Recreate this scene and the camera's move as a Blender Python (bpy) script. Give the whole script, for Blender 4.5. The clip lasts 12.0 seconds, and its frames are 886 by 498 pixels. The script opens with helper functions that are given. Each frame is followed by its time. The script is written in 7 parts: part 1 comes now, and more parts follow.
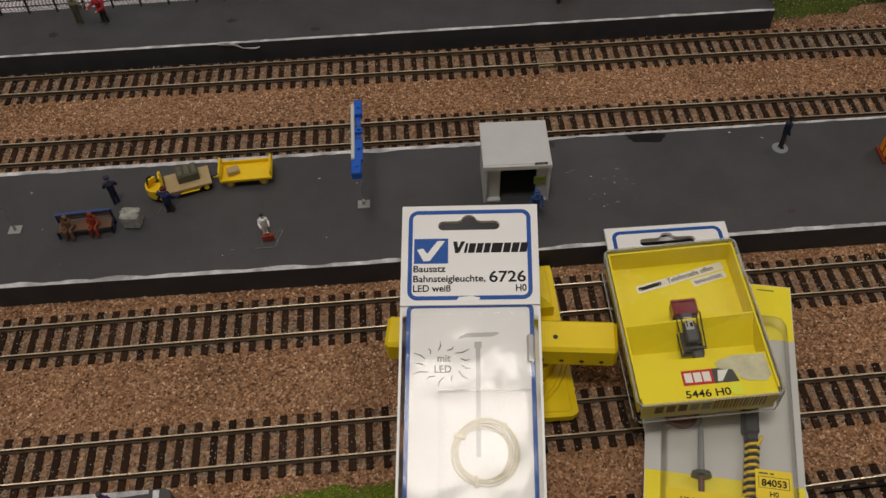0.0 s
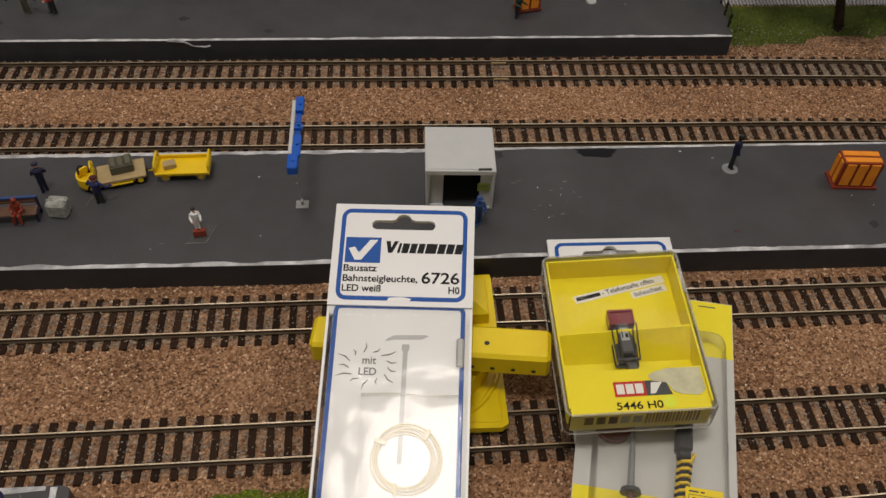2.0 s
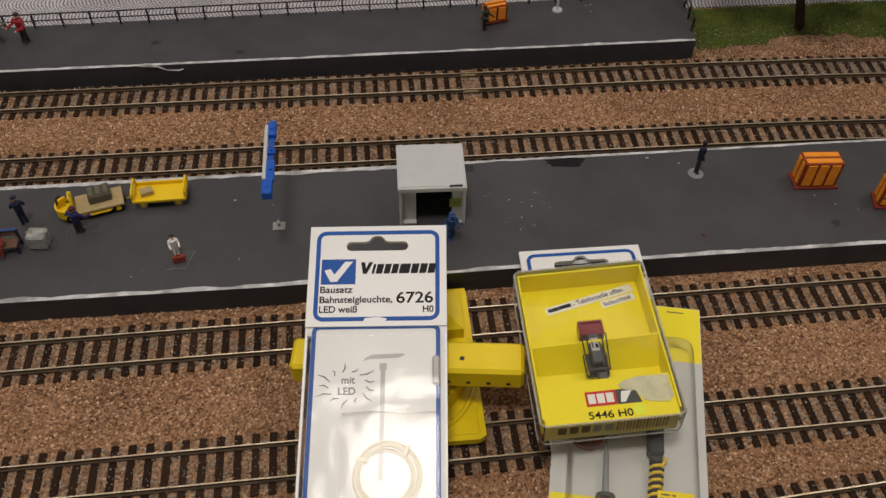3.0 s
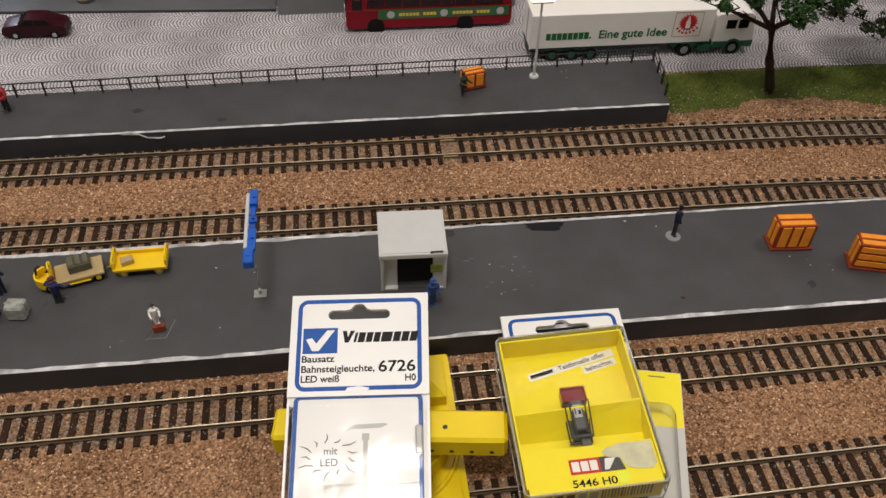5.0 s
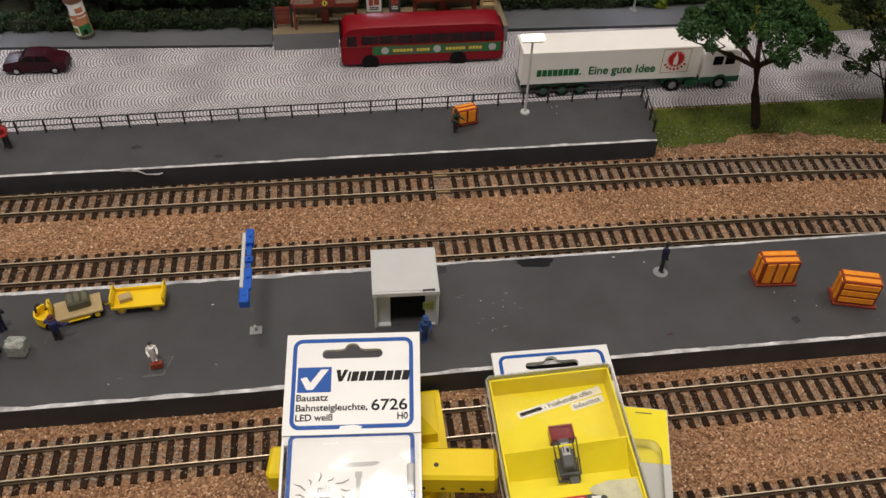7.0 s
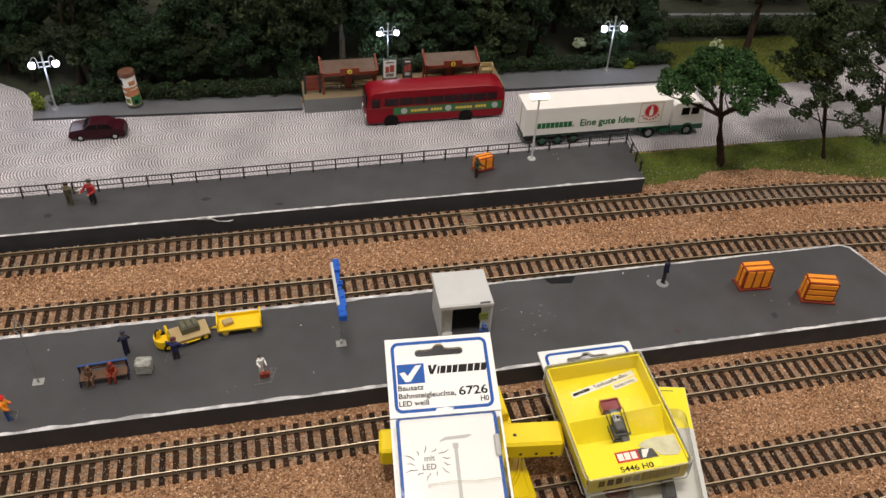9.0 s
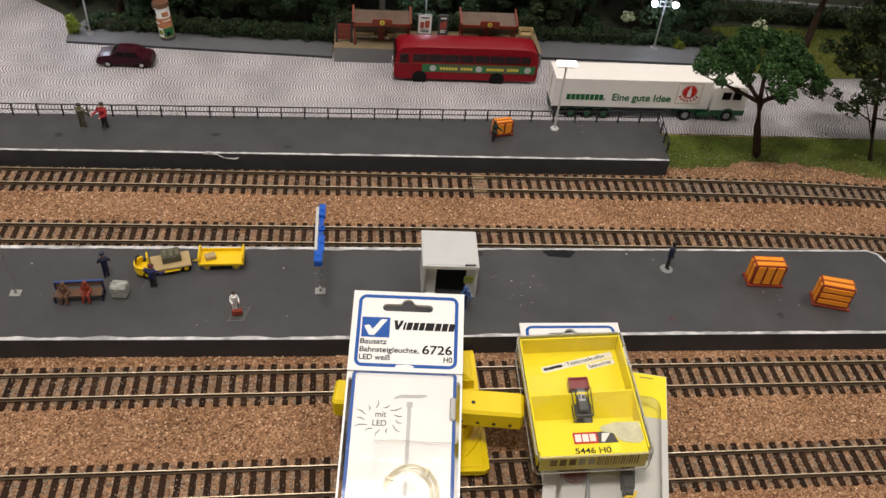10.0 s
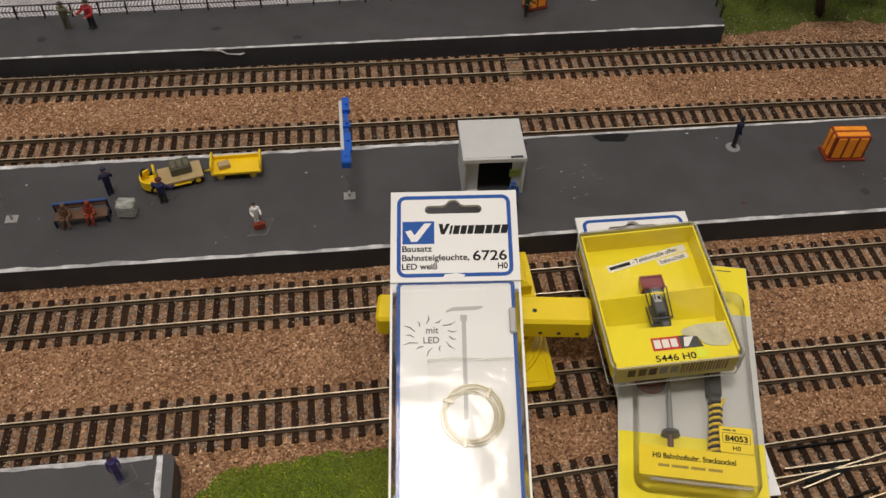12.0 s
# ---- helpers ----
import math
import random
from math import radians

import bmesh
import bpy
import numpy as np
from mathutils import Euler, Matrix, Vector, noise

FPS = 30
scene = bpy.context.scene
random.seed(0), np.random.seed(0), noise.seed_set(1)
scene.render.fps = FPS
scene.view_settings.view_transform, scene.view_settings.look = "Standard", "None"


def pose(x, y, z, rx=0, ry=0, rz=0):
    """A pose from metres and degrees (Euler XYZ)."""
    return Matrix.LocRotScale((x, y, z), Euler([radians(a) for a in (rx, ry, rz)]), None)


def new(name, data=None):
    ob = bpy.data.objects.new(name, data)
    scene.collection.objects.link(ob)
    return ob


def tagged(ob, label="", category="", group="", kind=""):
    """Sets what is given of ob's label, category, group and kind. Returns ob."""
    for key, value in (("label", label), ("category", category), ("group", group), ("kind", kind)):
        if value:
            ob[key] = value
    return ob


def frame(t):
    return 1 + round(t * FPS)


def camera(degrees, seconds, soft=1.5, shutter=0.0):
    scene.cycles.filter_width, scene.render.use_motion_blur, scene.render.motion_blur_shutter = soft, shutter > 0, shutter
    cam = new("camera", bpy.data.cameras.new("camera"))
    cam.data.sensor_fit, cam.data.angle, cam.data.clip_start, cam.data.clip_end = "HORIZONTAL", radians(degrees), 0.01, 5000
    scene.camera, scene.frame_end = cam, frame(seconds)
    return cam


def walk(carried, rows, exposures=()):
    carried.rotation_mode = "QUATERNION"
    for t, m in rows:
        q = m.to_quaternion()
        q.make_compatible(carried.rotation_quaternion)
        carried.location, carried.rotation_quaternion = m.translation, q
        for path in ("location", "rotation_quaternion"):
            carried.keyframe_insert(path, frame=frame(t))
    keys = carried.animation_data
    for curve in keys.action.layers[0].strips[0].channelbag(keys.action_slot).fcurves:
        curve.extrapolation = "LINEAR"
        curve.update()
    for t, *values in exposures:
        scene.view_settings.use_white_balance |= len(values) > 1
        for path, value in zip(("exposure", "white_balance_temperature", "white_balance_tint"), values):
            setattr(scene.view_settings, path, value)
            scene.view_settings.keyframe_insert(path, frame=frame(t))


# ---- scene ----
# A model railway seen close: true size, so most figures below are in millimetres.
cam = camera(54.37, 12.0, 1.5)
ROWS = [
    (0.0, 0.02643, -0.28340, 0.35053, -2.90, -50.56, -1.69),
    (0.5, 0.02040, -0.28158, 0.34453, -5.46, -48.82, -1.03),
    (1.0, 0.03910, -0.27803, 0.34555, -5.92, -47.86, 0.63),
    (1.5, 0.03199, -0.27724, 0.33034, -4.77, -46.83, 2.02),
    (2.0, 0.04506, -0.28921, 0.32840, -5.43, -47.91, 2.75),
    (2.5, 0.04838, -0.28699, 0.32259, -6.05, -49.16, 2.08),
    (3.0, 0.05179, -0.28815, 0.34437, -6.66, -48.34, 1.39),
    (3.5, 0.05434, -0.28451, 0.34559, -6.88, -46.88, 1.45),
    (3.7, 0.05830, -0.28350, 0.34460, -7.03, -46.40, 1.55),
    (5.3, 0.05100, -0.28630, 0.35530, -8.74, -44.44, 2.27),
    (5.5, 0.05102, -0.28734, 0.35931, -8.95, -44.24, 2.47),
    (6.0, 0.05458, -0.28179, 0.35729, -9.06, -43.97, 2.55),
    (6.5, 0.05735, -0.27957, 0.35995, -8.91, -43.80, 2.38),
    (6.7, 0.05640, -0.28060, 0.36100, -8.67, -43.77, 2.18),
    (8.3, 0.01310, -0.33300, 0.40590, -10.88, -41.13, 1.38),
    (8.5, -0.00089, -0.34295, 0.40994, -12.20, -40.69, 1.58),
    (9.0, -0.03622, -0.36335, 0.41814, -14.21, -39.61, 3.39),
    (9.5, -0.02677, -0.36565, 0.40081, -13.79, -39.81, 5.59),
    (10.0, 0.01796, -0.36537, 0.39883, -8.37, -41.40, 5.86),
    (10.5, 0.04317, -0.38543, 0.39327, -7.46, -42.41, 6.04),
    (11.0, 0.06750, -0.40406, 0.39571, -3.95, -43.21, 3.09),
    (11.5, 0.04843, -0.41160, 0.38125, -2.25, -45.62, 2.16),
    (12.0, 0.00541, -0.32080, 0.35600, -7.99, -48.22, 2.07),
]


def held(x, y, z, yaw, pitch, roll):
    return pose(x, y, z, 0, 0, yaw) @ pose(0, 0, 0, 90 + pitch) @ pose(0, 0, 0, 0, 0, roll)


EXPOSURES = [(0.0, -0.97), (0.5, -0.76), (1.0, -0.78), (1.5, -0.76), (2.5, -0.72), (3.5, -0.72), (5.5, -0.22), (6.5, -0.28), (8.5, -0.06), (9.0, 0.02), (10.0, -0.04), (10.5, -0.08), (11.0, -0.40), (11.5, -0.24), (12.0, -0.50)]
walk(cam, [(t, held(*row)) for t, *row in ROWS], EXPOSURES)

# ---- light: ceiling lamps of the room ----
world = bpy.data.worlds.new("room_air")
scene.world = world
world.use_nodes = True
world.node_tree.nodes["Background"].inputs[0].default_value = (1.0, 0.93, 0.85, 1)
world.node_tree.nodes["Background"].inputs[1].default_value = 0.05


def ceiling_lamp(x, y, z, sx, sy, watts, colour=(1.0, 0.915, 0.832)):
    data = bpy.data.lights.new("ceiling_lamp_light", "AREA")
    data.shape, data.size, data.size_y, data.energy, data.color = "RECTANGLE", sx, sy, watts, colour
    ob = new("ceiling_lamp_light", data)
    ob.matrix_world = pose(x, y, z)
    return ob


ceiling_lamp(-0.15, -0.36, 1.75, 0.32, 0.32, 22.5)
ceiling_lamp(1.20, 0.15, 1.75, 0.6, 0.6, 11.8)
ceiling_lamp(-1.10, 0.35, 1.75, 0.6, 0.6, 9.5)
ceiling_lamp(0.25, 1.15, 1.75, 1.6, 0.25, 5.8)

# ---- building helpers; geometry in millimetres ----
S = 0.001


class Geo:
    """Collects verts and faces in millimetres, each face with a material slot."""

    def __init__(self):
        self.v, self.f, self.m, self.slot = [], [], [], 0

    def add(self, verts, faces):
        k = len(self.v)
        self.v += [tuple(p) for p in verts]
        self.f += [tuple(i + k for i in f) for f in faces]
        self.m += [self.slot] * len(faces)
        return self

    def box(self, x0, x1, y0, y1, z0, z1, c=0.0, m=None):
        """A box; c: chamfer of its edges."""
        if c <= 0:
            vs = [(x, y, z) for z in (z0, z1) for y in (y0, y1) for x in (x0, x1)]
            fs = [(0, 2, 3, 1), (4, 5, 7, 6), (0, 1, 5, 4), (2, 6, 7, 3), (0, 4, 6, 2), (1, 3, 7, 5)]
        else:
            vs, fs, at = [], [], {}
            for i in (0, 1):
                for j in (0, 1):
                    for k in (0, 1):
                        cx, cy, cz = (x0, x1)[i], (y0, y1)[j], (z0, z1)[k]
                        dx, dy, dz = c * (1 - 2 * i), c * (1 - 2 * j), c * (1 - 2 * k)
                        for a, p in enumerate(((cx, cy + dy, cz + dz), (cx + dx, cy, cz + dz), (cx + dx, cy + dy, cz))):
                            at[i, j, k, a] = len(vs)
                            vs.append(p)
            q = lambda *keys: fs.append([at[key] for key in keys])
            for s in (0, 1):
                q((s, 0, 0, 0), (s, 1, 0, 0), (s, 1, 1, 0), (s, 0, 1, 0))
                q((0, s, 0, 1), (1, s, 0, 1), (1, s, 1, 1), (0, s, 1, 1))
                q((0, 0, s, 2), (1, 0, s, 2), (1, 1, s, 2), (0, 1, s, 2))
                for r in (0, 1):
                    q((0, s, r, 1), (1, s, r, 1), (1, s, r, 2), (0, s, r, 2))
                    q((s, 0, r, 0), (s, 1, r, 0), (s, 1, r, 2), (s, 0, r, 2))
                    q((s, r, 0, 0), (s, r, 1, 0), (s, r, 1, 1), (s, r, 0, 1))
                    for o in (0, 1):
                        q((s, r, o, 0), (s, r, o, 1), (s, r, o, 2))
        if m is not None:
            vs = [m @ Vector(p) for p in vs]
        return self.add(vs, fs)

    def cyl(self, p0, p1, r0, r1=None, n=12):
        p0, p1 = Vector(p0), Vector(p1)
        r1 = r0 if r1 is None else r1
        q = (p1 - p0).to_track_quat("Z", "Y")
        ring = [Vector((math.cos(2 * math.pi * i / n), math.sin(2 * math.pi * i / n), 0)) for i in range(n)]
        vs = [p0 + q @ (r0 * w) for w in ring] + [p1 + q @ (r1 * w) for w in ring]
        fs = [(i, (i + 1) % n, n + (i + 1) % n, n + i) for i in range(n)]
        return self.add(vs, fs + [tuple(range(n - 1, -1, -1)), tuple(range(n, 2 * n))])

    def ball(self, c, rx, ry=None, rz=None, u=10, v=7):
        ry, rz = ry or rx, rz or rx
        vs = [(c[0], c[1], c[2] + rz)]
        for j in range(1, v):
            a = math.pi * j / v
            vs += [(c[0] + rx * math.sin(a) * math.cos(2 * math.pi * i / u), c[1] + ry * math.sin(a) * math.sin(2 * math.pi * i / u), c[2] + rz * math.cos(a)) for i in range(u)]
        vs.append((c[0], c[1], c[2] - rz))
        fs = [(0, 1 + i, 1 + (i + 1) % u) for i in range(u)]
        for j in range(v - 2):
            b = 1 + j * u
            fs += [(b + i, b + u + i, b + u + (i + 1) % u, b + (i + 1) % u) for i in range(u)]
        b = 1 + (v - 2) * u
        fs += [(b + i, len(vs) - 1, b + (i + 1) % u) for i in range(u)]
        return self.add(vs, fs)

    def tube(self, pts, r, n=8, closed=False):
        """A round tube along points; r a number or one for each point."""
        pts = [Vector(p) for p in pts]
        m = len(pts)
        vs = []
        for i, p in enumerate(pts):
            a, b = (pts[i - 1], pts[(i + 1) % m]) if closed else (pts[max(i - 1, 0)], pts[min(i + 1, m - 1)])
            q = (b - a).to_track_quat("Z", "Y")
            rr = r[i] if isinstance(r, (list, tuple)) else r
            vs += [p + q @ Vector((rr * math.cos(2 * math.pi * k / n), rr * math.sin(2 * math.pi * k / n), 0)) for k in range(n)]
        fs = [(i * n + k, i * n + (k + 1) % n, ((i + 1) % m) * n + (k + 1) % n, ((i + 1) % m) * n + k) for i in range(m if closed else m - 1) for k in range(n)]
        if not closed:
            fs += [tuple(range(n - 1, -1, -1)), tuple(range((m - 1) * n, m * n))]
        return self.add(vs, fs)

    def prism(self, poly, z0, z1):
        """A polygon in x, y, stood up from z0 to z1."""
        n = len(poly)
        vs = [(x, y, z0) for x, y in poly] + [(x, y, z1) for x, y in poly]
        return self.add(vs, [(i, (i + 1) % n, n + (i + 1) % n, n + i) for i in range(n)] + [tuple(range(n - 1, -1, -1)), tuple(range(n, 2 * n))])

    def side(self, poly, y0, y1):
        """A polygon in x, z, drawn out from y0 to y1."""
        n = len(poly)
        vs = [(x, y0, z) for x, z in poly] + [(x, y1, z) for x, z in poly]
        return self.add(vs, [(i, (i + 1) % n, n + (i + 1) % n, n + i) for i in range(n)] + [tuple(range(n - 1, -1, -1)), tuple(range(n, 2 * n))])

    def move(self, m):
        self.v = [tuple(m @ Vector(p)) for p in self.v]
        return self

    def mesh(self, name, mats, smooth=False):
        me = bpy.data.meshes.new(name)
        me.from_pydata([(x * S, y * S, z * S) for x, y, z in self.v], [], self.f)
        for one in mats if isinstance(mats, (list, tuple)) else [mats]:
            me.materials.append(one)
        me.polygons.foreach_set("material_index", self.m)
        if smooth:
            me.polygons.foreach_set("use_smooth", [True] * len(self.f))
        bm = bmesh.new()
        bm.from_mesh(me)
        bmesh.ops.recalc_face_normals(bm, faces=bm.faces)
        bm.to_mesh(me)
        bm.free()
        if smooth:
            me.set_sharp_from_angle(angle=radians(40))
        me.update()
        return me


def mm(x, y, z, rx=0, ry=0, rz=0):
    return pose(x * S, y * S, z * S, rx, ry, rz)


def thing(name, m, label, category, group="", kind=""):
    """An empty at the thing's base, to carry its parts."""
    ob = new(name)
    ob.empty_display_size = 0.005
    ob.matrix_basis = m
    return tagged(ob, label, category, group, kind)


def part(name, geo, mats, parent=None, label="", smooth=False):
    ob = new(name, geo.mesh(name, mats, smooth))
    ob.parent = parent
    return tagged(ob, label)


def whole(name, geo, mats, label, category, m=None, group="", kind="", smooth=False):
    """A thing that is one mesh."""
    ob = new(name, geo.mesh(name, mats, smooth))
    if m is not None:
        ob.matrix_basis = m
    return tagged(ob, label, category, group, kind)


def lettering(name, words, size, x, y, z, mat, parent, m=None, bold=0.0, stretch=1.0, shear=0.0, label="", wide=0.0):
    """Flat letters of the built-in font, size and place in millimetres, in the parent's x, y (or turned by m); wide: their whole width."""
    cu = bpy.data.curves.new(name, "FONT")
    cu.body, cu.size, cu.offset, cu.shear, cu.extrude = words, size * S, bold * S, shear, 0.00004
    ob = bpy.data.objects.new(name, cu)
    me = bpy.data.meshes.new_from_object(ob)
    bpy.data.objects.remove(ob)
    me.name = name
    if wide:
        reach = [v.co.x for v in me.vertices]
        stretch = wide * S / (max(reach) - min(reach))
    me.transform(mm(x, y, z) @ (m or Matrix()) @ Matrix.Diagonal((stretch, 1, 1, 1)))
    me.materials.append(mat)
    out = new(name, me)
    out.parent = parent
    return tagged(out, label)


# ---- materials ----
def nodes_of(name):
    mat = bpy.data.materials.new(name)
    mat.use_nodes = True
    t = mat.node_tree
    return mat, t.nodes, t.links, t.nodes["Principled BSDF"]


def paint(name, colour, rough=0.5, metal=0.0, grain=0.0, grain_mm=0.6, blotch=0.0, blotch_mm=14.0, bump=0.0, coat=0.0, spec=0.5, other=None, vary=0.0):
    """A surface of one base colour with fine grain and broad blotches; sizes in millimetres. vary: difference from piece to piece."""
    mat, n, l, b = nodes_of(name)
    b.inputs["Roughness"].default_value, b.inputs["Metallic"].default_value = rough, metal
    b.inputs["Coat Weight"].default_value, b.inputs["Specular IOR Level"].default_value = coat, spec
    co = n.new("ShaderNodeTexCoord")
    info = n.new("ShaderNodeObjectInfo")
    shift = n.new("ShaderNodeVectorMath")
    shift.operation = "MULTIPLY_ADD"
    l.new(info.outputs["Random"], shift.inputs[0])
    shift.inputs[1].default_value = (3.1, 1.7, 2.3)
    l.new(co.outputs["Object"], shift.inputs[2])
    fine, broad = n.new("ShaderNodeTexNoise"), n.new("ShaderNodeTexNoise")
    for tex, size, det in ((fine, grain_mm, 3), (broad, blotch_mm, 4)):
        l.new(shift.outputs[0], tex.inputs["Vector"])
        tex.inputs["Scale"].default_value, tex.inputs["Detail"].default_value = 1000 / size, det
    mixf = n.new("ShaderNodeMapRange")
    l.new(fine.outputs["Fac"], mixf.inputs["Value"])
    mixf.inputs["From Min"].default_value, mixf.inputs["From Max"].default_value = 0.25, 0.75
    mixf.inputs["To Min"].default_value, mixf.inputs["To Max"].default_value = 1 - grain, 1 + grain
    mixb = n.new("ShaderNodeMapRange")
    l.new(broad.outputs["Fac"], mixb.inputs["Value"])
    mixb.inputs["From Min"].default_value, mixb.inputs["From Max"].default_value = 0.3, 0.7
    base = n.new("ShaderNodeMix")
    base.data_type = "RGBA"
    alt = other or tuple(c * (1 - blotch) for c in colour)
    base.inputs["A"].default_value, base.inputs["B"].default_value = (*colour, 1), (*alt, 1)
    l.new(mixb.outputs[0], base.inputs["Factor"])
    piece = n.new("ShaderNodeMapRange")
    l.new(info.outputs["Random"], piece.inputs["Value"])
    piece.inputs["To Min"].default_value, piece.inputs["To Max"].default_value = 1 - vary, 1 + vary
    both = n.new("ShaderNodeMath")
    both.operation = "MULTIPLY"
    l.new(mixf.outputs[0], both.inputs[0])
    l.new(piece.outputs[0], both.inputs[1])
    tone = n.new("ShaderNodeVectorMath")
    tone.operation = "SCALE"
    l.new(base.outputs["Result"], tone.inputs[0])
    l.new(both.outputs[0], tone.inputs["Scale"])
    l.new(tone.outputs[0], b.inputs["Base Color"])
    wear = n.new("ShaderNodeMapRange")
    l.new(broad.outputs["Fac"], wear.inputs["Value"])
    wear.inputs["To Min"].default_value, wear.inputs["To Max"].default_value = max(rough - 0.08, 0.02), min(rough + 0.12, 1)
    l.new(wear.outputs[0], b.inputs["Roughness"])
    if bump:
        bp = n.new("ShaderNodeBump")
        bp.inputs["Strength"].default_value, bp.inputs["Distance"].default_value = 1.0, bump * S
        l.new(fine.outputs["Fac"], bp.inputs["Height"])
        l.new(bp.outputs[0], b.inputs["Normal"])
    return mat


def glow(name, colour, strength):
    mat, n, l, b = nodes_of(name)
    b.inputs["Base Color"].default_value = (*colour, 1)
    b.inputs["Emission Color"].default_value, b.inputs["Emission Strength"].default_value = (*colour, 1), strength
    return mat


def clear_plastic(name, rough=0.06, tint=(0.97, 0.97, 0.96), crease=0.0, crease_mm=9.0, milk=0.0, reflect=1.35):
    """Thin clear film: what is behind it shows through, with a gloss on top."""
    mat, n, l, b = nodes_of(name)
    out = n["Material Output"]
    n.remove(b)
    see, gl, mix, fr = n.new("ShaderNodeBsdfTransparent"), n.new("ShaderNodeBsdfGlossy"), n.new("ShaderNodeMixShader"), n.new("ShaderNodeFresnel")
    see.inputs[0].default_value, gl.inputs["Roughness"].default_value, fr.inputs["IOR"].default_value = (*tint, 1), rough, reflect
    co, tex, bp = n.new("ShaderNodeTexCoord"), n.new("ShaderNodeTexNoise"), n.new("ShaderNodeBump")
    l.new(co.outputs["Object"], tex.inputs["Vector"])
    tex.inputs["Scale"].default_value, tex.inputs["Detail"].default_value = 1000 / crease_mm, 3
    bp.inputs["Strength"].default_value, bp.inputs["Distance"].default_value = 1.0, crease * S
    l.new(tex.outputs["Fac"], bp.inputs["Height"])
    if crease:
        l.new(bp.outputs[0], gl.inputs["Normal"])
    l.new(fr.outputs[0], mix.inputs[0])
    l.new(see.outputs[0], mix.inputs[1])
    l.new(gl.outputs[0], mix.inputs[2])
    last = mix
    if milk:
        dif, more = n.new("ShaderNodeBsdfDiffuse"), n.new("ShaderNodeMixShader")
        dif.inputs[0].default_value = (0.8, 0.8, 0.78, 1)
        more.inputs[0].default_value = milk
        l.new(mix.outputs[0], more.inputs[1])
        l.new(dif.outputs[0], more.inputs[2])
        last = more
    l.new(last.outputs[0], out.inputs[0])
    return mat


def ballast_material():
    mat, n, l, b = nodes_of("cork_ballast")
    b.inputs["Roughness"].default_value = 0.9
    co, vor, noi, ramp, big = n.new("ShaderNodeTexCoord"), n.new("ShaderNodeTexVoronoi"), n.new("ShaderNodeTexNoise"), n.new("ShaderNodeValToRGB"), n.new("ShaderNodeTexNoise")
    for tex, size in ((vor, 1.15), (noi, 0.5), (big, 45)):
        l.new(co.outputs["Object"], tex.inputs["Vector"])
        tex.inputs["Scale"].default_value = 1000 / size
    sep = n.new("ShaderNodeSeparateColor")
    l.new(vor.outputs["Color"], sep.inputs[0])
    l.new(sep.outputs[0], ramp.inputs[0])
    e = ramp.color_ramp.elements
    e[0].position, e[0].color = 0.0, (0.10, 0.047, 0.024, 1)
    e[1].position, e[1].color = 1.0, (0.56, 0.37, 0.23, 1)
    for at, c in ((0.15, (0.19, 0.096, 0.048, 1)), (0.55, (0.31, 0.172, 0.092, 1)), (0.9, (0.41, 0.24, 0.135, 1))):
        k = e.new(at)
        k.color = c
    tone = n.new("ShaderNodeMapRange")
    l.new(big.outputs["Fac"], tone.inputs["Value"])
    tone.inputs["From Min"].default_value, tone.inputs["From Max"].default_value = 0.3, 0.7
    tone.inputs["To Min"].default_value, tone.inputs["To Max"].default_value = 1.1, 1.46
    sc = n.new("ShaderNodeVectorMath")
    sc.operation = "SCALE"
    l.new(ramp.outputs[0], sc.inputs[0])
    l.new(tone.outputs[0], sc.inputs["Scale"])
    l.new(sc.outputs[0], b.inputs["Base Color"])
    add, bp = n.new("ShaderNodeMath"), n.new("ShaderNodeBump")
    add.operation = "MULTIPLY_ADD"
    l.new(vor.outputs["Distance"], add.inputs[0])
    add.inputs[1].default_value = -1.0
    l.new(noi.outputs["Fac"], add.inputs[2])
    bp.inputs["Strength"].default_value, bp.inputs["Distance"].default_value = 1.0, 0.0011
    l.new(add.outputs[0], bp.inputs["Height"])
    l.new(bp.outputs[0], b.inputs["Normal"])
    return mat


def grain_material(name, pale=0.0):
    mat, n, l, b = nodes_of(name)
    b.inputs["Roughness"].default_value = 0.85
    geo, ramp = n.new("ShaderNodeNewGeometry"), n.new("ShaderNodeValToRGB")
    l.new(geo.outputs["Random Per Island"], ramp.inputs[0])
    e = ramp.color_ramp.elements
    e[0].color, e[1].color = (0.055, 0.027, 0.014, 1), (0.78, 0.62, 0.46, 1)
    for at, c in ((0.16, (0.19, 0.095, 0.047, 1)), (0.55, (0.37, 0.21, 0.11, 1)), (0.86, (0.52, 0.34, 0.205, 1))):
        k = e.new(at)
        k.color = c
    if pale:
        e[len(e) - 1].color, e[0].color = (0.44, 0.29, 0.19, 1), (0.12, 0.066, 0.038, 1)
    for k in e:
        r, g, bl, _ = k.color
        grey = (r + g + bl) / 3 * 1.05
        up = 1 + 0.5 * pale
        if pale:
            even = 0.5 + 0.5 * 0.21 / grey
            r, g, bl, grey = r * even, g * even, bl * even, grey * even
        else:
            r, g, bl = r * 1.22, g * 1.16, bl * 1.11
        k.color = (up * (r + (grey * 1.10 - r) * pale), up * (g + (grey - g) * pale), up * (bl + (grey * 0.84 - bl) * pale), 1)
    l.new(ramp.outputs[0], b.inputs["Base Color"])
    return mat


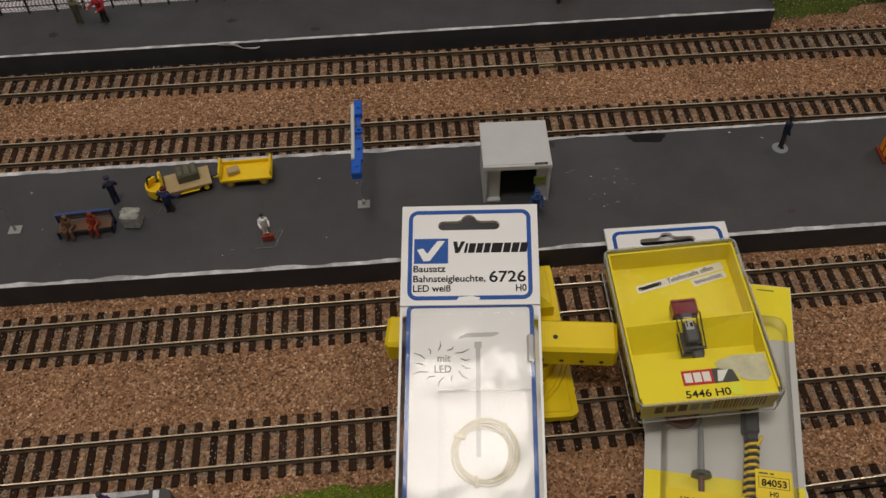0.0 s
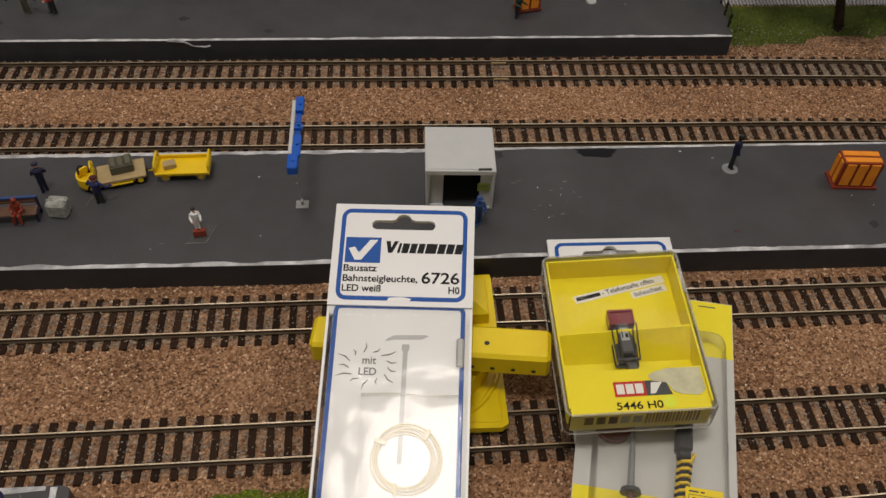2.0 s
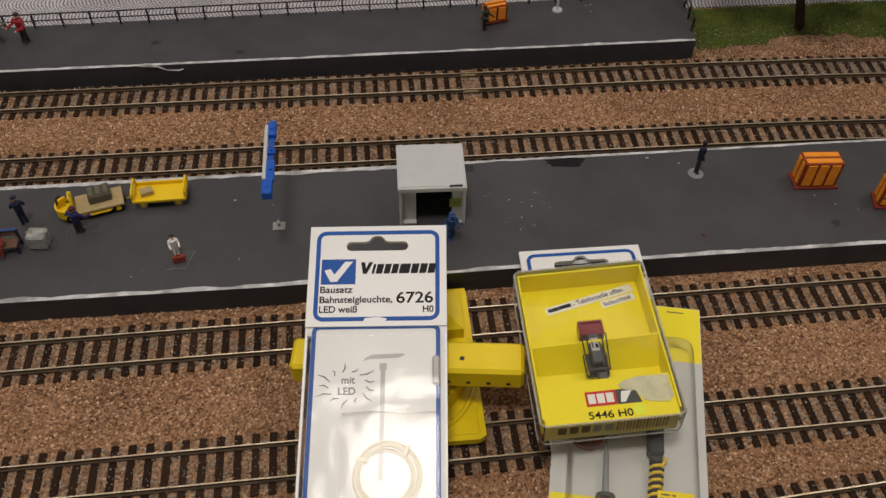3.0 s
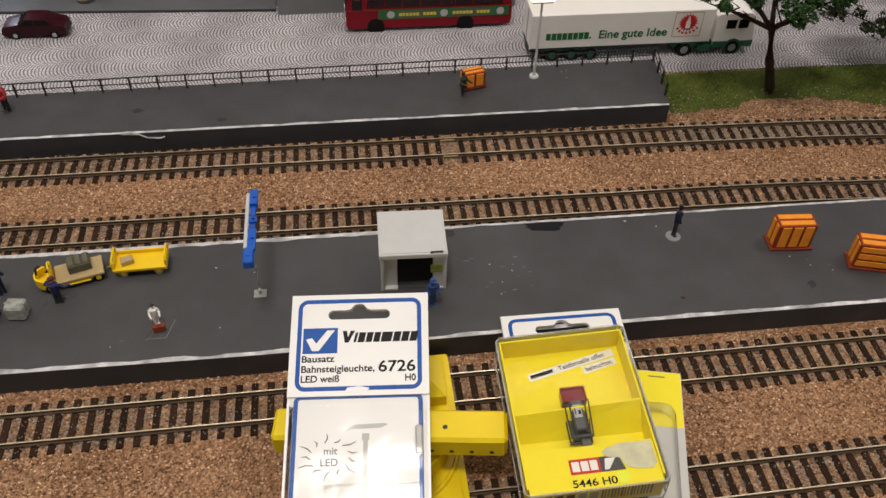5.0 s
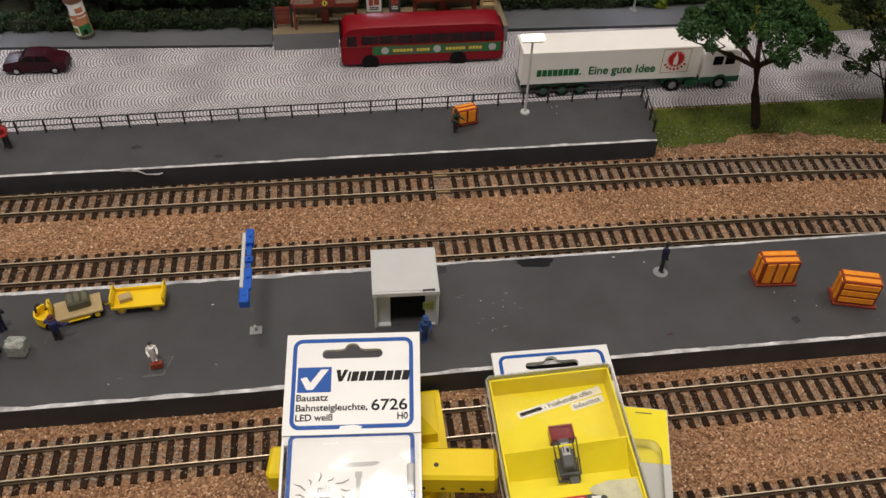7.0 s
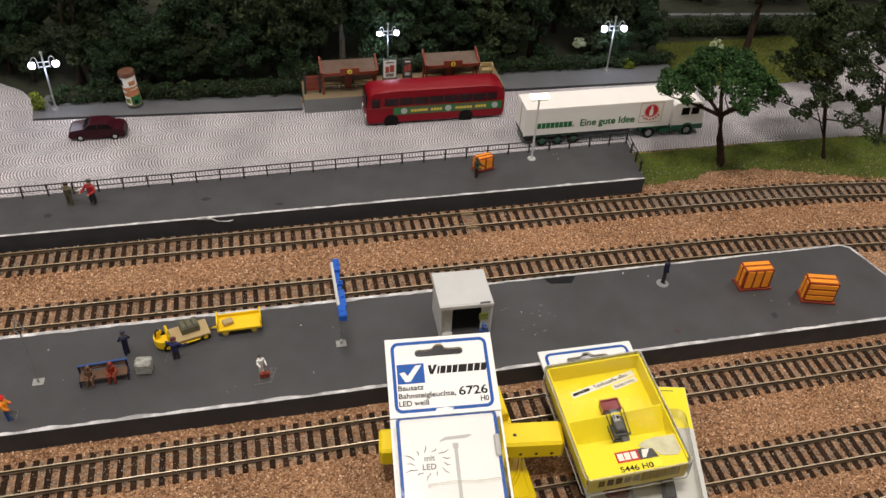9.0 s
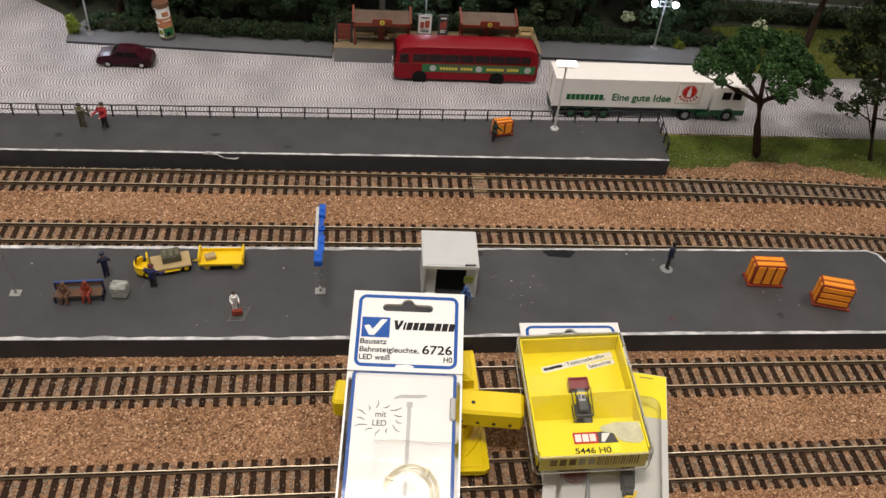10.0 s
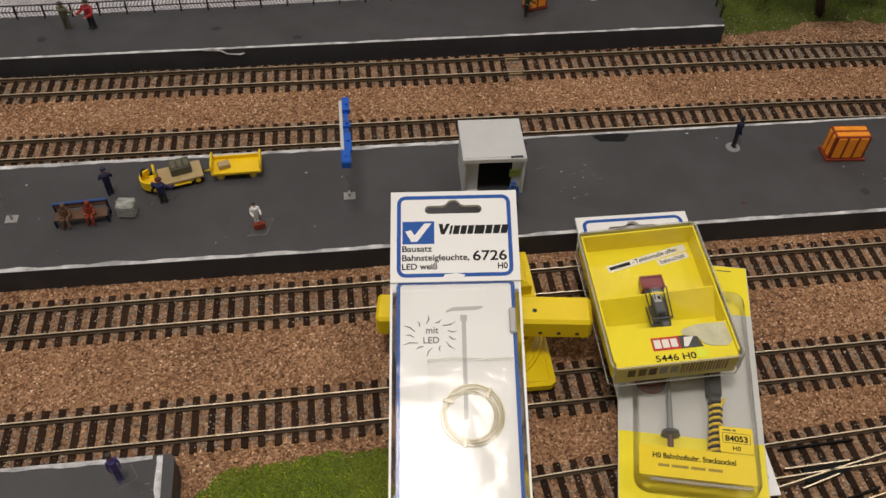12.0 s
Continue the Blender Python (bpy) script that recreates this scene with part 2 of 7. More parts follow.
def leaf_material(name, dark, light, rough=0.75, patch=0.0, speck=False):
    mat, n, l, b = nodes_of(name)
    b.inputs["Roughness"].default_value, b.inputs["Specular IOR Level"].default_value = rough, 0.25
    geo, ramp = n.new("ShaderNodeNewGeometry"), n.new("ShaderNodeValToRGB")
    l.new(geo.outputs["Random Per Island"], ramp.inputs[0])
    e = ramp.color_ramp.elements
    e[0].color, e[1].color = (*dark, 1), (*light, 1)
    if speck:
        k = e.new(0.86)
        k.color = (*(d + 0.38 * (q - d) for d, q in zip(dark, light)), 1)
    l.new(ramp.outputs[0], b.inputs["Base Color"])
    if patch:
        co, broad, mr, sc = n.new("ShaderNodeTexCoord"), n.new("ShaderNodeTexNoise"), n.new("ShaderNodeMapRange"), n.new("ShaderNodeVectorMath")
        l.new(co.outputs["Object"], broad.inputs["Vector"])
        broad.inputs["Scale"].default_value, broad.inputs["Detail"].default_value = 75, 3
        l.new(broad.outputs["Fac"], mr.inputs["Value"])
        mr.inputs["From Min"].default_value, mr.inputs["From Max"].default_value = 0.33, 0.67
        mr.inputs["To Min"].default_value, mr.inputs["To Max"].default_value = 1 - patch, 1 + patch
        sc.operation = "SCALE"
        l.new(ramp.outputs[0], sc.inputs[0])
        l.new(mr.outputs[0], sc.inputs["Scale"])
        l.new(sc.outputs[0], b.inputs["Base Color"])
    return mat


def cobble_material():
    """Fans of small pale setts: stripes bent to arcs in bands along the street."""
    mat, n, l, b = nodes_of("cobble_setts")
    b.inputs["Roughness"].default_value = 0.42

    def m(op, a, c=None, d=None):
        k = n.new("ShaderNodeMath")
        k.operation = op
        for i, val in enumerate((a, c, d)):
            if val is None:
                continue
            if isinstance(val, (int, float)):
                k.inputs[i].default_value = val
            else:
                l.new(val, k.inputs[i])
        return k.outputs[0]

    co, sep, warp = n.new("ShaderNodeTexCoord"), n.new("ShaderNodeSeparateXYZ"), n.new("ShaderNodeTexNoise")
    l.new(co.outputs["Object"], sep.inputs[0])
    l.new(co.outputs["Object"], warp.inputs["Vector"])
    warp.inputs["Scale"].default_value = 120
    wob = m("MULTIPLY_ADD", warp.outputs["Fac"], 0.0022, -0.0011)
    slow = n.new("ShaderNodeTexNoise")
    l.new(co.outputs["Object"], slow.inputs["Vector"])
    slow.inputs["Scale"].default_value = 22
    east = n.new("ShaderNodeMapRange")
    l.new(sep.outputs[0], east.inputs["Value"])
    east.inputs["From Min"].default_value, east.inputs["From Max"].default_value = 0.38, 0.47
    east.inputs["To Min"].default_value, east.inputs["To Max"].default_value = 0.012, 0.05
    sway = m("MULTIPLY", m("SUBTRACT", slow.outputs["Fac"], 0.5), east.outputs[0])
    x, y = m("ADD", sep.outputs[0], wob), m("ADD", m("ADD", sep.outputs[1], wob), sway)
    band = m("DIVIDE", y, 0.0205)
    v = m("SUBTRACT", m("FRACT", band), 0.5)
    odd = m("FRACT", m("MULTIPLY", m("FLOOR", band), 0.5))
    arc = m("MULTIPLY", m("MULTIPLY", v, v), 0.0165)
    phase = m("ADD", m("DIVIDE", m("SUBTRACT", x, arc), 0.0026), odd)
    stripe = m("ABSOLUTE", m("SUBTRACT", m("FRACT", phase), 0.5))
    cross = m("ABSOLUTE", m("SUBTRACT", m("FRACT", m("ADD", m("MULTIPLY", v, 10.0), m("MULTIPLY", m("FLOOR", phase), 0.37))), 0.5))
    high = m("MINIMUM", m("SUBTRACT", 0.5, stripe), m("MULTIPLY", m("SUBTRACT", 0.5, cross), 1.5))
    ramp = n.new("ShaderNodeValToRGB")
    sett = n.new("ShaderNodeTexNoise")
    l.new(co.outputs["Object"], sett.inputs["Vector"])
    sett.inputs["Scale"].default_value, sett.inputs["Detail"].default_value = 620, 2
    l.new(m("ADD", m("MULTIPLY", high, 2.0), m("MULTIPLY_ADD", sett.outputs["Fac"], 0.7, -0.35)), ramp.inputs[0])
    e = ramp.color_ramp.elements
    e[0].position, e[0].color = 0.14, (0.11, 0.103, 0.112, 1)
    e[1].position, e[1].color = 0.72, (0.80, 0.765, 0.81, 1)
    stain = n.new("ShaderNodeTexNoise")
    l.new(co.outputs["Object"], stain.inputs["Vector"])
    stain.inputs["Scale"].default_value, stain.inputs["Detail"].default_value = 22, 5
    mr = n.new("ShaderNodeMapRange")
    l.new(stain.outputs["Fac"], mr.inputs["Value"])
    mr.inputs["From Min"].default_value, mr.inputs["From Max"].default_value = 0.3, 0.6
    mr.inputs["To Min"].default_value, mr.inputs["To Max"].default_value = 0.72, 1.05
    # worn, dirty streaks towards the crossing in the east
    flat, streak, reach, worn = n.new("ShaderNodeVectorMath"), n.new("ShaderNodeTexNoise"), n.new("ShaderNodeMapRange"), n.new("ShaderNodeMapRange")
    flat.operation = "MULTIPLY"
    flat.inputs[1].default_value = (16, 46, 1)
    l.new(co.outputs["Object"], flat.inputs[0])
    l.new(flat.outputs[0], streak.inputs["Vector"])
    streak.inputs["Scale"].default_value, streak.inputs["Detail"].default_value = 1.0, 4
    l.new(sep.outputs[0], reach.inputs["Value"])
    reach.inputs["From Min"].default_value, reach.inputs["From Max"].default_value = 0.37, 0.45
    l.new(streak.outputs["Fac"], worn.inputs["Value"])
    worn.inputs["From Min"].default_value, worn.inputs["From Max"].default_value = 0.38, 0.6
    worn.inputs["To Min"].default_value, worn.inputs["To Max"].default_value = 0.5, 0.08
    soiled = m("SUBTRACT", 1.0, m("MULTIPLY", reach.outputs[0], worn.outputs[0]))
    sc = n.new("ShaderNodeVectorMath")
    sc.operation = "SCALE"
    l.new(ramp.outputs[0], sc.inputs[0])
    l.new(m("MULTIPLY", mr.outputs[0], soiled), sc.inputs["Scale"])
    l.new(sc.outputs[0], b.inputs["Base Color"])
    bp = n.new("ShaderNodeBump")
    bp.inputs["Strength"].default_value, bp.inputs["Distance"].default_value = 1.0, 0.0008
    l.new(high, bp.inputs["Height"])
    l.new(bp.outputs[0], b.inputs["Normal"])
    return mat


M_BALLAST, M_GRAIN, M_GRAINPALE, M_COBBLE = ballast_material(), grain_material("ballast_grain"), grain_material("track_ballast_grain", 0.9), cobble_material()
M_PLATFORM = paint("platform_grey_paint", (0.052, 0.052, 0.057), 0.5, grain=0.16, grain_mm=0.9, blotch=0.30, blotch_mm=30, bump=0.06)
M_PLATSIDE = paint("platform_side_black", (0.037, 0.040, 0.047), 0.5, grain=0.15, grain_mm=0.8, blotch=0.3, blotch_mm=16, bump=0.08)
M_EDGE = paint("white_edge_paint", (0.68, 0.68, 0.70), 0.5, grain=0.22, grain_mm=1.0, blotch=0.62, blotch_mm=9, bump=0.12)
M_SLEEPER = paint("sleeper_brown_plastic", (0.026, 0.013, 0.007), 0.75, grain=0.25, grain_mm=0.7, blotch=0.0, bump=0.06, vary=0.3, spec=0.12)
M_RAILSIDE = paint("rail_side_brown", (0.085, 0.055, 0.030), 0.6, grain=0.25, blotch=0.35, blotch_mm=9, spec=0.2)
M_RAILTOP = paint("rail_head_metal", (0.95, 0.83, 0.64), 0.25, metal=0.7, grain=0.14, other=(0.66, 0.51, 0.33), blotch_mm=30)
M_CARDGREY = paint("greyish_card", (0.56, 0.56, 0.54), 0.45, grain=0.02, blotch=0.08, blotch_mm=24)
M_TORN = paint("torn_paper", (0.62, 0.60, 0.42), 0.6, grain=0.06, blotch=0.25, blotch_mm=6)
M_SCRATCH = paint("faint_scratch", (0.13, 0.135, 0.135), 0.5, grain=0.3)
M_WHITE = paint("white_card", (0.79, 0.79, 0.78), 0.38, grain=0.02, blotch=0.04, blotch_mm=30)
M_BLUE = paint("blue_print", (0.012, 0.085, 0.36), 0.45, grain=0.04, blotch=0.08, spec=0.2)
M_BLACK = paint("black_print", (0.010, 0.010, 0.011), 0.5, grain=0.1, spec=0.15)
M_GREYPRINT = paint("grey_print", (0.42, 0.42, 0.42), 0.4, grain=0.06)
M_YELLOW = paint("yellow_card", (0.86, 0.73, 0.008), 0.4, grain=0.02, blotch=0.05, blotch_mm=20)
M_YELLOWP = paint("yellow_plastic", (0.80, 0.60, 0.006), 0.34, grain=0.02, blotch=0.08, blotch_mm=18)
M_FILM = clear_plastic("clear_film", 0.10, (0.98, 0.98, 0.975), crease=0.30, crease_mm=17, milk=0.02, reflect=1.27)
M_BAG = clear_plastic("clear_bag", 0.16, (0.985, 0.985, 0.98), crease=0.7, crease_mm=9, milk=0.015, reflect=1.18)
M_SHELLEDGE = clear_plastic("clear_box_edge", 0.1, (0.90, 0.89, 0.84), milk=0.26, reflect=1.2)
M_FLUO = paint("fluorescent_marker", (0.80, 0.86, 0.04), 0.5, grain=0.05, blotch=0.1)
M_INK = paint("pale_black_print", (0.19, 0.19, 0.195), 0.5, grain=0.06, spec=0.2)
# yellow card darkened: shade on the box's front wall painted into its colour
M_CARDSHADE = paint("yellow_card_shade", (0.56, 0.49, 0.15), 0.5, grain=0.04, blotch=0.15)
M_CLEAR = clear_plastic("clear_box_plastic", 0.06, (0.99, 0.99, 0.98), milk=0.012, reflect=1.2)
M_BLISTER = clear_plastic("blister_plastic", 0.1, (0.98, 0.98, 0.97), crease=0.15, milk=0.05, reflect=1.16)
M_SHELTER = paint("light_grey_plastic", (0.52, 0.53, 0.53), 0.5, grain=0.03, blotch=0.06, blotch_mm=9)
M_FOOT = paint("grey_foot_plastic", (0.30, 0.30, 0.29), 0.45, grain=0.1, blotch=0.2, blotch_mm=2)
M_DARK = paint("dark_plastic", (0.02, 0.02, 0.022), 0.5, grain=0.1)
M_DGREY = paint("dark_grey_plastic", (0.05, 0.052, 0.056), 0.4, grain=0.1)
M_PHONE = paint("phone_grey_plastic", (0.085, 0.087, 0.09), 0.45, grain=0.06)
M_MGREY = paint("grey_plastic", (0.22, 0.23, 0.235), 0.5, grain=0.08)
M_LAMPBLUE = paint("blue_plastic", (0.004, 0.088, 0.47), 0.35, grain=0.05, blotch=0.08)
M_ORANGE = paint("orange_plastic", (0.88, 0.30, 0.018), 0.42, grain=0.06, blotch=0.15, blotch_mm=5)
M_RUST = paint("red_brown_paint", (0.24, 0.030, 0.010), 0.5, grain=0.15, blotch=0.3, blotch_mm=4)
M_CARTYEL = paint("cart_yellow", (0.83, 0.56, 0.005), 0.38, grain=0.04, blotch=0.08)
M_TAN = paint("tan_plank", (0.42, 0.31, 0.15), 0.6, grain=0.1, blotch=0.15, blotch_mm=5)
M_OLIVE = paint("olive_load", (0.10, 0.095, 0.06), 0.6, grain=0.1, blotch=0.2, blotch_mm=4)
M_GREYBOX = paint("grey_wrapped_parcel", (0.36, 0.37, 0.34), 0.32, grain=0.2, blotch=0.4, blotch_mm=3, bump=0.4, grain_mm=2.0)
M_NAVY = paint("navy_paint", (0.010, 0.012, 0.04), 0.5, grain=0.1)
M_BLUEF = paint("mid_blue_paint", (0.02, 0.06, 0.20), 0.5, grain=0.1)
M_SKIN = paint("figurine_tan", (0.55, 0.30, 0.19), 0.5, grain=0.05)
M_RED = paint("red_paint", (0.50, 0.015, 0.012), 0.4, grain=0.05)
M_BUSRED = paint("bus_red_plastic", (0.20, 0.003, 0.010), 0.40, grain=0.03, blotch=0.08, spec=0.2, coat=0.12)
M_POSTER = paint("salmon_poster", (0.55, 0.22, 0.10), 0.6, grain=0.2, grain_mm=1.5, blotch=0.4, blotch_mm=4)
M_CAPBROWN = paint("brown_cap", (0.13, 0.055, 0.03), 0.6, grain=0.15, blotch=0.25, blotch_mm=4)
M_CARRED = paint("car_maroon", (0.030, 0.0015, 0.006), 0.34, grain=0.03, coat=0.08, spec=0.2)
M_GREENP = paint("green_plastic", (0.006, 0.085, 0.035), 0.4, grain=0.06)
M_GREENPRINT = paint("green_print", (0.010, 0.13, 0.035), 0.4, grain=0.06)
M_WINDOW = paint("smoked_window", (0.010, 0.008, 0.009), 0.2, spec=0.1, grain=0.02, blotch=0.3, blotch_mm=8)
M_TYRE = paint("tyre_black", (0.007, 0.007, 0.007), 0.65, grain=0.1, spec=0.15)
M_TRUCK = paint("truck_white_plastic", (0.82, 0.80, 0.77), 0.4, grain=0.02, blotch=0.04)
M_STEEL = paint("steel_grey", (0.35, 0.35, 0.36), 0.35, metal=0.6, grain=0.05)
M_FENCE = paint("fence_black", (0.012, 0.012, 0.013), 0.5, grain=0.1)
M_GRASS = paint("grass_mat", (0.12, 0.15, 0.012), 0.9, grain=0.5, grain_mm=1.0, other=(0.07, 0.115, 0.010), blotch_mm=22, bump=0.5)
M_BLADE = leaf_material("grass_blade", (0.12, 0.17, 0.008), (0.41, 0.46, 0.03), patch=0.4)
M_VERGE = leaf_material("verge_blade", (0.055, 0.092, 0.006), (0.20, 0.275, 0.020), patch=0.4)
M_VERGEBED = paint("verge_mat", (0.055, 0.085, 0.006), 0.9, grain=0.4, grain_mm=1.0, other=(0.085, 0.095, 0.012), blotch_mm=22, bump=0.5)
M_LAWN = paint("lawn_mat", (0.075, 0.082, 0.006), 0.9, grain=0.4, grain_mm=1.0, other=(0.055, 0.07, 0.006), blotch_mm=22, bump=0.5)
M_BLADEDULL = leaf_material("lawn_blade", (0.042, 0.056, 0.004), (0.135, 0.160, 0.011))
M_LEAF = leaf_material("leaf_green", (0.011, 0.036, 0.011), (0.058, 0.132, 0.038))
M_LEAFMID = leaf_material("leaf_mid_green", (0.011, 0.022, 0.008), (0.052, 0.078, 0.029))
M_LEAFDARK = leaf_material("leaf_dark", (0.008, 0.020, 0.009), (0.044, 0.082, 0.030), speck=True)
M_LEAFOLIVE = leaf_material("leaf_olive", (0.010, 0.019, 0.007), (0.046, 0.062, 0.022), speck=True)
M_HEDGE = leaf_material("hedge_leaf", (0.005, 0.014, 0.006), (0.075, 0.12, 0.045), speck=True)
M_BUSH = leaf_material("bush_yellow_green", (0.08, 0.11, 0.01), (0.22, 0.27, 0.03))
M_BLOSSOM = leaf_material("pale_blossom", (0.14, 0.20, 0.08), (0.62, 0.66, 0.50))
M_BARK = paint("bark", (0.045, 0.028, 0.019), 0.9, spec=0.2, grain=0.3, grain_mm=1.2, blotch=0.3, blotch_mm=6, bump=0.3)
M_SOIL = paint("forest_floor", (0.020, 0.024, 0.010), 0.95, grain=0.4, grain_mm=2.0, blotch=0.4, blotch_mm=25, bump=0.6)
M_PAVE = paint("pavement_grey", (0.115, 0.12, 0.13), 0.5, grain=0.08, blotch=0.18, blotch_mm=30)
M_KERB = paint("kerb_grey", (0.17, 0.175, 0.18), 0.5, grain=0.08, blotch=0.15, blotch_mm=20)
M_BUSWIN = paint("bus_window_smoked", (0.022, 0.005, 0.007), 0.2, spec=0.3, grain=0.03, blotch=0.3, blotch_mm=9)
M_BENCHWOOD = paint("bench_wood", (0.13, 0.065, 0.035), 0.6, grain=0.12, blotch=0.25, blotch_mm=6)
M_SAND = paint("beige_platform", (0.21, 0.16, 0.095), 0.6, grain=0.08, blotch=0.15)
M_WOODRED = paint("red_brown_wood", (0.19, 0.032, 0.014), 0.5, grain=0.15, blotch=0.25, blotch_mm=5)
M_ROOFGLASS = paint("milky_roof_panel", (0.13, 0.088, 0.068), 0.14, grain=0.05, blotch=0.2, blotch_mm=8, bump=0.05)
M_GLOBE = glow("lamp_globe_lit", (0.84, 0.88, 1.0), 6.0)
M_WARM = glow("lamp_head_lit", (1.0, 0.84, 0.70), 2.4)
M_ROOMWALL = paint("room_wall_paint", (0.60, 0.60, 0.60), 0.8, grain=0.02, blotch=0.05, blotch_mm=600)
M_FLOOR = paint("room_floor_vinyl", (0.16, 0.14, 0.12), 0.5, grain=0.05, blotch=0.1, blotch_mm=300)

# ---- the room and the base of the layout ----
Z_B, Z_S, Z_R = -15.2, -14.4, -12.0   # ballast, sleeper tops, rail heads; platforms lie at 0
whole("floor", Geo().box(-1500, 1800, -1500, 1500, -930, -900), M_FLOOR, "plain brown vinyl floor of the hobby room", "floor", kind="structure")
whole("ceiling", Geo().box(-1500, 1800, -1500, 1500, 1780, 1830), M_ROOMWALL, "plain painted ceiling of the hobby room", "ceiling", kind="structure")
for name, box in (("wall_south", (-1500, 1800, -1540, -1500)), ("wall_north", (-1500, 1800, 1500, 1540)), ("wall_west", (-1540, -1500, -1500, 1500)), ("wall_east", (1800, 1840, -1500, 1500))):
    whole(name, Geo().box(*box, -900, 1780), M_ROOMWALL, "plain painted wall of the hobby room", "wall", kind="structure")


def ballast_height(x, y):
    return Z_B + 0.5 * noise.noise((x / 34, y / 34, 0)) + 0.25 * noise.noise((x / 7, y / 7, 3))


def ground_sheet():
    """One sheet for the whole layout, its bed slightly uneven."""
    xs, ys = np.linspace(-620, 900, 191), np.linspace(-470, 900, 172)
    g = Geo()
    vs = [(x, y, ballast_height(x, y) - 0.3) for y in ys for x in xs]
    w = len(xs)
    fs = [(j * w + i, j * w + i + 1, (j + 1) * w + i + 1, (j + 1) * w + i) for j in range(len(ys) - 1) for i in range(w - 1)]
    g.add(vs, fs)
    return whole("ground", g, M_BALLAST, "reddish brown granular ballast bed of the model railway", "ballast", kind="structure", smooth=True)


ground_sheet()
base = thing("layout_table", mm(0, 0, -900), "plain wooden table that carries the model railway", "table")
part("tabletop", Geo().box(-620, 900, -470, 900, 860, 883), M_TAN, base)
for lx in (-590, 860):
    for ly in (-440, 860):
        part("leg", Geo().box(lx - 25, lx + 25, ly - 25, ly + 25, 0, 860), M_TAN, base)


# ---- platforms ----
def uneven_strip(g, pts, w, z, step=4.0, rough=0.5, dx=0.0):
    """A hand-painted line along points: its two borders waver."""
    dense = []
    for (ax, ay), (bx, by) in zip(pts, pts[1:]):
        k = max(int(math.hypot(bx - ax, by - ay) / step), 1)
        dense += [(ax + (bx - ax) * i / k, ay + (by - ay) * i / k, bx - ax, by - ay) for i in range(k)]
    dense.append((*pts[-1], dense[-1][2], dense[-1][3]))
    vs, fs = [], []
    for i, (x, y, tx, ty) in enumerate(dense):
        d = math.hypot(tx, ty)
        nx, ny = -ty / d, tx / d
        a = w * (1 + rough * noise.noise((x / 17, y / 17, 5 + dx)) + 0.5 * rough * noise.noise((x / 4, y / 4, 9)))
        vs += [(x, y, z), (x + nx * a, y + ny * a, z), (x + nx * a, y + ny * a, z - 0.5), (x, y, z - 0.5)]
        if i:
            b = 4 * i
            fs += [(b - 4, b, b + 1, b - 3), (b - 3, b + 1, b + 2, b - 2), (b - 1, b + 3, b, b - 4)]
    g.add(vs, fs)
    return g


def platform(name, poly, label, lines):
    """A slab with dark sides and painted white edge lines."""
    ob = thing(name, Matrix(), label, "platform", kind="structure")
    g = Geo()
    g.prism(poly, Z_B - 2, -0.25)
    part("side_wall", g, M_PLATSIDE, ob, "black painted platform side")
    part("surface", Geo().prism(poly, -0.25, 0), M_PLATFORM, ob, "dark grey painted platform surface")
    for i, (pts, w) in enumerate(lines):
        part("edge_line", uneven_strip(Geo(), pts, w, 0.12 + 0.03 * i, dx=i * 7.0), M_EDGE, ob, "worn white painted edge line")
    return ob


platform("platform_middle", [(-420, -1.2), (-150, -1.6), (0, -2.4), (60, -1.6), (140, -0.4), (250, 0), (428, 0), (415.5, 46), (407, 79), (399, 83.5), (-420, 83.5)], "long dark grey island platform with worn white edges",
         [([(-420, -1.1), (-150, -1.5), (0, -2.3), (60, -1.5), (140, -0.3), (250, 0.1), (427, 0.1)], 2.4), ([(399, 83.4), (70, 83.4)], 1.7), ([(70, 83.4), (-420, 83.4)], 2.7), ([(427.5, 0.5), (415.2, 46), (406.6, 78.6)], 1.6), ([(406.5, 79), (399, 83.2)], 1.5)])
platform("platform_far", [(-420, 191.3), (279.2, 192), (286, 250.5), (-420, 239)], "dark grey platform with a white front edge and a fence",
         [([(-420, 191.4), (278.8, 192.1)], 2.2)])
platform("platform_near", [(-420, -208), (-162, -171.5), (-92, -162.4), (-88, -161.4), (-85.4, -159.2), (-84.6, -155.5), (-85.2, -122), (-86, -119), (-88.5, -118), (-420, -118)], "dark grey platform end with white border lines",
         [([(-420, -207.5), (-162, -171), (-89, -161.7)], 2.9), ([(-89, -161.4), (-90.5, -118.6)], 2.7), ([(-95, -118.2), (-420, -118.2)], 2.2)])


# ---- tracks ----
def track_line(knots):
    """A smooth y over x through a few knots."""
    kx, ky = zip(*knots)
    xs = np.linspace(kx[0], kx[-1], 240)
    ys = np.zeros_like(xs)
    m = np.gradient(np.array(ky, float), np.array(kx, float))
    for i in range(len(kx) - 1):
        h = kx[i + 1] - kx[i]
        s = (xs >= kx[i]) & (xs <= kx[i + 1])
        u = (xs[s] - kx[i]) / h
        ys[s] = (2 * u**3 - 3 * u**2 + 1) * ky[i] + (u**3 - 2 * u**2 + u) * h * m[i] + (3 * u**2 - 2 * u**3) * ky[i + 1] + (u**3 - u**2) * h * m[i + 1]
    return xs, ys


